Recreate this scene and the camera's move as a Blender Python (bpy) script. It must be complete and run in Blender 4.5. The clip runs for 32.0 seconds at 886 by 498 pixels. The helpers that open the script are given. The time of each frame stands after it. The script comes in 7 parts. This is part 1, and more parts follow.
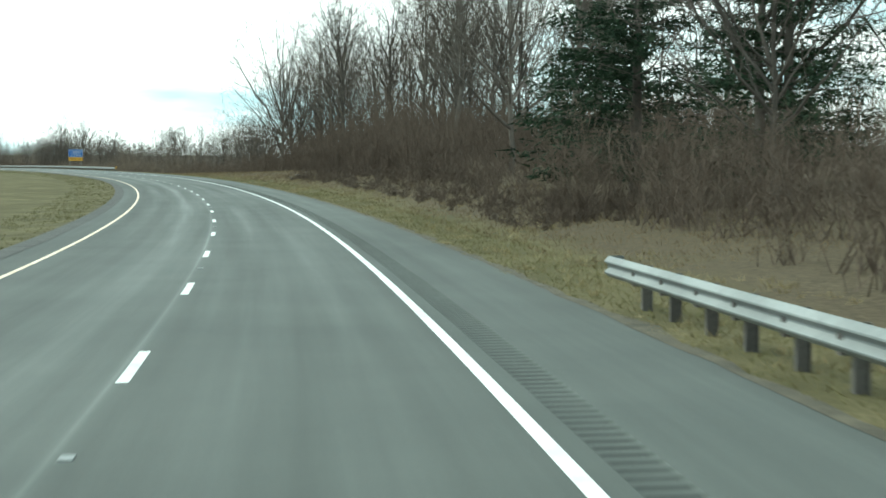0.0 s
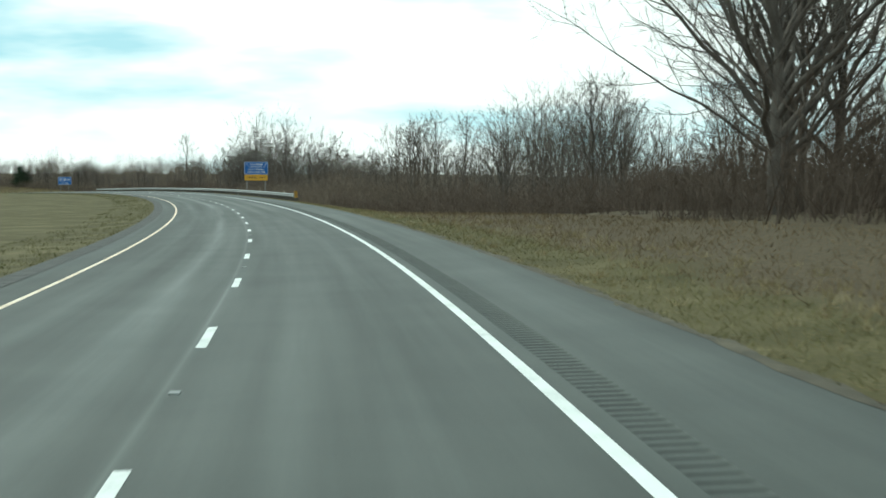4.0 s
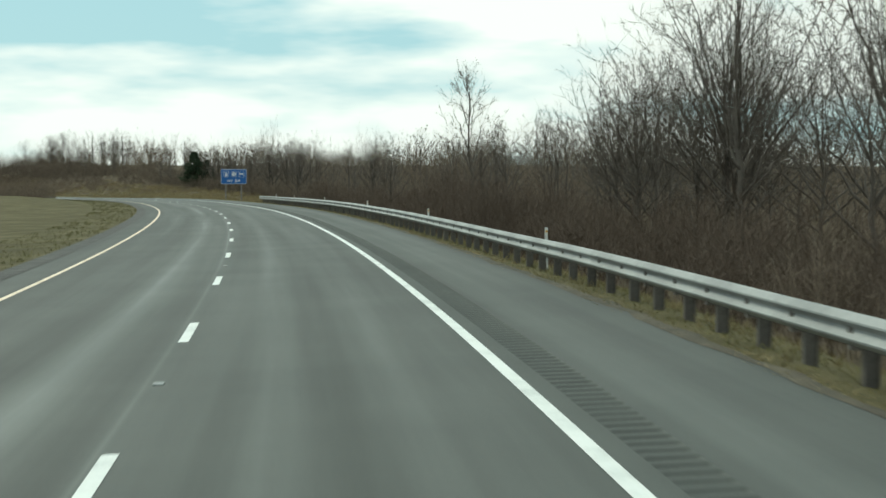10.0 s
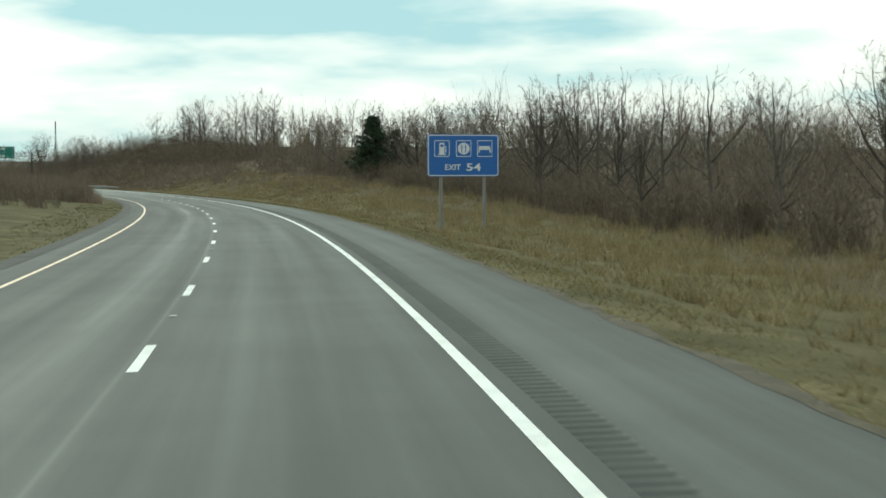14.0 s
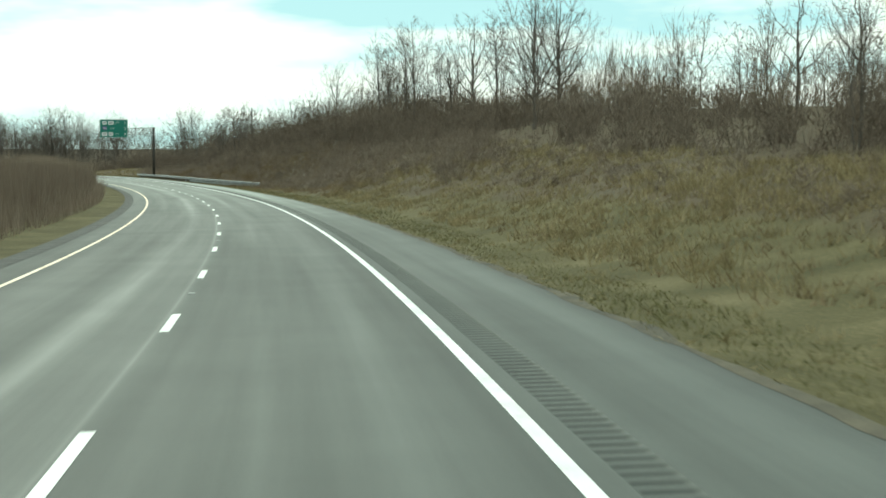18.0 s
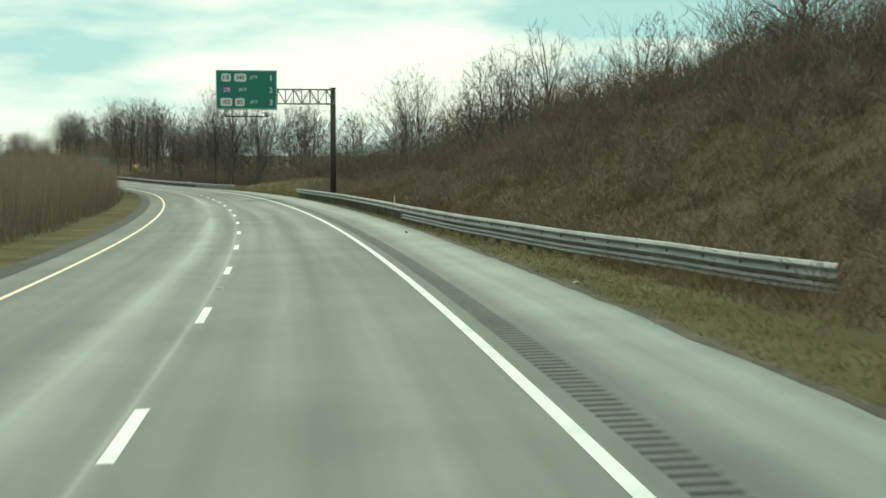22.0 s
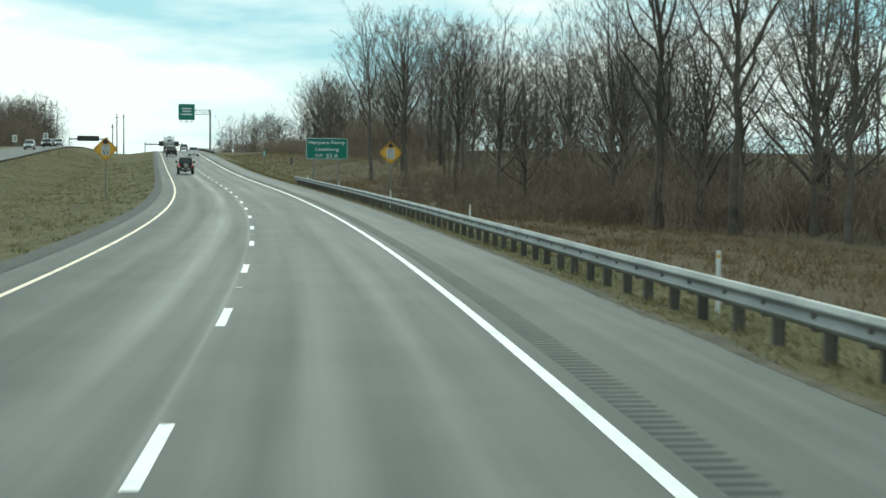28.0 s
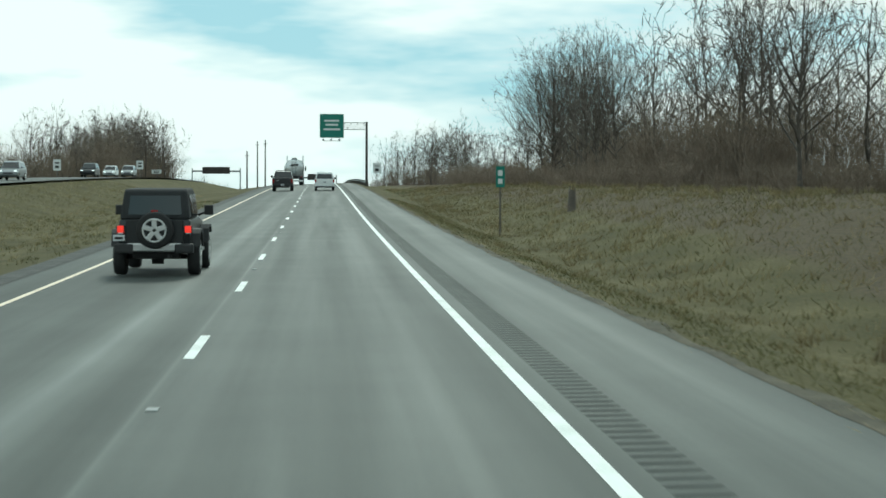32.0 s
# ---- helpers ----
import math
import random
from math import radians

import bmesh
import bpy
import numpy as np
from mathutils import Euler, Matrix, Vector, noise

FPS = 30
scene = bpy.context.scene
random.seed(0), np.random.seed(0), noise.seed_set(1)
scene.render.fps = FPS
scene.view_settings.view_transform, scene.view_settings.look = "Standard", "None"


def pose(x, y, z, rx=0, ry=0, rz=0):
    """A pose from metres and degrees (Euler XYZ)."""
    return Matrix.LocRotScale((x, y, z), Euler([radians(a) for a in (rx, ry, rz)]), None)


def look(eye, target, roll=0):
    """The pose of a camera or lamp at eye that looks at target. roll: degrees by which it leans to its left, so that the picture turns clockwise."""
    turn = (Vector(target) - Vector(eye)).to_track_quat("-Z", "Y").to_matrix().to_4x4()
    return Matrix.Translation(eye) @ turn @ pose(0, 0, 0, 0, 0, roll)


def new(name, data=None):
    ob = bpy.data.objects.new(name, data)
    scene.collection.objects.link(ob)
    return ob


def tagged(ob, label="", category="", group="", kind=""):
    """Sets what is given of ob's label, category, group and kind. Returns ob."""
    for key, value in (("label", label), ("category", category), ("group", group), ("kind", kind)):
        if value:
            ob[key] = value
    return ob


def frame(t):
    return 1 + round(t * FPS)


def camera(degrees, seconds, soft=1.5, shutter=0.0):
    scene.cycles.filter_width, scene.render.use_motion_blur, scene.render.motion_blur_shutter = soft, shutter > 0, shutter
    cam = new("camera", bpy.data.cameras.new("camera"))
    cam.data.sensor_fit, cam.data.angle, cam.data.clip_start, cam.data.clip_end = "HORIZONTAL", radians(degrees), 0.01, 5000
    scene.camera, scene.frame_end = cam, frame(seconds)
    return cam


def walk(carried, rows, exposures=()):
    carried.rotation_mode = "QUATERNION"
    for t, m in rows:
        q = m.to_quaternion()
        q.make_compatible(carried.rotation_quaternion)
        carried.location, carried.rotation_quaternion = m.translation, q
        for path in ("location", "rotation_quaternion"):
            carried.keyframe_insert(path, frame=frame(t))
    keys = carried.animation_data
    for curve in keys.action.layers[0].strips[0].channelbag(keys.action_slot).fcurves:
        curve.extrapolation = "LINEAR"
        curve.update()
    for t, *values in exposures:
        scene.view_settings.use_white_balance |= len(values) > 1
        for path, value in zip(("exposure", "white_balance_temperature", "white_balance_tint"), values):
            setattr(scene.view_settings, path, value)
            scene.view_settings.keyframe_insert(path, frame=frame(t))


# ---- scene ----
# ---- the camera and its way: a vehicle in the right lane ----
EXPO = [(0, 0.3, 6000, -10), (2, 0.1, 6000, -9), (4, -0.15, 6050, -8), (7, -0.34, 6300, -6), (11, -0.36, 6450, -5), (13, -0.34, 6500, -5), (15, -0.24, 6500, -6), (18, -0.04, 6500, -11), (20, -0.12, 6650, -13), (22, -0.3, 6950, -14), (24, -0.34, 6850, -12), (27, -0.25, 6150, -9), (32, -0.4, 5950, -9)]
cam = camera(30.11, 32.0, soft=1.65, shutter=0.12)
PATH = [  # seconds, x, y, z, tilt, roll, heading
    (0.0, 0.84, 46.40, 1.573, 86.928, 0.080, -2.697),
    (0.5, -0.10, 65.61, 1.452, 87.208, 0.165, -1.628),
    (1.0, -1.34, 84.80, 1.380, 87.465, 0.203, -0.479),
    (1.5, -2.84, 103.94, 1.358, 87.682, 0.087, 0.818),
    (2.0, -4.68, 123.05, 1.364, 87.825, -0.054, 2.080),
    (2.5, -6.91, 142.14, 1.384, 87.836, -0.119, 3.172),
    (3.0, -9.47, 161.12, 1.417, 87.779, -0.139, 4.156),
    (3.5, -12.36, 179.84, 1.452, 87.695, -0.092, 5.095),
    (4.0, -15.53, 198.44, 1.488, 87.599, -0.025, 5.993),
    (4.5, -18.95, 217.04, 1.518, 87.523, 0.021, 6.831),
    (5.0, -22.65, 235.60, 1.536, 87.454, 0.063, 7.606),
    (5.5, -26.62, 254.09, 1.541, 87.396, 0.096, 8.355),
    (6.0, -30.86, 272.45, 1.546, 87.351, 0.114, 9.070),
    (6.5, -35.34, 290.65, 1.555, 87.323, 0.113, 9.777),
    (7.0, -40.04, 308.65, 1.565, 87.314, 0.089, 10.532),
    (7.5, -44.95, 326.43, 1.573, 87.326, 0.029, 11.392),
    (8.0, -50.08, 344.10, 1.578, 87.350, -0.025, 12.289),
    (8.5, -55.48, 361.78, 1.584, 87.390, -0.019, 13.231),
    (9.0, -61.14, 379.37, 1.590, 87.422, -0.015, 14.134),
    (9.5, -67.07, 396.76, 1.596, 87.415, -0.087, 14.809),
    (10.0, -73.28, 414.09, 1.590, 87.393, -0.139, 15.500),
    (10.5, -79.81, 431.52, 1.564, 87.377, -0.048, 16.501),
    (11.0, -86.61, 448.90, 1.518, 87.347, 0.037, 17.529),
    (11.5, -93.63, 466.17, 1.460, 87.280, -0.074, 18.372),
    (12.0, -100.88, 483.27, 1.393, 87.214, -0.134, 19.104),
    (12.5, -108.31, 500.02, 1.308, 87.195, 0.181, 19.732),
    (13.0, -115.99, 516.74, 1.198, 87.174, 0.456, 20.425),
    (13.5, -124.00, 533.73, 1.062, 87.103, 0.247, 21.272),
    (14.0, -132.41, 550.76, 0.916, 87.024, -0.036, 22.208),
    (14.5, -141.30, 567.77, 0.766, 86.963, -0.070, 23.282),
    (15.0, -150.51, 584.68, 0.613, 86.911, -0.040, 24.338),
    (15.5, -159.86, 601.31, 0.442, 86.859, -0.043, 25.281),
    (16.0, -169.38, 617.68, 0.251, 86.806, -0.049, 26.163),
    (16.5, -179.12, 633.88, 0.042, 86.760, -0.050, 26.990),
    (17.0, -189.13, 649.99, -0.179, 86.729, -0.037, 27.750),
    (17.5, -199.46, 666.08, -0.413, 86.719, -0.003, 28.477),
    (18.0, -210.17, 682.24, -0.649, 86.738, 0.062, 29.273),
    (18.5, -221.33, 698.49, -0.884, 86.789, 0.193, 30.132),
    (19.0, -232.76, 714.56, -1.111, 86.854, 0.274, 31.120),
    (19.5, -244.27, 730.19, -1.310, 86.927, 0.152, 32.384),
    (20.0, -256.03, 745.60, -1.483, 86.992, -0.005, 33.625),
    (20.5, -268.24, 760.97, -1.643, 87.022, -0.057, 34.480),
    (21.0, -280.64, 776.10, -1.799, 87.044, -0.070, 35.241),
    (21.5, -292.98, 790.79, -1.943, 87.074, -0.071, 36.206),
    (22.0, -305.46, 805.22, -2.068, 87.112, -0.024, 37.170),
    (22.5, -318.30, 819.51, -2.175, 87.178, 0.176, 37.895),
    (23.0, -331.32, 833.60, -2.266, 87.226, 0.298, 38.596),
    (23.5, -344.41, 847.49, -2.337, 87.196, 0.047, 39.424),
    (24.0, -357.66, 861.11, -2.392, 87.147, -0.277, 40.304),
    (24.5, -371.08, 874.38, -2.445, 87.123, -0.446, 41.177),
    (25.0, -384.64, 887.32, -2.498, 87.109, -0.534, 42.038),
    (25.5, -398.34, 899.98, -2.560, 87.106, -0.545, 42.901),
    (26.0, -412.21, 912.36, -2.640, 87.112, -0.479, 43.816),
    (26.5, -426.27, 924.50, -2.737, 87.126, -0.340, 44.787),
    (27.0, -440.54, 936.39, -2.840, 87.149, -0.131, 45.793),
    (27.5, -455.04, 948.01, -2.936, 87.172, 0.223, 46.876),
    (28.0, -469.65, 959.43, -3.022, 87.221, 0.504, 47.853),
    (28.5, -484.19, 970.73, -3.074, 87.334, 0.458, 48.514),
    (29.0, -498.90, 981.87, -3.088, 87.460, 0.269, 49.150),
    (29.5, -514.01, 992.83, -3.062, 87.544, -0.013, 49.926),
    (30.0, -529.30, 1003.52, -2.987, 87.635, -0.232, 50.727),
    (30.5, -544.53, 1013.85, -2.866, 87.769, -0.142, 51.640),
    (31.0, -559.90, 1024.00, -2.709, 87.942, 0.029, 52.510),
    (31.5, -575.58, 1034.15, -2.526, 88.178, 0.113, 53.178),
    (32.0, -591.39, 1044.26, -2.318, 88.436, 0.184, 53.659),
]


def stance(x, y, z, tilt, roll, heading):
    return pose(0, 0, 0, 0, 0, heading).to_4x4() @ pose(0, 0, 0, tilt, 0, 0) @ pose(0, 0, 0, 0, 0, roll)


ROWS = [(t, Matrix.Translation((x, y, z)) @ stance(x, y, z, a, r, h)) for t, x, y, z, a, r, h in PATH]
walk(cam, ROWS, exposures=[(t, e, k, g) for t, e, k, g in EXPO])

# ---- the line of the road: nodes every 50 m of curvature, grade and crossfall ----
BEND = [x * 1e-4 for x in [7.27, 8.54, 9.82, 8.44, 8.37, 8.58, 7.13, 7.45, 8.44, 8.11, 7.48, 9.48, 7.73, 8.27, 7.13, 8.52, 8.67, 7.72, 8.59, 8.74, 7.52, 8.14, 7.76, 9.21, 6.84, 1.91, 0.05, -0.31, 0.08, 0.65, 1.21, 1.77, 2.34]]
GRADE = [x * 1e-2 for x in [-1.33, -0.70, -0.04, 0.16, 0.19, 0.00, 0.06, 0.03, 0.04, -0.26, -0.40, -0.78, -0.77, -1.08, -1.24, -1.17, -0.83, -0.78, -0.51, -0.29, -0.29, -0.53, -0.43, 0.12, 0.81, 1.14, 1.95, 2.44, 2.37, 1.97, 1.42, 0.82, 0.21]]
CROSS = [x * 1e-2 for x in [1.70, 1.37, 1.28, 1.76, 2.55, 2.95, 2.95, 2.67, 2.60, 2.95, 3.00, 2.58, 2.46, 2.32, 2.12, 2.12, 1.87, 2.04, 2.64, 2.71, 2.65, 1.62, 0.62, 0.39, 0.91, 1.04, 1.21, 1.76, 2.26, 2.64, 2.91, 3.11, 3.28]]

# ---- sky, sun ----
SUN_HIGH, SUN_TURN = 40.0, 52.0   # degrees above the horizon; degrees left of the road's first heading
world = bpy.data.worlds.new("sky")
scene.world = world
world.use_nodes = True
wn, wl = world.node_tree.nodes, world.node_tree.links
wn.clear()
w_out = wn.new("ShaderNodeOutputWorld")
w_back = wn.new("ShaderNodeBackground")
w_sky = wn.new("ShaderNodeTexSky")
w_sky.sky_type = "NISHITA"
w_sky.sun_disc = False
w_sky.sun_elevation = radians(SUN_HIGH)
w_sky.sun_rotation = radians(-SUN_TURN)
w_sky.air_density, w_sky.dust_density, w_sky.ozone_density = 1.0, 0.3, 2.0
w_co = wn.new("ShaderNodeTexCoord")
w_map = wn.new("ShaderNodeMapping")
w_map.inputs["Scale"].default_value = (1.0, 1.0, 4.5)
w_noise = wn.new("ShaderNodeTexNoise")
w_noise.inputs["Scale"].default_value = 3.6
w_noise.inputs["Detail"].default_value = 5.0
w_noise.inputs["Roughness"].default_value = 0.52
w_ramp = wn.new("ShaderNodeValToRGB")
w_ramp.color_ramp.elements[0].position, w_ramp.color_ramp.elements[1].position = 0.40, 0.53
w_ramp.color_ramp.elements[0].color = (0.0, 0.0, 0.0, 1)
w_mix = wn.new("ShaderNodeMix")
w_mix.data_type = "RGBA"
w_mix.inputs["B"].default_value = (18.0, 18.0, 17.6, 1)
w_gap = wn.new("ShaderNodeMix")
w_gap.data_type = "RGBA"
w_gap.inputs["Factor"].default_value = 0.8
w_gap.inputs["B"].default_value = (8.8, 13.2, 14.8, 1)
wl.new(w_co.outputs["Generated"], w_map.inputs["Vector"])
wl.new(w_map.outputs["Vector"], w_noise.inputs["Vector"])
wl.new(w_noise.outputs["Fac"], w_ramp.inputs["Fac"])
wl.new(w_ramp.outputs["Color"], w_mix.inputs["Factor"])
wl.new(w_sky.outputs["Color"], w_gap.inputs["A"])
wl.new(w_gap.outputs["Result"], w_mix.inputs["A"])
wl.new(w_mix.outputs["Result"], w_back.inputs["Color"])
w_back.inputs["Strength"].default_value = 0.075
wl.new(w_back.outputs["Background"], w_out.inputs["Surface"])

sun_data = bpy.data.lights.new("sun", "SUN")
sun_data.energy, sun_data.angle, sun_data.color = 1.8, radians(11), (1.0, 0.95, 0.86)
sun = new("sun", sun_data)
_az = radians(90 + SUN_TURN)
sun.matrix_world = look((0, 0, 100), (-100 * math.cos(_az) * math.cos(radians(SUN_HIGH)), -100 * math.sin(_az) * math.cos(radians(SUN_HIGH)),
                                      100 - 100 * math.sin(radians(SUN_HIGH))))

# ---- materials ----
def hexa(r, g, b):
    return (r, g, b, 1.0)


def material(name, stops, scale=3.0, fine=40.0, rough=0.8, metal=0.0, bump=0.25, reach=0.02, vary=0.0, coords="Object", stretch=(1, 1, 1), fine_mix=0.35):
    """A surface whose colour wanders between the stops at two scales, with fine relief; vary: how far objects or islands differ."""
    m = bpy.data.materials.new(name)
    m.use_nodes = True
    n, l = m.node_tree.nodes, m.node_tree.links
    b = n["Principled BSDF"]
    co = n.new("ShaderNodeTexCoord")
    mp = n.new("ShaderNodeMapping")
    mp.inputs["Scale"].default_value = stretch
    l.new(co.outputs[coords], mp.inputs["Vector"])
    a = n.new("ShaderNodeTexNoise")
    a.inputs["Scale"].default_value, a.inputs["Detail"].default_value = scale, 5.0
    f = n.new("ShaderNodeTexNoise")
    f.inputs["Scale"].default_value, f.inputs["Detail"].default_value = fine, 4.0
    l.new(mp.outputs["Vector"], a.inputs["Vector"])
    l.new(mp.outputs["Vector"], f.inputs["Vector"])
    mx = n.new("ShaderNodeMix")
    mx.inputs["Factor"].default_value = fine_mix
    l.new(a.outputs["Fac"], mx.inputs["A"])
    l.new(f.outputs["Fac"], mx.inputs["B"])
    last = mx.outputs["Result"]
    if vary:
        info = n.new("ShaderNodeObjectInfo")
        geo = n.new("ShaderNodeNewGeometry")
        ad = n.new("ShaderNodeMath")
        ad.operation = "ADD"
        l.new(info.outputs["Random"], ad.inputs[0])
        l.new(geo.outputs["Random Per Island"], ad.inputs[1])
        mu = n.new("ShaderNodeMath")
        mu.operation = "MULTIPLY_ADD"
        mu.inputs[1].default_value, mu.inputs[2].default_value = vary, -vary
        l.new(ad.outputs[0], mu.inputs[0])
        sm = n.new("ShaderNodeMath")
        l.new(last, sm.inputs[0])
        l.new(mu.outputs[0], sm.inputs[1])
        last = sm.outputs[0]
    r = n.new("ShaderNodeValToRGB")
    e = r.color_ramp.elements
    lo, hi = 0.3, 0.7
    e[0].position, e[0].color = lo, hexa(*stops[0])
    e[1].position, e[1].color = hi, hexa(*stops[-1])
    for i, c in enumerate(stops[1:-1]):
        q = e.new(lo + (hi - lo) * (i + 1) / (len(stops) - 1))
        q.color = hexa(*c)
    l.new(last, r.inputs["Fac"])
    l.new(r.outputs["Color"], b.inputs["Base Color"])
    b.inputs["Roughness"].default_value, b.inputs["Metallic"].default_value = rough, metal
    if bump:
        bp = n.new("ShaderNodeBump")
        bp.inputs["Strength"].default_value, bp.inputs["Distance"].default_value = bump, reach
        l.new(f.outputs["Fac"], bp.inputs["Height"])
        l.new(bp.outputs["Normal"], b.inputs["Normal"])
    return m


def plain(name, color, rough=0.5, metal=0.0, spread=0.12, scale=8.0, bump=0.05):
    d = [max(0, c * (1 - spread)) for c in color]
    u = [min(1, c * (1 + spread)) for c in color]
    return material(name, [d, u], scale=scale, fine=scale * 9, rough=rough, metal=metal, bump=bump, reach=0.004)


def bark_stuff(name, stops, fine=22, vary=0.25, sheen=0.2):
    m = material(name, stops, scale=1.2, fine=fine, rough=0.95, bump=0.3, reach=0.02, vary=vary)
    m.node_tree.nodes["Principled BSDF"].inputs["Specular IOR Level"].default_value = sheen
    return m


def asphalt(name):
    """Weathered asphalt. UV: metres along and across. Polished wheel paths, a sealed joint, stains and aggregate; a
    sunlit stretch is painted in.
    """
    m = material(name, [(0.051, 0.0575, 0.0515), (0.068, 0.0755, 0.0675), (0.086, 0.094, 0.084)], scale=0.35, fine=55, rough=0.62, bump=0.35, reach=0.006, fine_mix=0.45)
    n, l = m.node_tree.nodes, m.node_tree.links
    b = n["Principled BSDF"]
    uv = n.new("ShaderNodeUVMap")
    sep = n.new("ShaderNodeSeparateXYZ")
    l.new(uv.outputs["UV"], sep.inputs["Vector"])
    wob = n.new("ShaderNodeTexNoise")
    st = n.new("ShaderNodeMapping")
    st.inputs["Scale"].default_value = (0.03, 1.4, 1)
    l.new(uv.outputs["UV"], st.inputs["Vector"])
    l.new(st.outputs["Vector"], wob.inputs["Vector"])
    wob.inputs["Scale"].default_value, wob.inputs["Detail"].default_value = 1.0, 6.0
    # bright bands: oil-free strips between the wheels' paths, by distance across
    ramp = n.new("ShaderNodeValToRGB")
    e = ramp.color_ramp.elements
    wide = 12.0
    rows = [(-5.0, .36), (-3.9, .32), (-3.1, .36), (-2.6, .46), (-2.0, .34), (-1.5, .52), (-1.15, .86), (-0.75, .54), (-0.3, .46), (-0.17, .5), (-0.11, .88), (-0.05, .54), (0.12, .48), (0.75, .44), (1.1, .60), (1.75, .42), (2.35, .58),
            (3.0, .48), (3.72, .42), (4.2, .44), (4.5, .50), (5.4, .54), (5.72, .46), (6.05, .33)]
    e[0].position, e[0].color = (rows[0][0] + 5.5) / wide, hexa(rows[0][1], rows[0][1], rows[0][1])
    e[1].position, e[1].color = (rows[-1][0] + 5.5) / wide, hexa(rows[-1][1], rows[-1][1], rows[-1][1])
    for v, c in rows[1:-1]:
        q = e.new((v + 5.5) / wide)
        q.color = hexa(c, c, c)
    sc = n.new("ShaderNodeMath")
    sc.operation = "MULTIPLY_ADD"
    sc.inputs[1].default_value, sc.inputs[2].default_value = 1 / wide, 5.5 / wide
    l.new(sep.outputs["Y"], sc.inputs[0])
    l.new(sc.outputs[0], ramp.inputs["Fac"])
    mul = n.new("ShaderNodeMath")
    mul.operation = "MULTIPLY"
    l.new(ramp.outputs["Color"], mul.inputs[0])
    l.new(wob.outputs["Fac"], mul.inputs[1])
    gain = n.new("ShaderNodeMath")
    gain.operation = "MULTIPLY_ADD"
    gain.inputs[1].default_value, gain.inputs[2].default_value = 2.1, 0.48
    l.new(mul.outputs[0], gain.inputs[0])
    # a stretch made paler: sunlight put into the colour, most on the shoulder
    along = n.new("ShaderNodeMath")
    along.operation = "MULTIPLY"
    along.inputs[1].default_value = 1 / 2000
    l.new(sep.outputs["X"], along.inputs[0])
    lanes, side = n.new("ShaderNodeValToRGB"), n.new("ShaderNodeValToRGB")
    for node, pts in ((lanes, [(740, 1.0), (845, 2.0), (950, 2.0), (985, 1.1), (1060, 1.0)]), (side, [(740, 1.0), (835, 3.5), (960, 3.45), (1045, 1.9), (1090, 1.0)])):
        e = node.color_ramp.elements
        for i, (u, c) in enumerate(pts):
            q = e[i] if i < 2 else e.new(u / 2000)
            q.position, q.color = u / 2000, hexa(c / 4, c / 4, c / 4)
        l.new(along.outputs[0], node.inputs["Fac"])
    edge = n.new("ShaderNodeMapRange")
    edge.inputs["From Min"].default_value, edge.inputs["From Max"].default_value = 4.3, 4.9
    l.new(sep.outputs["Y"], edge.inputs["Value"])
    pale = n.new("ShaderNodeMix")
    l.new(edge.outputs["Result"], pale.inputs["Factor"])
    l.new(lanes.outputs["Color"], pale.inputs["A"])
    l.new(side.outputs["Color"], pale.inputs["B"])
    twice = n.new("ShaderNodeMath")
    twice.operation = "MULTIPLY"
    l.new(pale.outputs["Result"], twice.inputs[0])
    l.new(gain.outputs[0], twice.inputs[1])
    dbl = n.new("ShaderNodeMath")
    dbl.operation = "MULTIPLY"
    dbl.inputs[1].default_value = 4.0
    l.new(twice.outputs[0], dbl.inputs[0])
    gain = dbl
    old = b.inputs["Base Color"].links[0].from_socket
    mx = n.new("ShaderNodeMix")
    mx.data_type, mx.blend_type = "RGBA", "MULTIPLY"
    mx.inputs["Factor"].default_value = 1.0
    l.new(old, mx.inputs["A"])
    l.new(gain.outputs[0], mx.inputs["B"])
    l.new(mx.outputs["Result"], b.inputs["Base Color"])
    rg = n.new("ShaderNodeMath")
    rg.operation = "MULTIPLY_ADD"
    b.inputs["Specular IOR Level"].default_value = 0.3
    rg.inputs[1].default_value, rg.inputs[2].default_value = -0.5, 0.80
    l.new(mul.outputs[0], rg.inputs[0])
    l.new(rg.outputs[0], b.inputs["Roughness"])
    return m


M_ROAD = asphalt("weathered_asphalt")
# milled asphalt, its colour darkened for the shade inside the grooves
M_GROOVE = material("shaded_milled_asphalt", [(0.038, 0.043, 0.039), (0.072, 0.079, 0.072)], scale=0.8, fine=60, rough=0.8, bump=0.4, reach=0.006)
M_WHITE = material("road_paint_white", [(0.5, 0.52, 0.5), (0.74, 0.76, 0.73), (0.8, 0.82, 0.8)], scale=1.2, fine=30, rough=0.6, bump=0.2, reach=0.004)
M_YELLOW = material("road_paint_yellow", [(0.50, 0.38, 0.26), (0.78, 0.64, 0.48), (0.82, 0.71, 0.57)], scale=1.0, fine=25, rough=0.6, bump=0.2, reach=0.004)
M_GRAVEL = material("dark_gravel", [(0.026, 0.026, 0.024), (0.055, 0.055, 0.051), (0.09, 0.088, 0.081)], scale=1.5, fine=35, rough=0.9, bump=0.6, reach=0.02)
M_SOIL = material("dark_soil", [(0.034, 0.030, 0.020), (0.075, 0.064, 0.042), (0.13, 0.11, 0.07)], scale=1.6, fine=26, rough=0.95, bump=0.7, reach=0.03)
M_STEEL = material("galvanized_steel", [(0.17, 0.18, 0.178), (0.245, 0.258, 0.253), (0.32, 0.334, 0.33)], scale=0.9, fine=14, rough=0.6, metal=0.35, bump=0.08, reach=0.004)
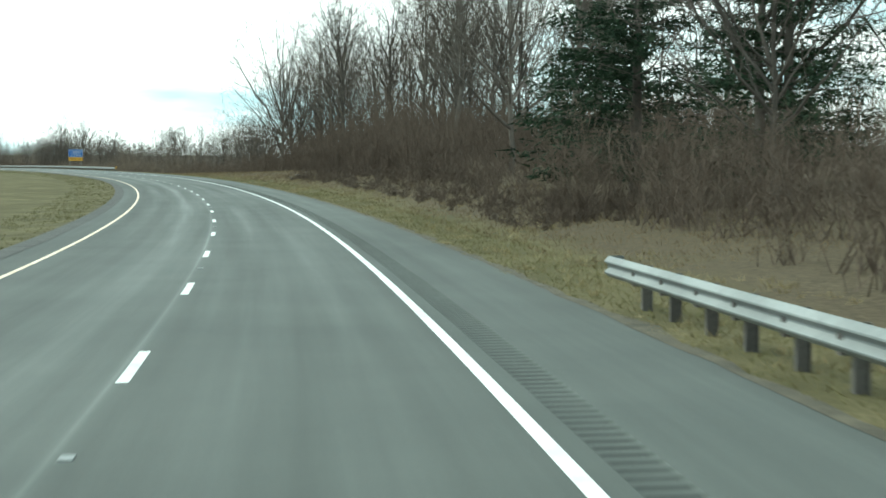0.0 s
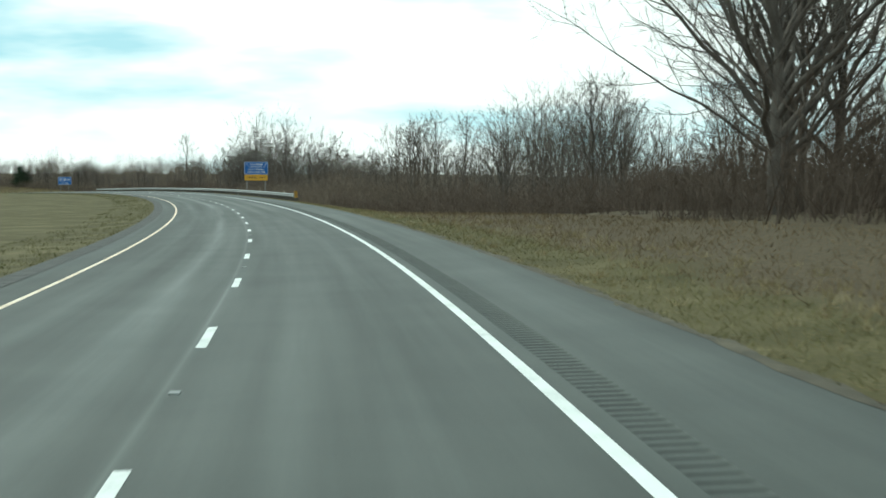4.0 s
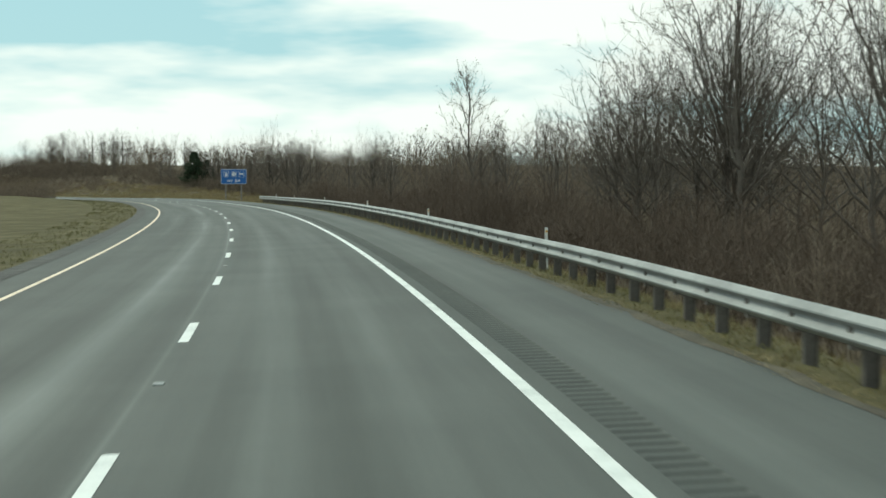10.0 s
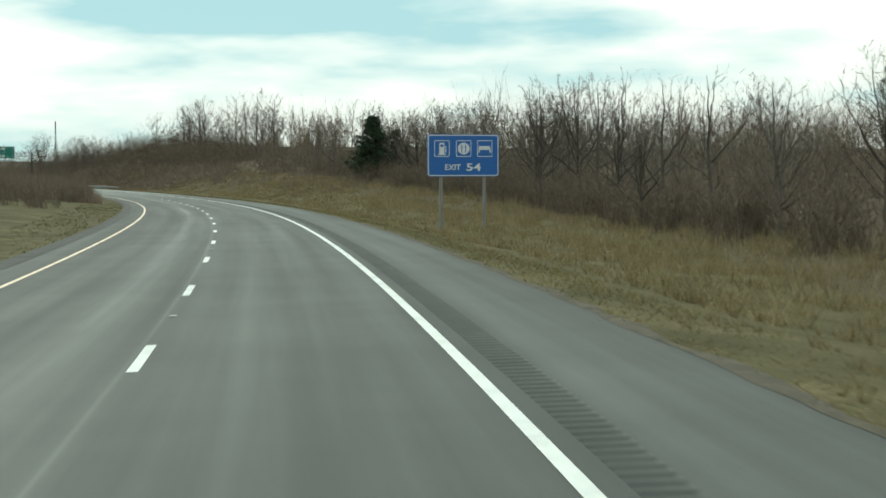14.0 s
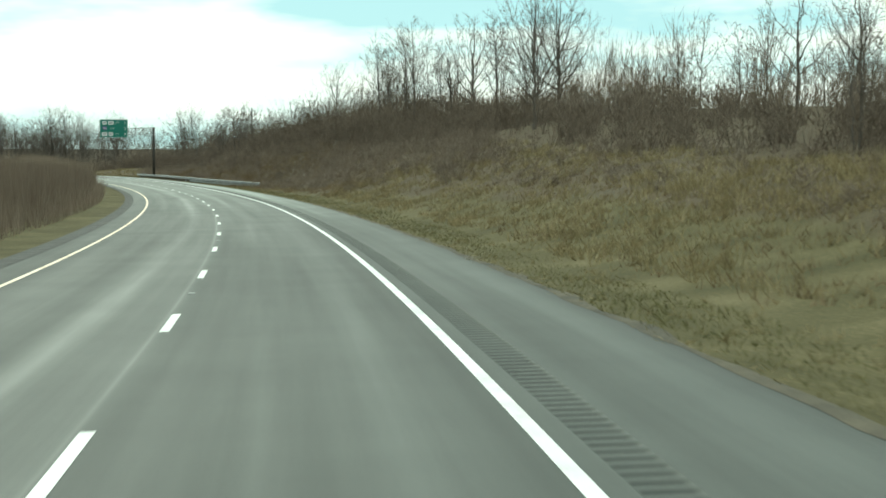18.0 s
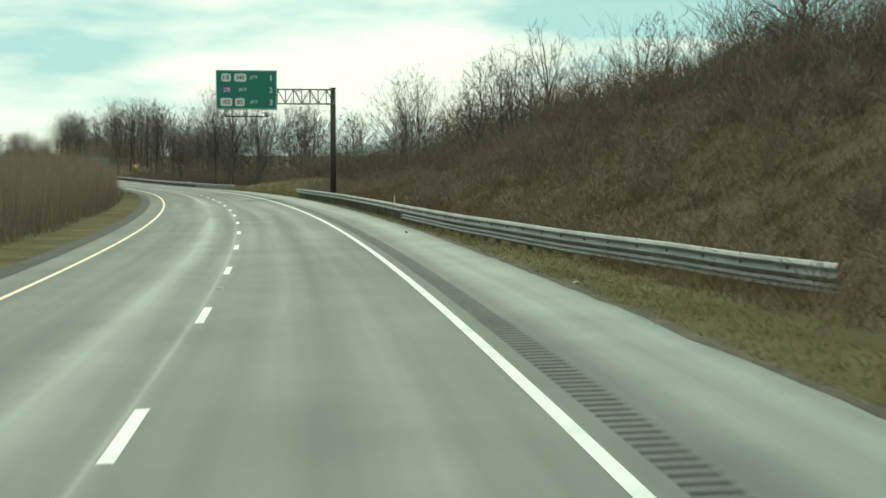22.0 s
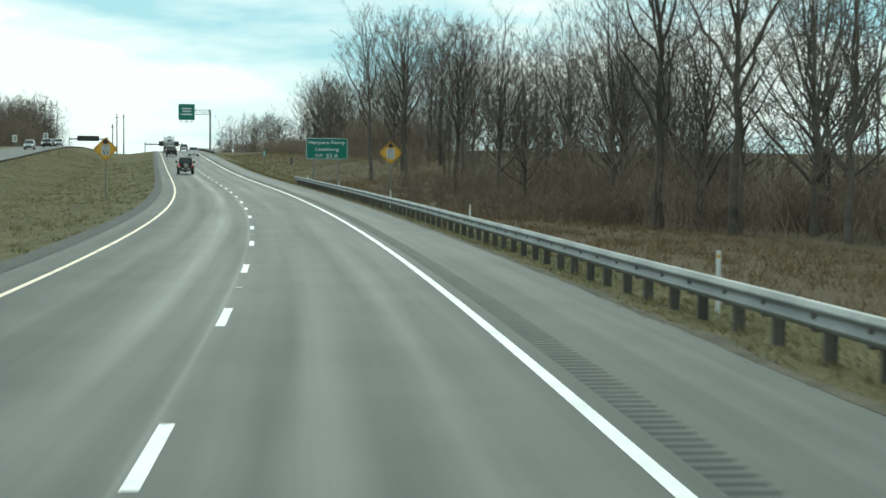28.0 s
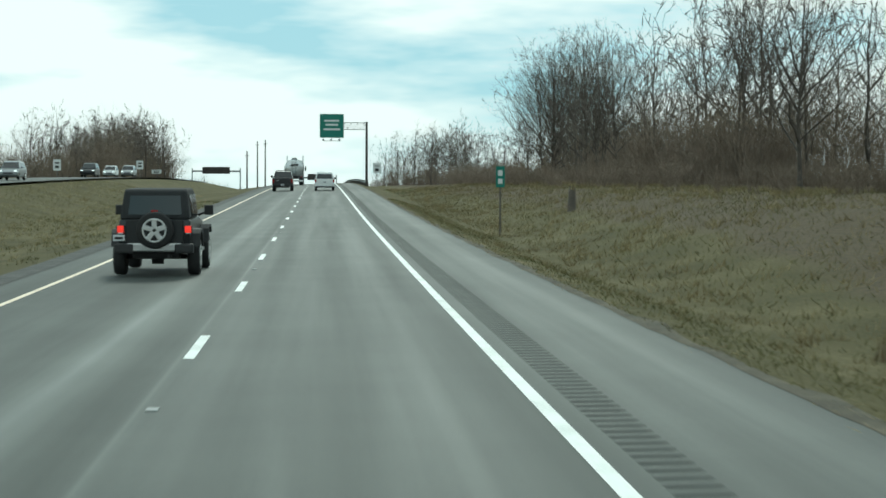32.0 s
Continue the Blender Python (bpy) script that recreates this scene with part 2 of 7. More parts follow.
M_POST = material("weathered_steel_post", [(0.05, 0.045, 0.04), (0.11, 0.10, 0.09), (0.17, 0.16, 0.14)], scale=3, fine=30, rough=0.8, metal=0.2, bump=0.2, reach=0.004, vary=0.15)
M_SIGNPOST = material("grey_wood_post", [(0.13, 0.12, 0.11), (0.21, 0.20, 0.19), (0.29, 0.28, 0.26)], scale=2, fine=24, rough=0.85, stretch=(6, 6, 0.6))
M_GANTRY = material("dark_weathering_steel", [(0.035, 0.031, 0.028), (0.06, 0.053, 0.047), (0.085, 0.075, 0.066)], scale=1.2, fine=18, rough=0.75, metal=0.3, bump=0.12)
M_BLUE = plain("sign_blue", (0.012, 0.105, 0.36), rough=0.42)
M_GREEN = plain("sign_green", (0.006, 0.155, 0.115), rough=0.42)
M_AMBER = plain("sign_amber", (0.62, 0.33, 0.025), rough=0.45)
M_SIGNWHITE = plain("sign_white", (0.62, 0.64, 0.64), rough=0.45, spread=0.08)
M_BLACK = plain("sign_black", (0.018, 0.018, 0.018), rough=0.5)
M_BACK = plain("sign_back_aluminium", (0.3, 0.31, 0.31), rough=0.45, metal=0.7)
M_BARK = bark_stuff("grey_brown_bark", [(0.050, 0.043, 0.037), (0.095, 0.082, 0.070), (0.15, 0.13, 0.112)])
M_TWIG = bark_stuff("bare_twigs", [(0.088, 0.075, 0.064), (0.152, 0.130, 0.111), (0.22, 0.19, 0.164)])
M_BRUSH = bark_stuff("brown_scrub", [(0.105, 0.082, 0.062), (0.184, 0.145, 0.111), (0.26, 0.208, 0.163)])
# a slightly redder M_BRUSH, darkened to hold the shade under dense trees
M_BRUSH_SHADED = bark_stuff("shaded_red_brown_thicket", [(0.066, 0.049, 0.038), (0.115, 0.087, 0.067), (0.17, 0.13, 0.102)])
M_REED = bark_stuff("dry_reeds", [(0.135, 0.102, 0.076), (0.22, 0.171, 0.130), (0.31, 0.248, 0.192)])
M_NEEDLE = bark_stuff("conifer_needles", [(0.012, 0.024, 0.013), (0.026, 0.045, 0.025), (0.045, 0.07, 0.038)])
M_STRAW = bark_stuff("dry_grass", [(0.17, 0.133, 0.066), (0.28, 0.224, 0.12), (0.40, 0.328, 0.195)])
M_DRY = bark_stuff("brown_dry_grass", [(0.118, 0.084, 0.047), (0.196, 0.144, 0.083), (0.28, 0.21, 0.127)])
M_GRASS = bark_stuff("winter_grass", [(0.092, 0.089, 0.034), (0.150, 0.139, 0.060), (0.225, 0.196, 0.096)])


def ground_material():
    m = material("winter_turf", [(0.046, 0.041, 0.019), (0.094, 0.082, 0.038), (0.185, 0.153, 0.084)], scale=0.4, fine=13, rough=0.95, bump=0.6, reach=0.03, fine_mix=0.5)
    n, l = m.node_tree.nodes, m.node_tree.links
    b = n["Principled BSDF"]
    b.inputs["Specular IOR Level"].default_value = 0.12
    at = n.new("ShaderNodeVertexColor")
    at.layer_name = "litter"
    leaf = n.new("ShaderNodeTexNoise")
    leaf.inputs["Scale"].default_value, leaf.inputs["Detail"].default_value = 6.0, 9.0
    leaf.inputs["Roughness"].default_value = 0.7
    co = n.new("ShaderNodeTexCoord")
    l.new(co.outputs["Object"], leaf.inputs["Vector"])
    r = n.new("ShaderNodeValToRGB")
    e = r.color_ramp.elements
    e[0].position, e[0].color = 0.32, hexa(0.044, 0.035, 0.023)
    e[1].position, e[1].color = 0.68, hexa(0.138, 0.107, 0.067)
    l.new(leaf.outputs["Fac"], r.inputs["Fac"])
    big = n.new("ShaderNodeTexNoise")
    big.inputs["Scale"].default_value, big.inputs["Detail"].default_value = 0.18, 5.0
    l.new(co.outputs["Object"], big.inputs["Vector"])
    ad = n.new("ShaderNodeMath")
    l.new(at.outputs["Color"], ad.inputs[0])
    l.new(big.outputs["Fac"], ad.inputs[1])
    mr = n.new("ShaderNodeMapRange")
    mr.inputs["From Min"].default_value, mr.inputs["From Max"].default_value = 0.72, 1.12
    l.new(ad.outputs[0], mr.inputs["Value"])
    mx = n.new("ShaderNodeMix")
    mx.data_type = "RGBA"
    l.new(mr.outputs["Result"], mx.inputs["Factor"])
    l.new(b.inputs["Base Color"].links[0].from_socket, mx.inputs["A"])
    l.new(r.outputs["Color"], mx.inputs["B"])
    l.new(mx.outputs["Result"], b.inputs["Base Color"])
    return m


M_GROUND = ground_material()

# ---- the road's frame: s metres along the lane line, n metres to its right, z above it ----
STEP = 2.0
AXIS = np.arange(-160.0, 2400.0, STEP)
_nodes = np.arange(-40, 1561, 50.0)
_bend = np.interp(AXIS, np.append(_nodes, 1700.0), BEND + [0.0])
_bend[AXIS > 1300] = 0.0
_grade = np.interp(AXIS, np.append(_nodes, [1650.0, 2000.0]), GRADE + [-0.015, -0.004])
_cross = np.interp(AXIS, _nodes, CROSS)


def run_sum(a):
    return np.concatenate([[0.0], np.cumsum((a[1:] + a[:-1]) / 2 * STEP)])


_th = run_sum(_bend)
_th -= np.interp(-40.0, AXIS, _th)
_X, _Y, _Z = run_sum(-np.sin(_th)), run_sum(np.cos(_th)), run_sum(_grade)
for _a in (_X, _Y, _Z):
    _a -= np.interp(-40.0, AXIS, _a)


def bank(s):
    return np.interp(s, AXIS, _cross)


def heading(s):
    return np.interp(s, AXIS, _th)


def spot(s, n, z=0.0):
    """World place of (s, n, z); z counts from the lane line's level."""
    t = heading(s)
    return np.stack([np.interp(s, AXIS, _X) + n * np.cos(t), np.interp(s, AXIS, _Y) + n * np.sin(t), np.interp(s, AXIS, _Z) + z + 0 * n], -1)


def on_road(s, n, z=0.0):
    """The same, with z above the banked carriageway."""
    return spot(s, n, z + bank(s) * n)


def seat(s, n, z=0.0, turn=0.0, sunk=None):
    """A pose at (s, n) that faces along the road: x to the right, y forwards."""
    p = spot(s, n, z)
    return Matrix.Translation(Vector([float(q) for q in p])) @ Matrix.Rotation(float(heading(s)) + radians(turn), 4, "Z")


# ---- mesh helpers ----
def mesh_arrays(name, v, f, mat=None, smooth=False):
    """v: n x 3; f: m x k (k fixed), as arrays."""
    me = bpy.data.meshes.new(name)
    k = f.shape[1]
    me.vertices.add(len(v))
    me.vertices.foreach_set("co", np.ascontiguousarray(v, dtype=np.float32).ravel())
    me.loops.add(f.size)
    me.loops.foreach_set("vertex_index", np.ascontiguousarray(f, dtype=np.int32).ravel())
    me.polygons.add(len(f))
    me.polygons.foreach_set("loop_start", np.arange(0, f.size, k, dtype=np.int32))
    me.update(calc_edges=True)
    if mat:
        me.materials.append(mat)
    if smooth:
        me.shade_smooth()
    return me


def part(name, bm, mat, parent, label=""):
    """Links a bmesh, or a mesh, as one mesh object under parent."""
    if isinstance(bm, bmesh.types.BMesh):
        me = bpy.data.meshes.new(name)
        bm.to_mesh(me)
        bm.free()
    else:
        me = bm
    if mat and not me.materials:
        me.materials.append(mat)
    ob = new(name, me)
    ob.parent = parent
    return tagged(ob, label) if label else ob


def thing(name, m, label, category, group="", kind=""):
    ob = new(name)
    ob.empty_display_size = 0.2
    ob.matrix_world = m
    return tagged(ob, label, category, group, kind)


def box(x0, x1, y0, y1, z0, z1, bevel=0.0, seg=2):
    bm = bmesh.new()
    bmesh.ops.create_cube(bm, size=1.0, matrix=Matrix.Translation(((x0 + x1) / 2, (y0 + y1) / 2, (z0 + z1) / 2)) @ Matrix.Diagonal((x1 - x0, y1 - y0, z1 - z0, 1)))
    if bevel:
        bmesh.ops.bevel(bm, geom=bm.edges[:], offset=bevel, segments=seg, affect="EDGES", profile=0.6)
    return bm


def rod(a, b, r0, r1=None, sides=10, caps=True):
    """A tapered rod from a to b."""
    a, b = Vector(a), Vector(b)
    bm = bmesh.new()
    q = (b - a).to_track_quat("Z", "Y").to_matrix().to_4x4()
    bmesh.ops.create_cone(bm, cap_ends=caps, segments=sides, radius1=r0, radius2=r0 if r1 is None else r1, depth=(b - a).length,
                          matrix=Matrix.Translation((a + b) / 2) @ q)
    for f in bm.faces:
        f.smooth = len(f.verts) == 4 and sides > 6
    return bm


def join(*bms):
    out = bmesh.new()
    for bm in bms:
        me = bpy.data.meshes.new("tmp")
        bm.to_mesh(me)
        bm.free()
        out.from_mesh(me)
        bpy.data.meshes.remove(me)
    return out


def prism(profile, y0, y1, bevel=0.0):
    """A closed (x, z) outline pushed from y0 to y1."""
    bm = bmesh.new()
    a = [bm.verts.new((x, y0, z)) for x, z in profile]
    b = [bm.verts.new((x, y1, z)) for x, z in profile]
    n = len(a)
    for i in range(n):
        bm.faces.new((a[i], a[(i + 1) % n], b[(i + 1) % n], b[i]))
    bm.faces.new(a[::-1])
    bm.faces.new(b)
    bmesh.ops.recalc_face_normals(bm, faces=bm.faces[:])
    if bevel:
        bmesh.ops.bevel(bm, geom=bm.edges[:], offset=bevel, segments=2, affect="EDGES", profile=0.6)
    return bm


# ---- carriageway ----
LANE, YELLOW_N, SHOULDER, INNER = 3.5, -3.76, 5.95, -4.75


def strip(name, s0, s1, offsets, z, mat, step=2.0, lower=0.0):
    ss = np.arange(s0, s1 + 0.01, step)
    k = len(offsets)
    v = np.concatenate([on_road(ss, np.full_like(ss, n), z) for n in offsets])
    m = len(ss)
    idx = np.arange(m - 1)
    f = np.concatenate([np.stack([c * m + idx, (c + 1) * m + idx, (c + 1) * m + idx + 1, c * m + idx + 1], 1) for c in range(k - 1)])
    me = mesh_arrays(name, v, f, mat)
    uv = me.uv_layers.new(name="UVMap")
    co = np.stack([np.tile(ss, k), np.repeat(np.array(offsets, dtype=float), m)], 1)
    uv.data.foreach_set("uv", co[f.ravel()].astype(np.float32).ravel())
    return me


road = tagged(new("road", strip("road", -160, 2380, [INNER - 0.3, YELLOW_N, -1.8, 0.0, 1.75, LANE, 3.78], 0.0, M_ROAD)), "weathered grey asphalt carriageway with two lanes", "road", kind="structure")
tagged(new("road_shoulder", strip("road_shoulder", -160, 2380, [4.19, 5.0, SHOULDER - 0.2, SHOULDER + 0.1], 0.0, M_ROAD)), "grey asphalt shoulder beside the right lane", "road", kind="structure")
part("white_edge_line", strip("white_edge_line", -160, 1800, [LANE - 0.07, LANE + 0.07], 0.005, M_WHITE), None, road, "solid white painted line")
part("yellow_edge_line", strip("yellow_edge_line", -160, 1800, [YELLOW_N - 0.06, YELLOW_N + 0.06], 0.005, M_YELLOW), None, road, "faded pale yellow painted line")
CYCLE = 11.2
for k in range(-2, 150):
    part("lane_dash", strip("lane_dash", k * CYCLE, k * CYCLE + 0.25 * CYCLE, [-0.065, 0.065], 0.005, M_WHITE, step=0.7), None, road)
# milled grooves beside the edge line
_gs = []
_gz = []
_s = -40.0
while _s < 1420:
    _gs += [_s, _s + 0.03, _s + 0.07, _s + 0.15, _s + 0.18]
    _gz += [0.0, -0.024, -0.03, -0.024, 0.0]
    _s += 0.30
_gs, _gz = np.array(_gs), np.array(_gz)
_m = len(_gs)
_i = np.arange(_m - 1)
_across = [3.78, 3.81, 4.15, 4.19]
_f = np.concatenate([np.stack([c * _m + _i, (c + 1) * _m + _i, (c + 1) * _m + _i + 1, c * _m + _i + 1], 1) for c in range(3)])
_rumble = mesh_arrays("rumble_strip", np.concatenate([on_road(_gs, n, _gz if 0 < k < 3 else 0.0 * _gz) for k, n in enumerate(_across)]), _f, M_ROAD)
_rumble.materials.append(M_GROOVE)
# groove faces carry the painted-in shade; the flats between keep the paving's colour
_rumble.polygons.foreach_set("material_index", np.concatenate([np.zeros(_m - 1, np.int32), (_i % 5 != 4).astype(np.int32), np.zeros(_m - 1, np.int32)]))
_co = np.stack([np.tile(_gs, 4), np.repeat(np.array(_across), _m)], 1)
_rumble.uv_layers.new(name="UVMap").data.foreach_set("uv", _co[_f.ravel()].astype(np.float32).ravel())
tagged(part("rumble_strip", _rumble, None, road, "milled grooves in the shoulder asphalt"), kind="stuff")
# low reflector castings on the lane line, every second gap
_cast = box(-0.055, 0.055, -0.11, 0.11, -0.02, 0.012, 0.006)
_me = bpy.data.meshes.new("road_stud")
_cast.to_mesh(_me)
_cast.free()
_me.materials.append(M_STEEL)
for k in range(-3, 140, 2):
    ob = new("road_stud", _me)
    ob.parent = road
    ob.matrix_world = seat((k + 0.625) * CYCLE, 0.02, 0.003)
# strip of gravel along the inner edge
tagged(new("gravel_strip", strip("gravel_strip", -160, 2380, [-5.35, -4.72], 0.008, M_GRAVEL)), "dark gravel strip along the median edge", "road", kind="structure")

# ---- the ground: one sheet, shaped across by sections along the way ----
N_RIGHT = [6.0, 6.6, 8.0, 10.0, 13.0, 17.0, 22.0, 30.0, 45.0, 90.0]
RISE = [  # s; heights at the offsets above
    (-160, [.0, .0, -.1, -.2, -.2, .0, .3, .6, 1.0, 1.5]),
    (20, [.0, .0, -.1, -.15, -.1, .2, .5, .8, 1.0, 1.5]),
    (60, [.0, .0, .0, .1, .5, 1.0, 1.5, 2.0, 2.0, 2.0]),
    (120, [.0, .02, .15, .5, 1.2, 1.8, 2.4, 3.0, 3.0, 3.0]),
    (185, [.0, .0, .1, .3, .7, 1.1, 1.4, 1.6, 1.8, 2.0]),
    (240, [.0, .0, .0, .1, .2, .3, .4, .5, .5, .5]),
    (290, [.0, .0, -.2, -.7, -1.4, -2.0, -2.3, -2.4, -2.4, -2.0]),
    (400, [.0, -.02, -.3, -1.0, -1.9, -2.4, -2.6, -2.6, -2.4, -2.0]),
    (500, [.0, -.02, -.3, -.9, -1.7, -2.2, -2.4, -2.3, -2.0, -1.5]),
    (550, [.0, .0, -.15, -.5, -.9, -1.2, -1.2, -1.0, -.6, .0]),
    (611, [.0, .0, -.3, -.55, -.66, -.6, -.3, .3, 1.2, 2.0]),
    (670, [.0, .0, -.2, -.2, .2, .7, 1.1, 1.8, 2.6, 3.0]),
    (730, [.0, .0, -.1, .3, 1.2, 2.1, 2.7, 3.4, 4.2, 4.5]),
    (800, [.0, .0, .0, .6, 1.8, 3.3, 4.8, 6.0, 6.8, 7.0]),
    (860, [.0, .0, -.1, -.2, .6, 2.6, 4.8, 7.2, 8.4, 8.4]),
    (890, [.0, .0, -.12, -.1, 1.0, 3.2, 5.4, 7.6, 8.6, 8.6]),
    (930, [.0, .0, -.1, .1, 1.4, 3.3, 5.4, 7.5, 8.4, 8.4]),
    (953, [.0, -.03, -.1, .1, 1.0, 2.2, 3.8, 5.6, 6.8, 6.8]),
    (970, [.0, -.05, -.1, .1, .5, 1.1, 1.9, 3.0, 3.8, 4.0]),
    (1010, [.0, .0, -.15, .0, .5, 1.0, 1.4, 1.8, 2.0, 2.0]),
    (1060, [.0, .0, -.2, -.15, .35, 1.0, 1.4, 1.3, .8, .0]),
    (1095, [.0, -.02, -.2, -.3, -.4, -.6, -.9, -1.3, -1.8, -2.0]),
    (1170, [.0, -.02, -.3, -.6, -.9, -1.1, -1.2, -1.3, -1.5, -2.0]),
    (1225, [.0, .0, -.3, -.5, -.5, -.2, .1, .2, .2, .0]),
    (1260, [.0, .0, -.45, -.3, .5, 1.1, 1.5, 1.5, 1.5, 1.5]),
    (1320, [.0, .0, -.45, -.3, .3, .9, 1.1, 1.2, 1.2, 1.2]),
    (1450, [.0, .0, -.3, -.5, -.4, -.2, .0, .2, .5, 1.0]),
    (2400, [.0, .0, -.3, -.5, -.5, -.5, -.5, -.5, -.5, .0]),
]
N_LEFT = [4.8, 5.4, 7.0, 9.0, 12.0, 16.0, 23.0, 28.0, 36.0, 60.0, 110.0]
FALL = [
    (-160, [.0, -.03, -.15, -.25, -.35, -.4, -.45, -.5, -.6, -.9, -1.2]),
    (560, [.0, -.03, -.15, -.25, -.35, -.4, -.45, -.5, -.6, -.9, -1.2]),
    (640, [.0, -.03, -.05, .1, .4, .6, .8, .9, .9, .5, .0]),
    (950, [.0, -.03, -.05, .1, .3, .4, .4, .4, .4, .2, .0]),
    (1040, [.0, -.03, -.2, -.35, -.5, -.4, .4, .42, .42, .4, .5]),
    (1130, [.0, -.03, -.25, -.45, -.7, -.6, .58, .6, .6, .6, .6]),
    (1260, [.0, -.03, -.25, -.5, -.9, -.7, .74, .76, .76, .7, .8]),
    (2400, [.0, -.03, -.25, -.5, -.9, -.7, .74, .76, .76, .7, .8]),
]


def _section(table, s, i):
    return np.interp(s, [r[0] for r in table], [r[1][i] for r in table])


def lie(s, n):
    """Height of the ground over the lane line's level at (s, n)."""
    s, n = float(s), float(n)
    if n >= 6.0:
        hs = [_section(RISE, s, i) for i in range(len(N_RIGHT))]
        z = np.interp(n, N_RIGHT, hs)
        edge, far = 6.0, n - 6.0
    elif n <= -4.8:
        hs = [_section(FALL, s, i) for i in range(len(N_LEFT))]
        z = np.interp(-n, N_LEFT, hs)
        edge, far = -4.8, -4.8 - n
    else:
        return float(bank(s) * n - 0.05)
    rough = min(1.0, far / 6.0)
    if -37 < n < -21 and s > 990:
        rough = 0.0
    z += rough * (0.16 * noise.noise((s * 0.09, n * 0.22, 0.0)) + 0.07 * noise.noise((s * 0.4, n * 0.6, 4.0)))
    if 780 < s < 960 and n > 10:
        z += 0.5 * noise.noise((s * 0.06, n * 0.15, 7.0)) * min(1, (n - 10) / 5)
    return float(z + bank(s) * edge * max(0.0, 1 - far / 25.0) - (0.012 if far < 0.4 else 0.03))


GN = [-330, -300, -200, -140, -110, -85, -60, -45, -36, -32, -28, -25, -22, -19, -16, -13.5, -11, -9, -7.5, -6.3, -5.4, -4.8, -4.4, 0, 5.6, 6.05, 6.35, 6.8, 7.4, 8.2, 9, 10, 11, 12, 13.5, 15, 17, 19, 22, 25, 30, 37, 45, 60, 90, 140, 200, 300, 330]
GS = np.concatenate([np.arange(-160, 1420, 4.0), np.arange(1420, 2396, 16.0)])
HEIGHT = np.array([[lie(s, n) if abs(n) < 310 else -14.0 for n in GN] for s in GS])
GN_A = np.array(GN, dtype=float)


def rest(s, n):
    """Height of the ground sheet itself at (s, n); takes arrays."""
    s, n = np.atleast_1d(np.asarray(s, float)), np.atleast_1d(np.asarray(n, float))
    i = np.clip(np.searchsorted(GS, s) - 1, 0, len(GS) - 2)
    j = np.clip(np.searchsorted(GN_A, n) - 1, 0, len(GN_A) - 2)
    u = np.clip((s - GS[i]) / (GS[i + 1] - GS[i]), 0, 1)
    v = np.clip((n - GN_A[j]) / (GN_A[j + 1] - GN_A[j]), 0, 1)
    h = HEIGHT[i, j] * (1 - u) * (1 - v) + HEIGHT[i + 1, j] * u * (1 - v) + HEIGHT[i, j + 1] * (1 - u) * v + HEIGHT[i + 1, j + 1] * u * v
    return h if len(h) > 1 else float(h[0])


gv, litter = [], []
for i, s in enumerate(GS):
    row = spot(np.full(len(GN), s), GN_A, HEIGHT[i])
    gv += list(row)
    start = np.interp(s, [0, 60, 110, 200, 250, 300, 520, 600, 700, 775, 810, 900, 1000, 1080, 1220, 1260, 1400], [7.4, 8.2, 8.2, 7.4, 8.2, 9.8, 8.5, 18, 12.5, 9.5, 7.8, 7.6, 9.0, 9, 9.0, 12, 11])
    litter += [float(np.clip((n - start) / 2.2, 0, 1)) * 0.75 if n > 6 else 0.0 for n in GN]
gv = np.array(gv)
_w = len(GN)
_q = []
for i in range(len(GS) - 1):
    for j in range(_w - 1):
        a = i * _w + j
        _q.append((a, a + 1, a + _w + 1, a + _w))
# the sheet goes on, flat, to the horizon
_base = len(gv)
_mid = gv.mean(0)
_k = 48
_far = [_mid * [1, 1, 0] + [4300 * math.cos(6.2832 * i / _k), 4300 * math.sin(6.2832 * i / _k), -9.0] for i in range(_k)] + [_mid * [1, 1, 0] + [0, 0, -9.0]]
_tri = [(_base + _k, _base + i, _base + i + 1, _base + (i + 2) % _k) for i in range(0, _k, 2)]
_q += _tri
_k += 1
ground_me = mesh_arrays("ground", np.concatenate([gv, np.array(_far)]), np.array(_q), M_GROUND, smooth=True)
_ca = ground_me.color_attributes.new("litter", "FLOAT_COLOR", "POINT")
_lv = np.concatenate([np.array(litter), np.full(_k, 0.5)])
_ca.data.foreach_set("color", np.repeat(_lv[:, None], 4, 1).astype(np.float32).ravel())
tagged(new("ground", ground_me), "winter grass and leaf litter on rolling verges", "ground", kind="structure")

# bare dark soil where the turf meets the shoulder, with a ragged edge
_ss = np.arange(-160, 1900, 1.0)
_e0 = np.array([SHOULDER - 0.01 + 0.10 * noise.noise((x * 0.3, 1.0, 0)) + 0.08 * noise.noise((x * 1.1, 2.0, 0)) for x in _ss])
_e1 = np.array([SHOULDER + 0.24 + 0.26 * noise.noise((x * 0.35, 5.0, 0)) + 0.16 * noise.noise((x * 1.3, 9.0, 0)) for x in _ss])
_e1 = np.maximum(_e1, SHOULDER + 0.13)
_em = (_e0 + _e1) / 2
_v = np.concatenate([on_road(_ss, _e0, 0.004), on_road(_ss, _em, 0.012), spot(_ss, _e1, rest(_ss, _e1) + 0.006)])
_m = len(_ss)
_i = np.arange(_m - 1)
tagged(new("soil_edge", mesh_arrays("soil_edge", _v, np.concatenate([np.stack([c * _m + _i, (c + 1) * _m + _i, (c + 1) * _m + _i + 1, c * _m + _i + 1], 1) for c in range(2)]), M_SOIL)),
       "dark bare soil along the shoulder edge", "ground", kind="structure")

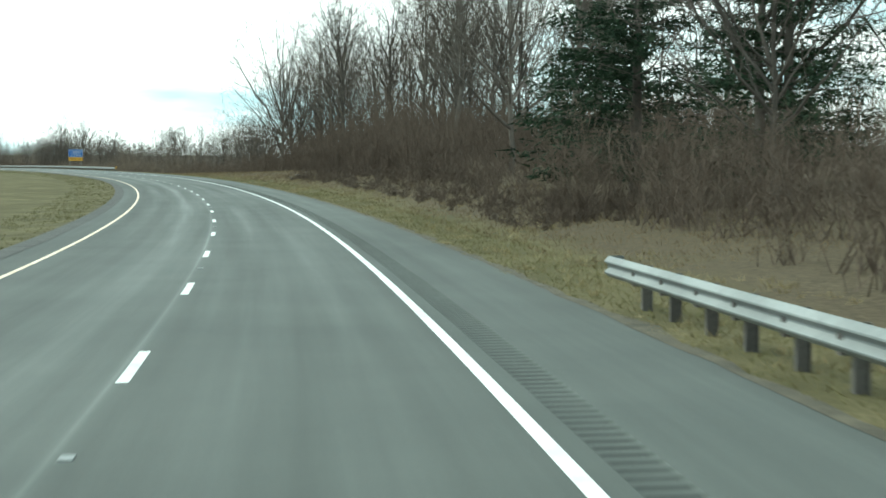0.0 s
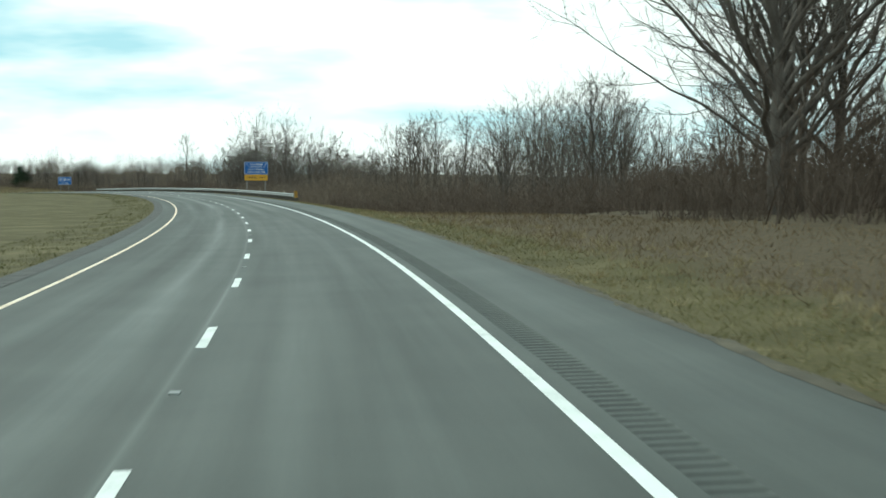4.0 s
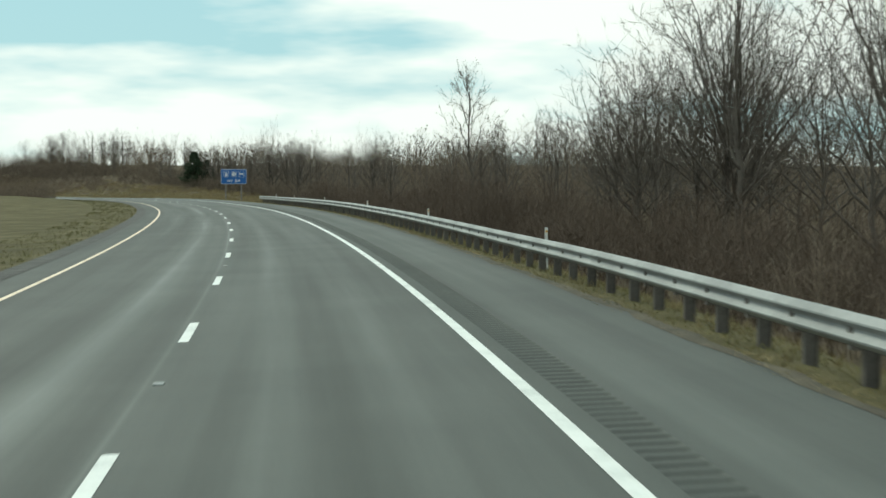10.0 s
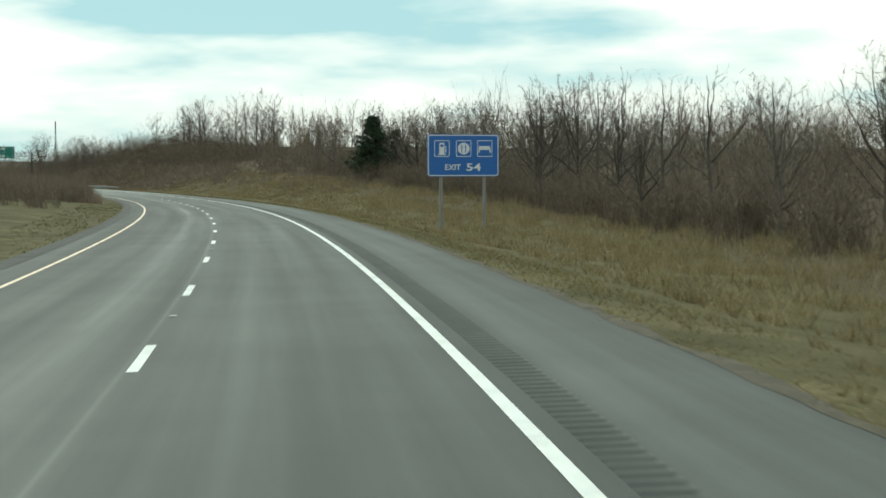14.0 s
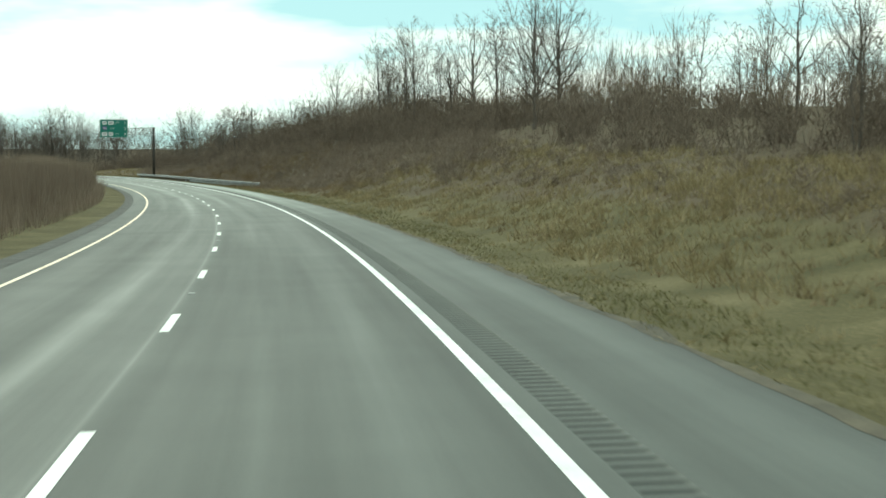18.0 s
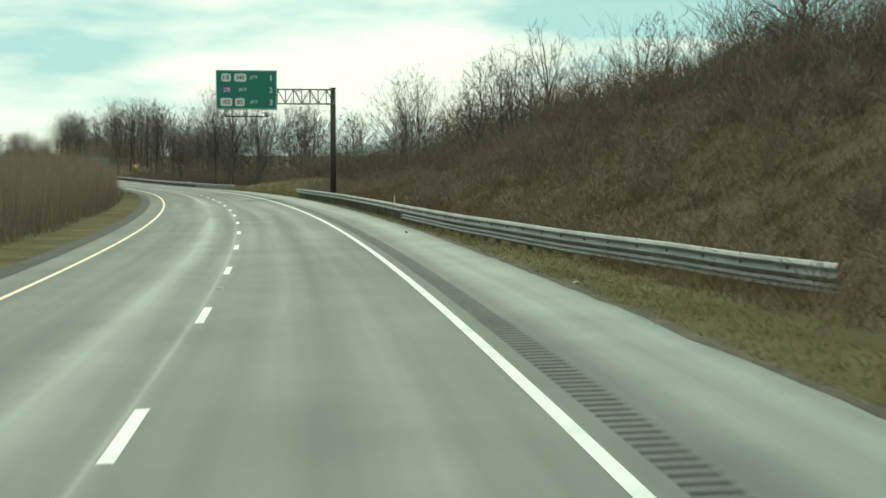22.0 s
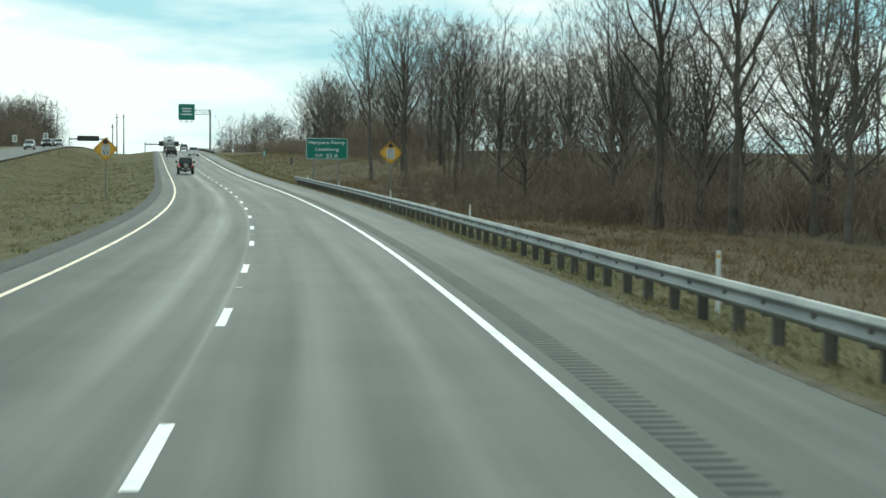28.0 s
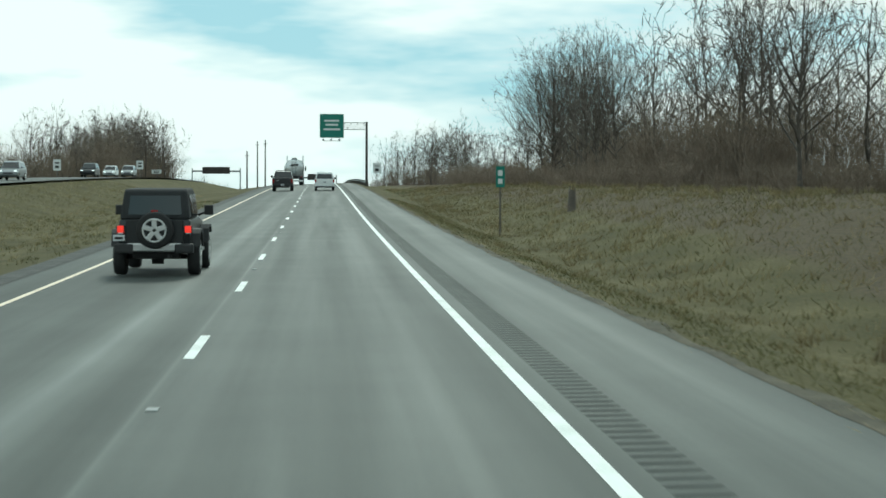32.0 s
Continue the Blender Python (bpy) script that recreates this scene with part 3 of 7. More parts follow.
# opposite carriageway beyond the median
_opp = strip("opposite_road", 1000, 2380, [-33.0, -29.5, -26.0, -24.0], 0.0, M_ROAD)
_ss = np.arange(1000, 2381, 2.0)
_co = np.concatenate([spot(_ss, np.full_like(_ss, n), np.interp(_ss, [1000, 1080, 1200, 1260], [.45, .65, .8, .85])) for n in (-33.0, -29.5, -26.0, -24.0)])
_opp.vertices.foreach_set("co", _co.astype(np.float32).ravel())
tagged(new("opposite_road", _opp), "grey asphalt of the opposite carriageway", "road", kind="structure")

# ---- guardrails ----
PANEL, TOP = 3.5, 0.67
_w = [(0.0, .67), (.028, .655), (.075, .60), (.078, .58), (.03, .535), (.012, .515), (.012, .495), (.03, .475), (.078, .43), (.075, .41), (.028, .365), (.0, .35)]


def beam_mesh(name, prof, length, mat, ends=0.0):
    """A rolled steel beam along y, a sheet 4 mm thick that bulges towards -x."""
    bm = bmesh.new()
    rows = []
    for y in (0.0, length):
        rows.append([bm.verts.new((-d - 0.02, y, z)) for d, z in prof] + [bm.verts.new((-d - 0.016, y, z)) for d, z in prof[::-1]])
    n = len(rows[0])
    for i in range(n):
        bm.faces.new((rows[0][i], rows[0][(i + 1) % n], rows[1][(i + 1) % n], rows[1][i]))
    bmesh.ops.recalc_face_normals(bm, faces=bm.faces[:])
    me = bpy.data.meshes.new(name)
    bm.to_mesh(me)
    bm.free()
    me.materials.append(mat)
    return me


def to_mesh(bm, name, mat):
    me = bpy.data.meshes.new(name)
    bm.to_mesh(me)
    bm.free()
    me.materials.append(mat)
    return me


RAIL_ME = beam_mesh("rail_panel", _w, PANEL + 0.03, M_STEEL)
RUB_ME = beam_mesh("rub_rail", [(d * 0.75, z - 0.30 + (0.52 - z) * 0.35) for d, z in _w], PANEL + 0.03, M_STEEL)
POST_ME = to_mesh(join(box(-0.075, -0.066, 0.0 - 0.05, 0.05, -0.9, 0.64), box(0.066, 0.075, -0.05, 0.05, -0.9, 0.64), box(-0.066, 0.066, -0.004, 0.004, -0.9, 0.64)), "post", M_POST)
BLOCK_ME = to_mesh(box(-0.075, 0.075, -0.06, 0.06, 0.34, 0.66, 0.006), "blockout", M_POST)


SINK = [(866.0, 0.06), (1053.0, 0.06)]  # rails that dive into the bank at their start


def rail_lift(s, n):
    z = rest(s, min(n, 9.5)) + 0.02
    for a, d in SINK:
        if a - 1 <= s < a + 9:
            z -= d * max(0.0, 1 - (s - a) / 8.0) ** 1.6
    return z


def guardrail(s0, s1, n_of, label, rub=None):
    top = thing("guardrail", seat(s0, n_of(s0), rail_lift(s0, n_of(s0))), label, "guardrail", "guardrails along the shoulder")
    inv = top.matrix_world.inverted()

    def put(name, me, m):
        ob = new(name, me)
        ob.parent = top
        ob.matrix_basis = inv @ m
        return ob
    count = int(round((s1 - s0) / PANEL))
    step = (s1 - s0) / count
    for i in range(count):
        a, b = s0 + i * step, s0 + (i + 1) * step
        pa, pb = Vector(spot(a, n_of(a), rail_lift(a, n_of(a)))), Vector(spot(b, n_of(b), rail_lift(b, n_of(b))))
        d = pb - pa
        m = Matrix.Translation(pa) @ d.to_track_quat("Y", "Z").to_matrix().to_4x4() @ Matrix.Diagonal((1, d.length / PANEL, 1, 1))
        put("rail_panel", RAIL_ME, m)
        if rub and rub[0] <= a < rub[1]:
            put("rub_rail", RUB_ME, m @ pose(-0.01, 0, 0))
        for h in (0.02, 0.5):
            if rub and i == 0 and h < 0.1:
                continue
            s = a + h * step
            n = n_of(s) + 0.16
            q = Matrix.Translation(Vector(spot(s, n, rail_lift(s, n)))) @ Matrix.Rotation(float(heading(s)), 4, "Z")
            put("post", POST_ME, q)
            put("blockout", BLOCK_ME, q @ pose(-0.14, 0, 0))
    return top


N_RAIL = 6.62
rail_a = guardrail(-21.3, 31.2, lambda s: N_RAIL, "galvanized steel guardrail on dark posts, open end")
rail_b = guardrail(301.2, 542.7, lambda s: N_RAIL + 0.25 * max(0, (s - 500) / 42), "long galvanized steel guardrail above an embankment")


def flare_c(s):
    u = max(0.0, (907 - s) / 41.0)
    return N_RAIL - 0.12 + 3.9 * u ** 2


def flare_d(s):
    u = max(0.0, (1092 - s) / 39.0)
    return N_RAIL + 2.8 * u ** 2 + 0.5 * max(0, (s - 1190) / 26)


rail_c = guardrail(866.0, 967.0, flare_c, "grey steel guardrail with a lower rub rail, flared into the bank", rub=(866, 903))
rail_d = guardrail(1053.0, 1213.0, flare_d, "galvanized steel guardrail with a flared lower rub rail at its start", rub=(1053, 1075))
rail_e = guardrail(1398.0, 1608.0, lambda s: N_RAIL, "galvanized steel guardrail near the overpass")


def rail_nose(s, n):
    """The rounded end shoe of a rail."""
    prof = [(math.cos(radians(a)) * 0.13, math.sin(radians(a)) * 0.13) for a in range(-90, 100, 18)]
    bm = bmesh.new()
    lo = [bm.verts.new((x_ - 0.0, y_ * 0.7, 0.35)) for y_, x_ in prof]
    hi = [bm.verts.new((x_ - 0.0, y_ * 0.7, 0.67)) for y_, x_ in prof]
    for i in range(len(lo) - 1):
        bm.faces.new((lo[i], lo[i + 1], hi[i + 1], hi[i]))
    bmesh.ops.solidify(bm, geom=bm.faces[:], thickness=0.006)
    return bm


for _r, _s1 in ((rail_a, 31.2), (rail_b, 542.7), (rail_c, 967.0), (rail_d, 1213.0)):
    _n = {31.2: N_RAIL, 542.7: N_RAIL + 0.25, 967.0: N_RAIL - 0.12, 1213.0: N_RAIL + 0.44}[_s1]
    ob = part("end_shoe", rail_nose(0, 0), M_STEEL, _r)
    ob.matrix_basis = _r.matrix_world.inverted() @ seat(_s1 + 0.02, _n, rail_lift(_s1, _n)) @ pose(0.08, 0, 0)

# ---- signs ----
def text_mesh(words, size, mat, width=None, depth=0.004):
    """Words as a mesh that faces -y, centred on the origin."""
    cu = bpy.data.curves.new("words", "FONT")
    cu.body, cu.size, cu.align_x, cu.align_y, cu.extrude, cu.resolution_u = words, size * 1.42, "CENTER", "CENTER", depth, 3
    cu.offset = size * 0.018
    ob = bpy.data.objects.new("words", cu)
    scene.collection.objects.link(ob)
    bpy.context.view_layer.update()
    me = bpy.data.meshes.new_from_object(ob.evaluated_get(bpy.context.evaluated_depsgraph_get()))
    bpy.data.objects.remove(ob)
    me.materials.clear()
    me.materials.append(mat)
    xs = [v.co.x for v in me.vertices]
    ys = [v.co.y for v in me.vertices]
    k = 1.0 if not width else width / (max(xs) - min(xs))
    kz = size / max(1e-6, max(ys) - min(ys))
    cx, cy = (max(xs) + min(xs)) / 2, (max(ys) + min(ys)) / 2
    me.transform(Matrix.Rotation(radians(90), 4, "X") @ Matrix.Diagonal((k, kz, 1, 1)) @ Matrix.Translation((-cx, -cy, 0)))
    return me


def letters(me, mat):
    """Splits a line of text into one mesh for each letter."""
    root = list(range(len(me.vertices)))

    def find(i):
        while root[i] != i:
            root[i] = root[root[i]]
            i = root[i]
        return i
    faces = [tuple(p.vertices) for p in me.polygons]
    for f in faces:
        for v in f[1:]:
            root[find(v)] = find(f[0])
    lumps = {}
    for f in faces:
        lumps.setdefault(find(f[0]), []).append(f)
    spans = []
    for fs in lumps.values():
        xs = [me.vertices[v].co.x for f in fs for v in f]
        spans.append([min(xs), max(xs), fs])
    spans.sort(key=lambda q: q[0])
    out = []
    for a, b, fs in spans:
        if out and min(b, out[-1][1]) - max(a, out[-1][0]) > 0.5 * min(b - a, out[-1][1] - out[-1][0]):
            out[-1] = [min(a, out[-1][0]), max(b, out[-1][1]), out[-1][2] + fs]
        else:
            out.append([a, b, fs])
    done = []
    for a, b, fs in out:
        ids = sorted({v for f in fs for v in f})
        to = {v: i for i, v in enumerate(ids)}
        one = bpy.data.meshes.new("letter")
        one.from_pydata([me.vertices[v].co[:] for v in ids], [], [[to[v] for v in f] for f in fs])
        one.materials.append(mat)
        done.append(one)
    return done


def words(parent, text, x, z, size, mat, width, y=-0.035, name="lettering", label=""):
    for me in letters(text_mesh(text, size, mat, width), mat):
        ob = part("letter", me, None, parent, label)
        ob.matrix_basis = pose(x, y, z)


def plate(w, h, r, y0=-0.02, y1=0.0, x=0.0, z=0.0, seg=5):
    """A panel in the x-z plane with rounded corners of radius r, centred on (x, z)."""
    pts = []
    for cx, cz, a0 in ((w / 2 - r, h / 2 - r, 0), (-w / 2 + r, h / 2 - r, 90), (-w / 2 + r, -h / 2 + r, 180), (w / 2 - r, -h / 2 + r, 270)):
        for i in range(seg + 1):
            a = radians(a0 + 90 * i / seg)
            pts.append((x + cx + r * math.cos(a), z + cz + r * math.sin(a)))
    return prism(pts, y0, y1)


def ring(w, h, r, t, y0, y1, x=0.0, z=0.0, seg=5):
    """A rounded border of thickness t."""
    def loop(w_, h_, r_):
        out = []
        for cx, cz, a0 in ((w_ / 2 - r_, h_ / 2 - r_, 0), (-w_ / 2 + r_, h_ / 2 - r_, 90), (-w_ / 2 + r_, -h_ / 2 + r_, 180), (w_ / 2 - r_, -h_ / 2 + r_, 270)):
            for i in range(seg + 1):
                a = radians(a0 + 90 * i / seg)
                out.append((x + cx + r_ * math.cos(a), z + cz + r_ * math.sin(a)))
        return out
    o, i_ = loop(w, h, r), loop(w - 2 * t, h - 2 * t, max(0.005, r - t))
    bm = bmesh.new()
    a = [bm.verts.new((px, y0, pz)) for px, pz in o]
    b = [bm.verts.new((px, y0, pz)) for px, pz in i_]
    c = [bm.verts.new((px, y1, pz)) for px, pz in o]
    d = [bm.verts.new((px, y1, pz)) for px, pz in i_]
    n = len(a)
    for k in range(n):
        j = (k + 1) % n
        bm.faces.new((a[k], a[j], b[j], b[k]))
        bm.faces.new((a[k], c[k], c[j], a[j]))
        bm.faces.new((b[k], b[j], d[j], d[k]))
    bmesh.ops.recalc_face_normals(bm, faces=bm.faces[:])
    return bm


def flat(poly, y0=-0.036, y1=-0.03):
    return prism(poly, y0, y1)


def foot(s, n):
    return rest(s, n)


def sign_posts(top, s, n0, xs, z_top, mat=None, r=0.07, square=True, y=0.02):
    for x in xs:
        z0 = foot(s, n0 + x) - foot(s, n0) - 0.25
        part("post", box(x - r, x + r, y, y + 2 * r, z0, z_top, 0.012) if square else rod((x, y + r, z0), (x, y + r, z_top), r, r), mat or M_SIGNPOST, top)


def back_bars(top, w, zs):
    for z in zs:
        part("back_rail", box(-w / 2 + 0.1, w / 2 - 0.1, 0.002, 0.03, z - 0.03, z + 0.03), M_BACK, top)


# radio information sign
S_, N_ = 377.4, 10.74
base = foot(S_, N_)
tour = thing("road_sign", seat(S_, N_, base, 4), "blue tourist information sign over an amber traffic panel, on two posts", "sign", "roadside signs")
z0, z1, zm = 1.88 - base, 4.38 - base, 2.70 - base
sign_posts(tour, S_, N_, (-1.22, 1.22), z1 - 0.1)
part("blue_panel", plate(3.18, z1 - zm - 0.01, 0.06, z=(z1 + zm) / 2), M_BLUE, tour, "blue sign panel")
part("border", ring(3.14, z1 - zm - 0.05, 0.06, 0.035, -0.028, -0.02, z=(z1 + zm) / 2), M_SIGNWHITE, tour)
part("amber_panel", plate(3.14, zm - z0 - 0.02, 0.12, z=(zm + z0) / 2), M_AMBER, tour, "amber sign panel")
part("border", ring(3.08, zm - z0 - 0.08, 0.11, 0.028, -0.028, -0.02, z=(zm + z0) / 2), M_BLACK, tour)
for t_, zz, sz, w_ in (("TOURISM", 0.35, 0.20, 1.72), ("HISTORICAL", 0.69, 0.165, 1.72), ("RECREATIONAL", 1.02, 0.165, 2.2)):
    words(tour, t_, 0.0, z1 - zz, sz, M_SIGNWHITE, w_)
words(tour, "INFO", -0.78, z1 - 1.36, 0.17, M_SIGNWHITE, 0.64)
words(tour, "1630 AM", 0.40, z1 - 1.36, 0.22, M_SIGNWHITE, 1.5)
words(tour, "TRAFFIC  INFO", 0.0, (zm + z0) / 2, 0.25, M_BLACK, 2.62)
for sx in (-1, 1):
    part("stroke", flat([(sx * 1.42, z1 - 0.14), (sx * 1.36, z1 - 0.14), (sx * 1.0, z1 - 0.74), (sx * 1.03, z1 - 0.76)]), M_SIGNWHITE, tour)
back_bars(tour, 3.1, (z0 + 0.3, zm + 0.4, z1 - 0.3))

# services sign
S_, N_ = 611.1, 12.18
base = foot(S_, N_)
serv = thing("road_sign", seat(S_, N_, base, 3), "blue services sign with fuel, food and lodging symbols", "sign", "roadside signs")
z0, z1 = 2.12 - base, 4.19 - base
sign_posts(serv, S_, N_, (-1.1, 1.08), z1 - 0.1, r=0.075)
part("panel", plate(3.6, z1 - z0, 0.16, z=(z0 + z1) / 2), M_BLUE, serv, "blue sign panel")
part("border", ring(3.54, z1 - z0 - 0.06, 0.14, 0.04, -0.028, -0.02, z=(z0 + z1) / 2), M_SIGNWHITE, serv)
zc = z1 - 0.70
for x in (-1.07, 0.02, 1.08):
    part("symbol_frame", ring(0.76, 0.80, 0.06, 0.03, -0.028, -0.02, x=x, z=zc), M_SIGNWHITE, serv)
part("pump_symbol", join(box(-1.2, -0.95, -0.034, -0.026, zc - 0.27, zc + 0.28, 0.004), flat([(-0.93, zc + 0.15), (-0.86, zc + 0.08), (-0.86, zc - 0.2), (-0.93, zc - 0.2), (-0.93, zc - 0.16), (-0.9, zc - 0.16), (-0.9, zc + 0.05)], -0.034, -0.026),
                         box(-1.26, -0.89, -0.034, -0.026, zc - 0.31, zc - 0.265)), M_SIGNWHITE, serv)
part("pump_window", box(-1.15, -1.0, -0.04, -0.035, zc + 0.08, zc + 0.2), M_BLUE, serv)
part("meal_symbol", rod((0.02, -0.034, zc), (0.02, -0.026, zc), 0.29, 0.29, 28), M_SIGNWHITE, serv)
part("fork", join(box(-0.10, -0.06, -0.042, -0.036, zc - 0.2, zc + 0.2), box(-0.14, -0.02, -0.042, -0.036, zc + 0.06, zc + 0.09)), M_BLUE, serv)
part("knife", box(0.09, 0.135, -0.042, -0.036, zc - 0.2, zc + 0.2), M_BLUE, serv)
part("bed_symbol", join(box(0.80, 1.36, -0.034, -0.026, zc - 0.06, zc + 0.02), box(0.78, 0.83, -0.034, -0.026, zc - 0.2, zc + 0.14), box(1.32, 1.37, -0.034, -0.026, zc - 0.2, zc + 0.04), box(0.85, 1.34, -0.034, -0.026, zc + 0.03, zc + 0.12, 0.003)), M_SIGNWHITE, serv)
words(serv, "EXIT", -0.52, z0 + 0.46, 0.27, M_SIGNWHITE, 0.78)
words(serv, "54", 0.52, z0 + 0.46, 0.37, M_SIGNWHITE, 0.72)
back_bars(serv, 3.5, (z0 + 0.4, z1 - 0.4))

# directions sign
S_, N_ = 1222.2, 10.86
base = foot(S_, N_)
harp = thing("road_sign", seat(S_, N_, base, 1), "green destination sign with white lettering on two posts", "sign", "roadside signs")
z0, z1 = 2.05 - base, 4.08 - base
sign_posts(harp, S_, N_, (-1.25, 1.1), z1 - 0.1, r=0.07)
part("panel", plate(4.02, z1 - z0, 0.18, z=(z0 + z1) / 2), M_GREEN, harp, "green sign panel")
part("border", ring(3.96, z1 - z0 - 0.06, 0.16, 0.04, -0.028, -0.02, z=(z0 + z1) / 2), M_SIGNWHITE, harp)
words(harp, "Harpers Ferry", 0.0, z1 - 0.47, 0.42, M_SIGNWHITE, 3.5)
words(harp, "Leesburg", 0.05, z1 - 1.10, 0.42, M_SIGNWHITE, 2.25)
words(harp, "EXIT", -0.72, z1 - 1.68, 0.28, M_SIGNWHITE, 0.72)
words(harp, "52 A", 0.52, z1 - 1.68, 0.37, M_SIGNWHITE, 1.15)
back_bars(harp, 3.9, (z0 + 0.4, z1 - 0.4))

# warning diamonds on both sides
def diamond(s, n, zc, label):
    b_ = foot(s, n)
    top = thing("warning_sign", seat(s, n, b_), label, "sign", "reduced speed signs")
    zc -= b_
    part("post", box(-0.035, 0.035, 0.01, 0.07, -0.2, zc + 0.6, 0.01), M_SIGNPOST, top)
    r = 0.755
    dia = [(0, r), (-r, 0), (0, -r), (r, 0)]
    bm = prism([(x, z + zc) for x, z in dia], -0.012, 0.0)
    bmesh.ops.bevel(bm, geom=[e for e in bm.edges if abs(e.verts[0].co.y - e.verts[1].co.y) > 0.005], offset=0.06, segments=4, affect="EDGES")
    part("panel", bm, M_AMBER, top, "amber diamond panel")
    k, j = 0.93, 0.88
    bd = bmesh.new()
    o = [bd.verts.new((x * k, -0.018, z * k + zc)) for x, z in dia]
    i_ = [bd.verts.new((x * j, -0.018, z * j + zc)) for x, z in dia]
    for q in range(4):
        bd.faces.new((o[q], o[(q + 1) % 4], i_[(q + 1) % 4], i_[q]))
    bmesh.ops.solidify(bd, geom=bd.faces[:], thickness=0.004)
    part("border", bd, M_BLACK, top)
    part("arrow", flat([(0, zc + 0.62), (-0.24, zc + 0.38), (-0.11, zc + 0.38), (-0.11, zc + 0.31), (0.11, zc + 0.31), (0.11, zc + 0.38), (0.24, zc + 0.38)], -0.022, -0.013), M_BLACK, top)
    part("speed_plate", plate(0.52, 0.66, 0.04, -0.02, -0.012, z=zc - 0.06), M_SIGNWHITE, top, "white speed limit plate")
    part("plate_border", ring(0.48, 0.62, 0.035, 0.018, -0.026, -0.02, z=zc - 0.06), M_BLACK, top)
    words(top, "SPEED", 0, zc + 0.17, 0.085, M_BLACK, 0.36, -0.026)
    words(top, "LIMIT", 0, zc + 0.055, 0.085, M_BLACK, 0.3, -0.026)
    words(top, "55", 0, zc - 0.18, 0.27, M_BLACK, 0.36, -0.026)
    return top


diamond(1168.4, 9.75, 2.79, "amber diamond reduced speed sign beside the woods")
diamond(1169.2, -7.98, 2.84, "amber diamond reduced speed sign on the grass median")

# cantilever sign bridges
def gantry(s, n_pole, sign_n0, sign_n1, sz0, sz1, arm_z0, arm_z1, label):
    base = foot(s, n_pole)
    top = thing("sign_gantry", seat(s, n_pole, base), label, "gantry", "cantilever sign gantries")
    a0, a1 = arm_z0 - base, arm_z1 - base
    part("pole", rod((0, 0.2, -0.3), (0, 0.2, a1 + 0.1), 0.24, 0.20, 20), M_GANTRY, top, "dark weathering steel pole")
    part("base_plate", box(-0.42, 0.42, -0.22, 0.62, -0.02, 0.06, 0.01), M_GANTRY, top)
    part("pole_cap", rod((0, 0.2, a1 + 0.1), (0, 0.2, a1 + 0.16), 0.27, 0.25, 20), M_GANTRY, top)
    x1 = sign_n0 - n_pole
    for z in (a0, a1):
        for y in (0.0, 0.42):
            part("chord", rod((0.1, y, z), (x1 + 0.3, y, z), 0.055, 0.055, 10), M_STEEL, top)
    n = 14
    xs = [x1 + 0.3 + (0.1 - x1 - 0.3) * i / n for i in range(n + 1)]
    for i, x in enumerate(xs):
        for y in (0.0, 0.42):
            part("strut", rod((x, y, a0), (x, y, a1), 0.028, 0.028, 6), M_STEEL, top)
            if i:
                up = i % 2
                part("brace", rod((xs[i - 1], y, a0 if up else a1), (x, y, a1 if up else a0), 0.025, 0.025, 6), M_STEEL, top)
        part("cross_strut", rod((x, 0, a1), (x, 0.42, a1), 0.022, 0.022, 6), M_STEEL, top)
    w, h = sign_n1 - sign_n0, sz1 - sz0
    xc, zc = (sign_n0 + sign_n1) / 2 - n_pole, (sz0 + sz1) / 2 - base
    part("panel", plate(w, h, 0.05, -0.16, -0.12, x=xc, z=zc), M_GREEN, top, "green sign panel")
    part("border", ring(w - 0.06, h - 0.06, 0.1, 0.045, -0.168, -0.16, x=xc, z=zc), M_SIGNWHITE, top)
    for k in (-0.38, -0.13, 0.13, 0.38):
        part("hanger", box(xc + k * w - 0.04, xc + k * w + 0.04, -0.12, -0.05, zc - h / 2, zc + h / 2), M_BACK, top)
    zl = zc - h / 2 - 0.55
    part("light_bar", rod((xc - w * 0.36, -0.95, zl), (xc + w * 0.36, -0.95, zl), 0.045, 0.045, 8), M_GANTRY, top)
    for k in (-0.33, 0.0, 0.33):
        part("light_arm", rod((xc + k * w, -0.1, zc - h / 2), (xc + k * w, -0.95, zl), 0.03, 0.03, 6), M_GANTRY, top)
        part("lamp_housing", rod((xc + k * w - 0.1, -1.0, zl + 0.02), (xc + k * w - 0.1, -0.9, zl + 0.28), 0.10, 0.20, 10), M_BACK, top, "grey cone-shaped lamp housing")
    return top, xc, zc, w, h


G1, xc, zc, w, h = gantry(967.0, 9.34, 0.30, 4.98, 6.86, 9.88, 7.35, 8.45, "green route sign on a dark steel cantilever gantry")


def shield(top, x, z, wid, hei, number, mat, ink, kind=0):
    if kind == 0:
        part("route_shield", plate(wid, hei, 0.16, -0.176, -0.168, x=x, z=z), mat, top, "white route shield")
    else:
        part("route_shield", flat([(x - wid * .42, z + hei * .5), (x + wid * .42, z + hei * .5), (x + wid * .5, z + hei * .1), (x + wid * .3, z - hei * .32), (x, z - hei * .5), (x - wid * .3, z - hei * .32), (x - wid * .5, z + hei * .1)],
                                  -0.176, -0.168), mat, top, "blue and red interstate shield")
    words(top, number, x, z, hei * 0.5, ink, wid * 0.62, -0.184)


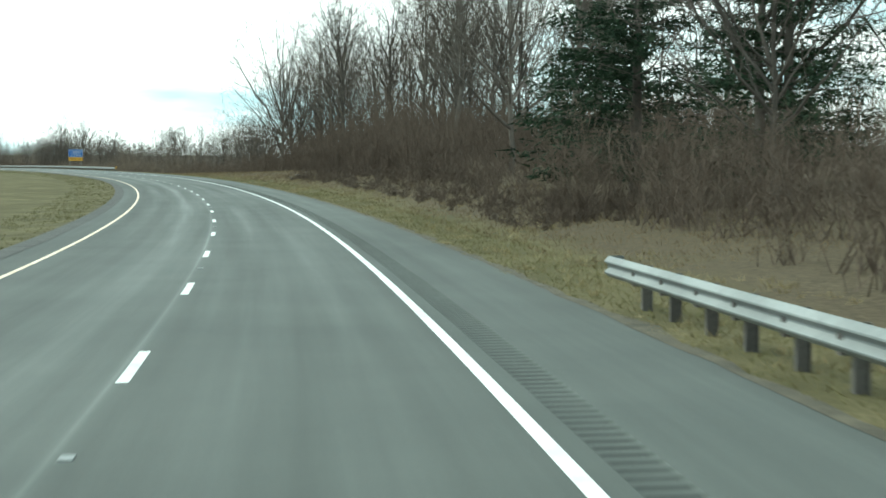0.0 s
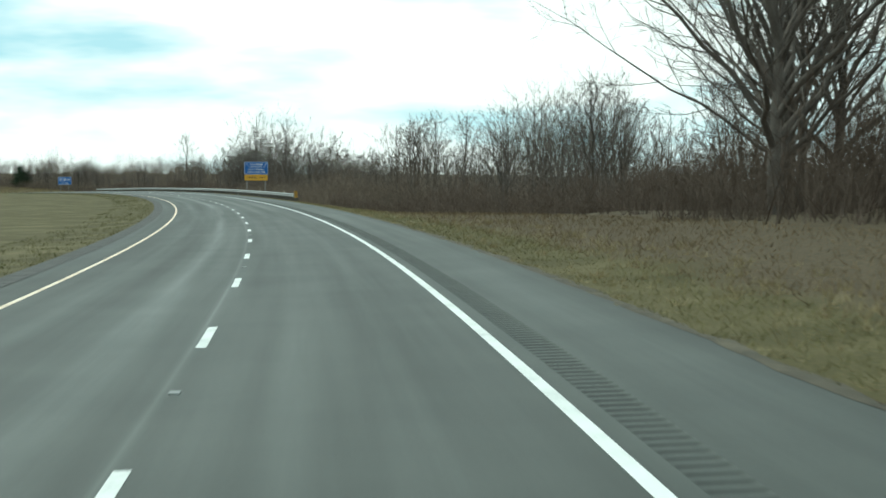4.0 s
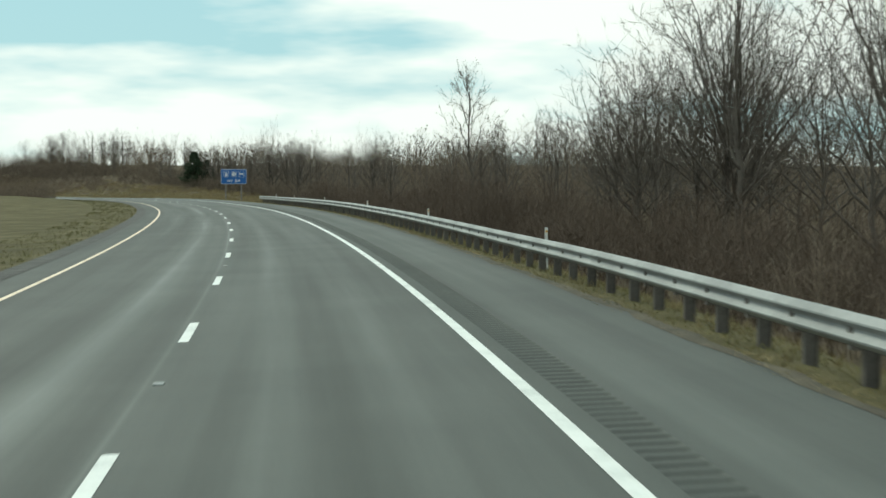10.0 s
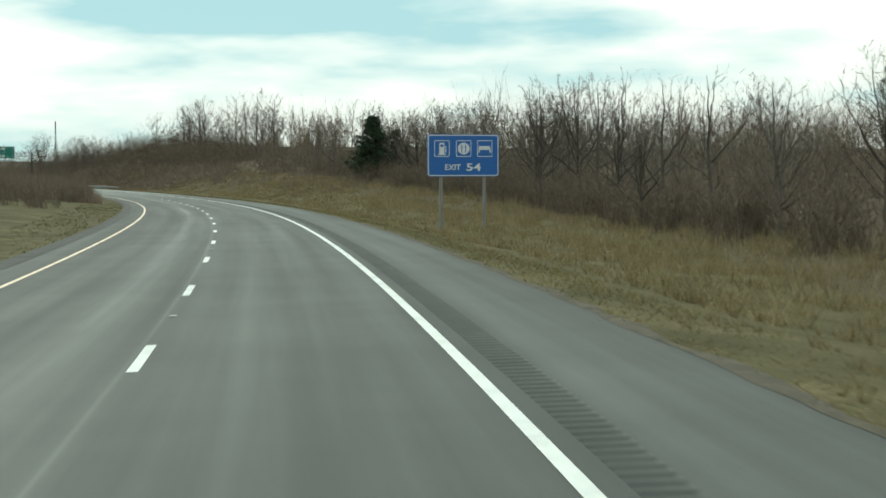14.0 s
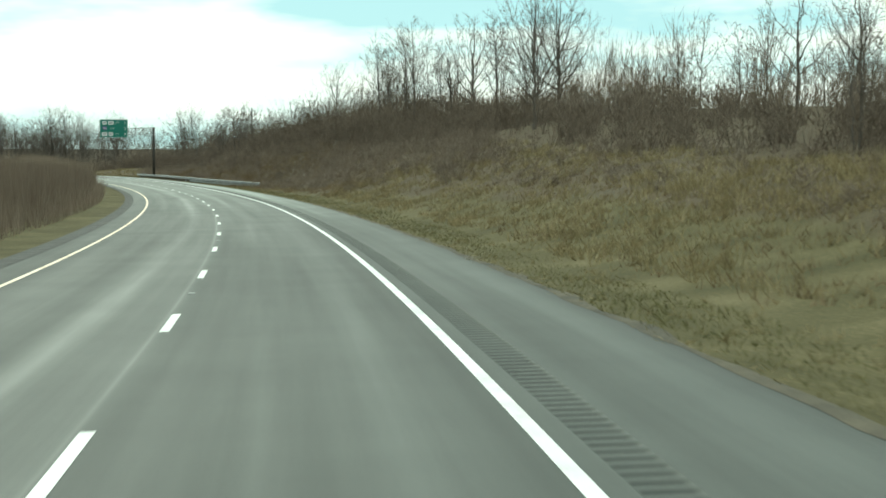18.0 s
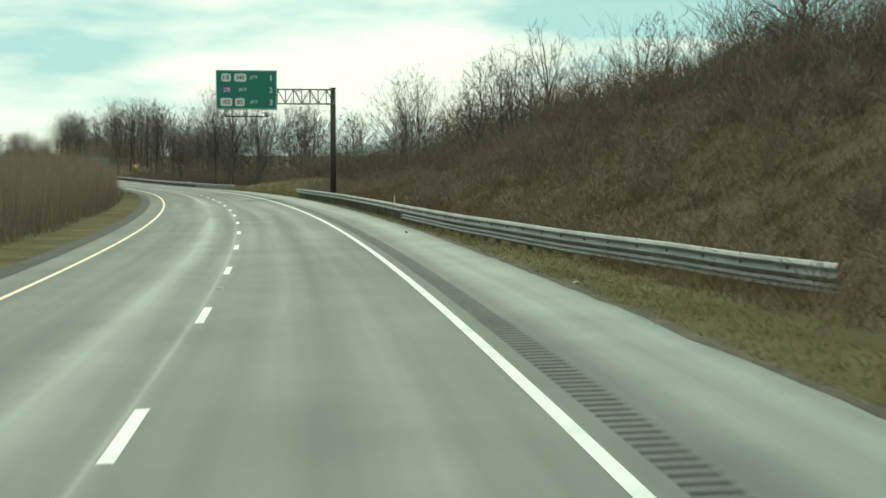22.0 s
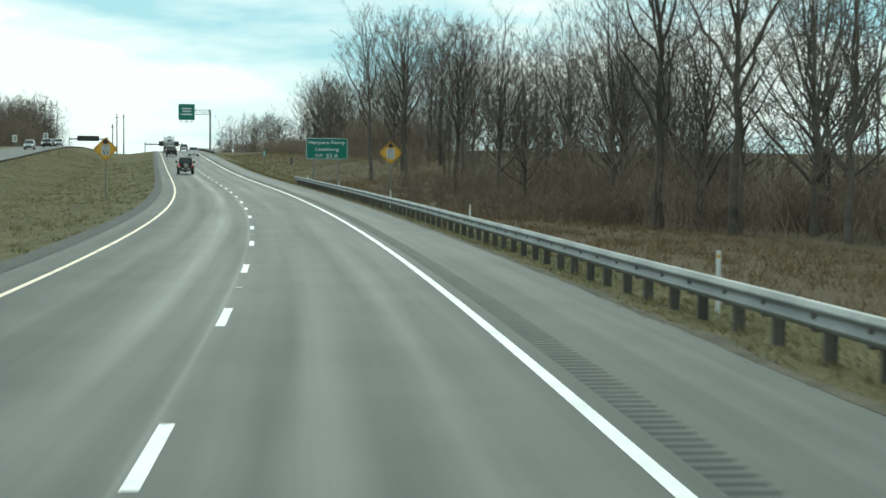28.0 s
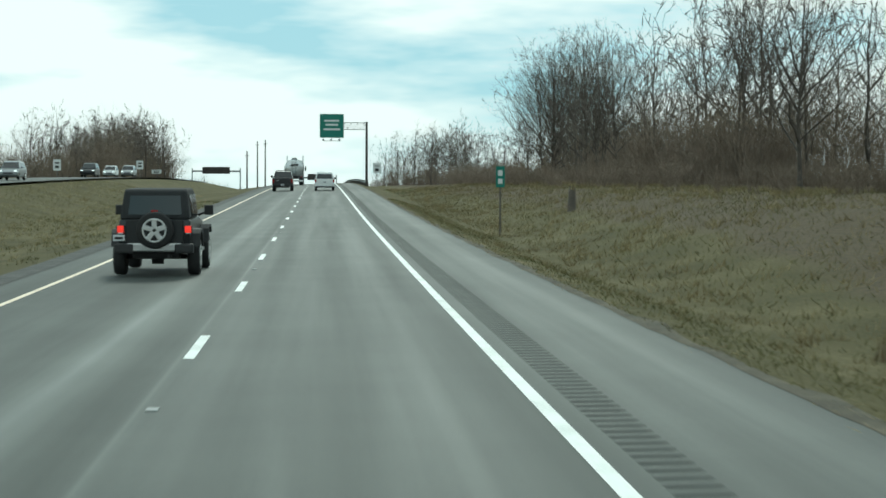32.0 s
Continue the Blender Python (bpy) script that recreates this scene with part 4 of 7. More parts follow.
M_SHIELD = plain("shield_blue_purple", (0.10, 0.07, 0.20), rough=0.45)
row_z = [zc + h * 0.31, zc + 0.0, zc - h * 0.31]
shield(G1, xc - w * .33, row_z[0], 0.72, 0.62, "15", M_SIGNWHITE, M_BLACK)
shield(G1, xc - w * .10, row_z[0], 0.92, 0.62, "340", M_SIGNWHITE, M_BLACK)
shield(G1, xc - w * .32, row_z[1], 0.80, 0.66, "270", M_SHIELD, M_SIGNWHITE, 1)
shield(G1, xc - w * .33, row_z[2], 0.90, 0.62, "355", M_SIGNWHITE, M_BLACK)
shield(G1, xc - w * .11, row_z[2], 0.72, 0.62, "85", M_SIGNWHITE, M_BLACK)
for i, (xt, num) in enumerate(((.12, "1"), (-.06, "2"), (.12, "3"))):
    words(G1, "JCT", xc + w * xt, row_z[i], 0.27, M_SIGNWHITE, 0.62, -0.17)
    words(G1, num, xc + w * .40, row_z[i], 0.42, M_SIGNWHITE, 0.24 if num != "1" else 0.09, -0.17)

G2, xc, zc, w, h = gantry(1503.0, 9.6, 1.35, 5.6, 8.1, 12.3, 9.6, 10.8, "far green exit sign on a cantilever gantry")
for zz, ww in ((0.9, 2.6), (0.2, 2.2), (-0.6, 2.9)):
    part("lettering_bar", box(xc - ww / 2, xc + ww / 2, -0.176, -0.165, zc + zz - 0.16, zc + zz + 0.16), M_SIGNWHITE, G2)

# milepost with a green plate
b_ = foot(1278.8, 8.7)
mile = thing("mile_marker", seat(1278.8, 8.7, b_), "narrow green mile marker on a thin steel post", "sign", "roadside signs")
_z = 2.44 - b_ - 0.42
part("post", box(-0.035, 0.035, 0.0, 0.03, -0.5, _z + 0.2), M_POST, mile)
part("plate", plate(0.36, 0.85, 0.03, -0.02, 0.0, z=_z), M_GREEN, mile, "green plate")
part("number_bar", box(-0.09, 0.09, -0.026, -0.02, _z - 0.28, _z - 0.08), M_SIGNWHITE, mile)
part("number_bar", box(-0.09, 0.09, -0.026, -0.02, _z + 0.04, _z + 0.26), M_SIGNWHITE, mile)

# white regulatory sign near the second gantry
b_ = foot(1414.7, 8.4)
reg = thing("road_sign", seat(1414.7, 8.4, b_), "small white rectangular sign on a post", "sign", "roadside signs")
part("post", box(-0.04, 0.04, 0, 0.06, -0.3, 2.9 - b_), M_SIGNPOST, reg)
part("panel", plate(1.0, 1.25, 0.06, -0.02, 0, z=2.1 - b_ + 0.1), M_SIGNWHITE, reg, "white sign panel")
part("lettering_bar", box(-0.3, 0.3, -0.026, -0.02, 2.4 - b_, 2.5 - b_), M_BLACK, reg)
part("lettering_bar", box(-0.22, 0.22, -0.026, -0.02, 1.8 - b_, 2.15 - b_), M_BLACK, reg)

# striped marker at the start of the long rail
b_ = foot(302.7, 6.7)
mk = thing("object_marker", seat(300.9, 6.66, b_), "black and yellow striped marker panel on a guardrail end", "sign")
part("post", box(-0.07, 0.07, 0.05, 0.15, -0.3, 0.6, 0.01), M_POST, mk)
part("panel", box(-0.13, 0.13, -0.01, 0.02, 0.36, 0.96, 0.01), M_AMBER, mk, "yellow panel")
for i in range(6):
    z = 0.30 + i * 0.15
    pts = [(-0.12, z), (0.12, z + 0.16), (0.12, z + 0.23), (-0.12, z + 0.07)]
    pts = [(x, min(0.95, max(0.37, q))) for x, q in pts]
    if abs(pts[0][1] - pts[3][1]) + abs(pts[1][1] - pts[2][1]) > 0.02:
        part("stripe", flat(pts, -0.018, -0.009), M_BLACK, mk)
part("impact_head", box(-0.22, 0.06, 0.16, 0.65, 0.34, 0.70, 0.03), M_STEEL, mk, "galvanized impact head")

# thin white reflector posts behind the rails
for s in (12, 322, 347, 371, 396, 421, 446, 471, 497, 520, 535, 918, 1090, 1122, 1150, 1180, 1206):
    z = foot(s, 7.6)
    d = thing("reflector_post", seat(s, 7.6, z), "thin white reflector post behind the guardrail", "post", "reflector posts")
    part("stake", box(-0.035, 0.035, 0, 0.02, -0.2, 0.95 - z * 0.3), M_SIGNWHITE, d)
    part("reflector", rod((0, -0.004, 0.86 - z * 0.3), (0, 0.0, 0.86 - z * 0.3), 0.03, 0.03, 10), M_AMBER, d)

# ---- bare winter trees: limbs as tapered tubes, twigs as fine slivers ----
def unit(v):
    return v / max(1e-9, np.linalg.norm(v))


def tube(path, radii, sides):
    """Vertices and quads of a tube along a path of points."""
    vs, fs = [], []
    path = np.array(path)
    for i, p in enumerate(path):
        d = unit(path[min(i + 1, len(path) - 1)] - path[max(i - 1, 0)])
        a = unit(np.cross(d, [0.31, 0.95, 0.02]))
        b = np.cross(d, a)
        for k in range(sides):
            q = 2 * math.pi * k / sides
            vs.append(p + radii[i] * (a * math.cos(q) + b * math.sin(q)))
    for i in range(len(path) - 1):
        for k in range(sides):
            j = (k + 1) % sides
            fs.append((i * sides + k, i * sides + j, (i + 1) * sides + j, (i + 1) * sides + k))
    return vs, fs


class Wood:
    def __init__(self):
        self.v, self.f = [], []

    def add(self, vs, fs):
        o = len(self.v)
        self.v += vs
        self.f += [tuple(i + o for i in q) for q in fs]

    def mesh(self, name, mat, smooth=True):
        return mesh_arrays(name, np.array(self.v), np.array(self.f), mat, smooth)


def bough(rng, start, way, length, r0, bend_up, wander, steps):
    p, d, path = np.array(start, float), unit(np.array(way, float)), [np.array(start, float)]
    for i in range(steps):
        d = unit(d + rng.normal(0, wander, 3) + np.array([0, 0, bend_up]))
        p = p + d * length / steps
        path.append(p.copy())
    return path


def sliver(w, rng, a, b, r):
    """A twig: a thin three-sided spike, as quads that close at the tip."""
    d = b - a
    x = unit(np.cross(d, rng.normal(0, 1, 3))) * r
    o = len(w.v)
    m = (a + b) / 2 + rng.normal(0, 0.05, 3) * np.linalg.norm(d)
    w.v += [a - x, a + x, m + x * 0.75, m - x * 0.75, b]
    w.f += [(o, o + 1, o + 2), (o, o + 2, o + 3), (o + 3, o + 2, o + 4)]


def spike(w, rng, a, b, r):
    """A finer twig, of one tapering face."""
    x = unit(np.cross(b - a, rng.normal(0, 1, 3))) * r
    o = len(w.v)
    w.v += [a - x, a + x, b]
    w.f += [(o, o + 1, o + 2)]


def curve(rng, p0, p1, p2, steps, wander):
    """A bent path from p0 to p2, drawn towards p1, that wanders a little."""
    u = np.linspace(0, 1, steps + 1)[:, None]
    path = p0 * (1 - u) ** 2 + p1 * 2 * u * (1 - u) + p2 * u ** 2
    path[1:-1] += rng.normal(0, wander, (steps - 1, 3))
    return path


def along(path, v):
    """Place and direction at the share v of a path."""
    k = len(path) - 1
    q = min(k - 1, int(v * k))
    return path[q] + (path[q + 1] - path[q]) * (v * k - q), unit(path[q + 1] - path[q])


def crown_tree(seed, height, bole=0.25, wide=0.36, limbs=11, split=0.3, subs=8, twigs=6, fine=4, fat=1.0, tw=0.011, low=0.1, swing=0.62, stems=1, gap=0.0):
    """A bare tree with a rounded crown: limbs that swing out from the trunk and up to the crown's outline, branches along them, twigs and
    fine shoots. bole: share of clear trunk; wide: half width of the crown over the height; split: how far up the trunk the limbs leave it;
    low: how far below its middle the crown reaches; gap: share of limbs that stop short."""
    rng = np.random.default_rng(seed)
    wood, crown = Wood(), Wood()
    mid, half, rim = height * (1 + bole) / 2, height * (1 - bole) / 2, height * wide
    r0 = height * 0.0135 * fat / (1 + 0.3 * (stems - 1))
    bends = rng.normal(0, 0.035, 2) * height
    runs = []
    for k in range(stems):
        az = 6.28 * k / stems + rng.random()
        foot_ = np.array([math.cos(az), math.sin(az), 0]) * 0.3 * (stems > 1)
        top = np.array([*bends, height * (0.97 - 0.13 * rng.random() * (k > 0))]) + foot_ * rim * 1.6
        trunk = curve(rng, foot_ + [0, 0, -0.3], np.array([*(bends * 0.1), height * 0.5]) + foot_, top, 10, height * 0.006)
        rad = [r0 * (1.35 if i == 0 else 1.0) * (1 - 0.93 * min(1, (i / 10) * 1.02) ** (0.75 if split < 0.4 else 1.0)) for i in range(11)]
        wood.add(*tube(trunk, rad, 7))
        runs.append((trunk[int(10 * bole) + 1:], height * (1 - bole) * 0.8, r0 * 0.5))
        count = limbs // stems
        for i in range(count):
            u = (i + 0.2 + 0.6 * rng.random()) / count
            at_, d0 = along(trunk, min(0.93, bole + (split + 0.12 * rng.random()) * u * (1 - bole)))
            az = i * 2.4 + k * 1.3 + rng.normal(0, 0.3)
            el = -low + (1.35 + low) * u ** 0.8 + rng.normal(0, 0.10)      # up the crown's outline
            out = rim * math.cos(max(-0.6, min(1.45, el))) * (0.8 + 0.35 * rng.random())
            end = np.array([math.cos(az) * out, math.sin(az) * out, 0]) + top * [1, 1, 0] * 0.7
            end[2] = mid + half * math.sin(min(1.4, el)) * (0.84 + 0.2 * rng.random())
            if rng.random() < gap:
                end = at_ + (end - at_) * (0.4 + 0.3 * rng.random())
            d = end - at_
            knee = at_ + d * [swing, swing, 0.36] + [0, 0, 0.04 * height]
            path = curve(rng, at_, knee, end, 8, height * 0.0065)
            ll = float(np.linalg.norm(d))
            rl = r0 * (0.22 + 0.26 * rng.random()) * (0.65 + 0.55 * ll / (0.5 * height))
            wood.add(*tube(path, [max(0.012, rl * (1 - 0.93 * (q / 8) ** 0.8)) for q in range(9)], 5))
            runs.append((path, ll, rl))
    for path, ll, rl in runs:
        turn = rng.random() * 6.28
        for b in range(subs):
            v = 0.16 + 0.82 * (b + rng.random()) / subs
            p0, d = along(path, v)
            x = unit(np.cross(d, [0.2, 0.1, 1.0]))
            y = np.cross(d, x)
            turn += 2.4 + rng.normal(0, 0.4)
            side = x * math.cos(turn) + y * math.sin(turn)
            l2 = (0.30 * ll * (1.15 - v) + 0.055 * height) * (0.65 + 0.7 * rng.random())
            tip = p0 + unit(d * 0.75 + side * 0.85 + [0, 0, 0.12]) * l2 + [0, 0, 0.10 * l2]
            br = curve(rng, p0, p0 + (d * 0.35 + side * 0.45) * l2, tip, 3, 0.02 * l2)
            r2 = max(0.011, rl * (0.34 - 0.2 * v))
            wood.add(*tube(br, [r2, r2 * 0.8, r2 * 0.55, r2 * 0.3], 3))
            for c in range(twigs):
                pt, d2 = along(br, 0.15 + 0.85 * (c + rng.random()) / twigs)
                d3 = unit(d2 + rng.normal(0, 0.48, 3) + [0, 0, 0.10])
                l3 = (0.028 * height + 0.24 * l2) * (0.6 + 0.8 * rng.random())
                end = pt + d3 * l3
                sliver(crown, rng, pt, end, tw)
                for e in range(fine):
                    g = pt + (end - pt) * (0.15 + 0.85 * rng.random())
                    spike(crown, rng, g, g + unit(d3 + rng.normal(0, 0.5, 3)) * l3 * (0.35 + 0.4 * rng.random()), tw * 0.8)
    return wood.mesh("trunk", M_BARK), crown.mesh("crown", M_TWIG, False)


WOODS = {
    "tall": [crown_tree(11 + i, 17.0, 0.26, 0.25, 13, 0.55, swing=0.55) for i in range(4)],
    "wide": [crown_tree(31 + i, 13.0, 0.16, 0.42, 13, 0.35, fat=0.85, swing=0.6, low=0.25) for i in range(4)],
    "vase": [crown_tree(91 + i, 15.5, 0.15, 0.38, 13, 0.30, fat=0.9, swing=0.5) for i in range(4)],
    "stems": [crown_tree(51 + i, 9.5, 0.12, 0.22, 12, 0.7, subs=6, twigs=5, fine=3, stems=3, tw=0.013, swing=0.4) for i in range(3)],
    "slim": [crown_tree(71 + i, 9.5, 0.2, 0.2, 10, 0.75, subs=6, twigs=5, fine=3, tw=0.013, swing=0.4) for i in range(3)],
    "back": [crown_tree(111 + i, 12.0, 0.1, 0.40, 9, 0.5, subs=5, twigs=4, fine=1, fat=0.7, tw=0.032, low=0.5) for i in range(4)],
    "round": [crown_tree(151 + i, 9.0, 0.14, 0.42, 11, 0.4, subs=7, twigs=5, fat=1.25, tw=0.011, low=0.3, swing=0.7) for i in range(4)],
    "fan": [crown_tree(131 + i, 18.0, 0.12, 0.52, 16, 0.25, subs=9, fat=1.1, low=0.3, swing=0.42) for i in range(2)],
    "gaunt": [crown_tree(171 + i, 10.0, 0.2, 0.40, 7, 0.5, subs=4, twigs=3, fine=1, fat=1.3, tw=0.014, low=0.3, swing=0.75, gap=0.3) for i in range(2)],
}
TREE_WORDS = {
    "tall": "tall bare deciduous tree with grey-brown bark in winter",
    "wide": "wide bare deciduous tree with heavy spreading limbs",
    "vase": "large bare tree whose limbs spread from a short trunk",
    "stems": "bare scrub tree with several stems",
    "slim": "slender young bare tree with fine upright twigs",
    "back": "bare deciduous tree at the back of the woods",
    "round": "rounded bare tree with dark crooked limbs",
    "gaunt": "gaunt half-dead bare tree with few crooked limbs",
    "fan": "large bare tree with long low limbs sweeping outwards",
}
_trng = np.random.default_rng(5)
_tree_count = 0


BACK = []  # trees too deep in the woods to pick out one by one


def plant(kind, s, n, size=1.0, turn=None, deep=False):
    global _tree_count
    if deep:
        kind, size = "back", size * {"round": 0.75, "stems": 0.8, "slim": 0.8, "wide": 1.05, "tall": 1.3, "vase": 1.2}.get(kind, 1.0)
    var = WOODS[kind][_tree_count % len(WOODS[kind])]
    _tree_count += 1
    p = spot(s, n, rest(s, n) - 0.1)
    a = _trng.random() * 6.28 if turn is None else turn
    if deep:
        BACK.append((var, Matrix.Translation(Vector([float(q) for q in p])) @ Matrix.Rotation(a, 4, "Z") @ Matrix.Diagonal((size, size, size, 1))))
        return
    top = new("tree")
    tagged(top, TREE_WORDS[kind], "tree", "bare roadside trees")
    top.matrix_world = Matrix.Translation(Vector([float(q) for q in p])) @ Matrix.Rotation(a, 4, "Z") @ Matrix.Diagonal((size, size, size * (0.93 + 0.16 * _trng.random()), 1))
    part("trunk", var[0], None, top)
    part("crown", var[1], None, top)
    return top


def wood_belt(s0, s1, n0, n1, count, kinds, lo, hi):
    for i in range(count):
        s = s0 + (s1 - s0) * (i + _trng.random()) / count
        n = n0 + (n1 - n0) * _trng.random() ** 1.15
        kind = kinds[int(_trng.random() * len(kinds))]
        size = lo + (hi - lo) * _trng.random()
        plant(kind, s, n, size, deep=abs(n) > 31 or s > 1450)

# the woods along the right side, belt by belt
wood_belt(-10, 70, 15, 34, 22, ["tall", "vase", "wide", "stems"], 0.85, 1.2)
wood_belt(104, 165, 20, 40, 22, ["tall", "vase", "tall"], 0.85, 1.1)
wood_belt(165, 216, 21, 42, 26, ["tall", "vase", "wide", "tall"], 0.9, 1.15)
wood_belt(240, 300, 30, 48, 12, ["round", "stems", "slim"], 1.0, 1.3)
wood_belt(255, 335, 23, 40, 24, ["slim", "stems", "round"], 0.85, 1.2)
wood_belt(335, 366, 25, 32, 6, ["slim", "stems"], 1.05, 1.3)
wood_belt(366, 440, 22, 40, 22, ["round", "wide", "round", "stems"], 0.85, 1.15)
wood_belt(440, 490, 24, 38, 22, ["wide", "vase", "round", "wide"], 0.75, 0.95)
wood_belt(500, 560, 25, 40, 13, ["round", "slim", "stems"], 0.75, 1.1)
wood_belt(560, 600, 22, 36, 9, ["round", "gaunt", "round"], 0.55, 0.7)
wood_belt(600, 735, 21, 34, 32, ["round", "round", "gaunt"], 0.65, 0.85)
wood_belt(735, 800, 32, 44, 6, ["round", "stems"], 0.5, 0.7)
wood_belt(870, 960, 34, 46, 14, ["slim", "stems", "round"], 0.8, 1.1)
wood_belt(955, 1020, 24, 44, 22, ["slim", "stems", "slim", "round"], 0.75, 1.05)
wood_belt(1020, 1100, 26, 44, 22, ["wide", "slim", "stems", "wide"], 0.75, 1.0)
wood_belt(1108, 1165, 29, 46, 15, ["vase", "wide", "vase"], 1.0, 1.2)
wood_belt(1160, 1212, 23, 44, 24, ["vase", "wide", "wide", "vase"], 0.8, 1.0)
wood_belt(1150, 1215, 18, 38, 14, ["stems", "round", "slim"], 0.65, 0.95)
wood_belt(1240, 1290, 27, 48, 8, ["tall", "vase"], 0.85, 1.05)
wood_belt(1348, 1428, 27, 42, 20, ["wide", "vase", "wide"], 1.0, 1.25)
wood_belt(1306, 1348, 29, 44, 12, ["wide", "vase", "wide"], 0.95, 1.15)
wood_belt(1345, 1425, 25, 34, 10, ["stems", "round"], 0.7, 0.95)
wood_belt(1465, 1560, 18, 34, 26, ["round", "stems", "round"], 0.9, 1.2)
wood_belt(1480, 1700, 14, 50, 24, ["wide", "stems", "slim"], 0.65, 0.9)
# deeper rows that close the view between the nearer crowns
wood_belt(230, 640, 41, 60, 44, ["back"], 0.72, 1.0)
wood_belt(640, 780, 44, 60, 15, ["back"], 0.6, 0.8)
wood_belt(780, 1000, 46, 62, 16, ["back"], 0.5, 0.8)
wood_belt(1000, 1110, 40, 60, 16, ["back"], 0.85, 1.1)
# across the median
wood_belt(1575, 1690, -70, -37, 44, ["back"], 1.1, 1.45)
wood_belt(1632, 1688, -56, -40, 22, ["back"], 1.5, 1.7)
wood_belt(1440, 1570, -84, -60, 10, ["wide", "stems"], 0.6, 0.8)
wood_belt(1000, 1400, -110, -70, 12, ["wide", "stems", "slim"], 0.6, 0.9)
# single trees
for _kind, _s, _n, _k in (
        ("wide", 95, 16.5, 1.2), ("fan", 217, 19.0, 1.1), ("fan", 222, 21.0, 0.9), ("fan", 232, 27.0, 1.02), ("vase", 226, 23.0, 1.05), ("fan", 244, 29.0, 0.85), ("vase", 202, 23.0, 1.1),
        ("vase", 186, 19.5, 1.0), ("tall", 174, 18.5, 1.05), ("slim", 349, 26.0, 1.2), ("slim", 356, 28.0, 1.3),
        ("wide", 306, 30.0, 1.0), ("vase", 291, 30.0, 0.82), ("wide", 325, 31.0, 1.05), ("vase", 334, 36.0, 0.9), ("wide", 284, 26.0, 0.85),
        ("round", 637, 24.5, 0.92), ("round", 645, 28.0, 0.95), ("round", 629, 25.0, 0.85),
        ("vase", 458, 24.0, 1.18), ("vase", 447, 27.0, 1.08), ("wide", 464, 25.5, 1.18), ("wide", 484, 25.0, 0.9), ("wide", 474, 23.5, 0.85), ("vase", 470, 28.0, 0.85),
        ("vase", 436, 29.0, 0.8), ("slim", 545, 28.5, 1.47), ("vase", 557, 20.5, 0.52), ("round", 547, 20.5, 0.7), ("round", 633, 21.0, 0.85), ("round", 655, 22.0, 0.8),
        ("vase", 799, 23.5, 0.80), ("wide", 812, 27.0, 0.72), ("wide", 862, 27.0, 0.98), ("round", 842, 26.5, 0.95), ("slim", 890, 29.0, 1.15), ("wide", 926, 31.0, 0.80),
        ("vase", 902, 33.0, 0.66), ("slim", 880, 30.0, 1.1), ("round", 852, 31.0, 1.15), ("slim", 830, 28.0, 1.0), ("round", 820, 31.0, 1.15), ("gaunt", 786, 38.0, 0.85), ("gaunt", 818, 38.0, 0.6), ("gaunt", 772, 36.0, 0.75), ("stems", 735, 20.5, 0.52),
        ("wide", 1054, 34.0, 1.1), ("wide", 1030, 34.0, 0.9), ("slim", 998, 28.0, 1.15), ("stems", 984, 27.0, 1.15),
        ("vase", 1120, 31.0, 1.1), ("vase", 1136, 27.0, 1.1), ("tall", 1148, 21.5, 1.05), ("vase", 1155, 26.0, 1.0), ("tall", 1142, 23.5, 1.1), ("vase", 1187, 30.5, 0.95),
        ("vase", 1188, 20.5, 0.95), ("tall", 1203, 20.0, 0.9), ("wide", 1208, 27.0, 0.95), ("vase", 1214, 29.5, 0.9), ("wide", 1223, 28.0, 0.95),
        ("tall", 1219, 18.0, 1.0), ("tall", 1229, 16.0, 0.95), ("tall", 1240, 21.0, 1.1), ("tall", 1232, 26.0, 1.0), ("tall", 1251, 27.0, 1.0), ("vase", 1262, 30.0, 0.9),
        ("vase", 1392, 27.0, 1.0), ("wide", 1410, 28.0, 1.1), ("wide", 1326, 32.0, 1.15), ("gaunt", 1334, 35.0, 1.3), ("wide", 1345, 40.0, 0.7), ("round", 1480, 20.0, 0.95)):
    plant(_kind, _s, _n, _k)


def gather(items, name, label):
    """Joins the deep trees into one object."""
    V, F, M, o = [], [], [], 0
    for var, m in items:
        r = np.array(m)
        for k, me in enumerate(var):
            v = np.empty(len(me.vertices) * 3, dtype=np.float32)
            me.vertices.foreach_get("co", v)
            li = np.empty(len(me.loops), dtype=np.int32)
            me.loops.foreach_get("vertex_index", li)
            if k == 0:
                q = li.reshape(-1, 4)
                tri = np.concatenate([q[:, [0, 1, 2]], q[:, [0, 2, 3]]])
            else:
                tri = li.reshape(-1, 3)
            V.append(v.reshape(-1, 3) @ r[:3, :3].T + r[:3, 3])
            F.append(tri + o)
            M.append(np.full(len(tri), k, dtype=np.int32))
            o += len(me.vertices)
    me = mesh_arrays(name, np.concatenate(V), np.concatenate(F), M_BARK)
    me.materials.append(M_TWIG)
    me.polygons.foreach_set("material_index", np.concatenate(M))
    return tagged(new(name, me), label, "woods", kind="stuff")


gather(BACK, "back_woods", "bare winter trees deep in the woods and far along the road")

# ---- scrub, reeds, grass: joined growth, too fine to count ----
def growth_arrays(rng, a, b, r, jitter=0.6):
    """Many thin tapering faces from a to b, as arrays."""
    d = b - a
    x = np.cross(d, rng.normal(0, 1, d.shape))
    x /= np.maximum(1e-6, np.linalg.norm(x, axis=1))[:, None]
    x *= r[:, None]
    m = len(a)
    v = np.stack([a - x, a + x, b], 1).reshape(-1, 3)
    return v, np.arange(m * 3).reshape(m, 3)


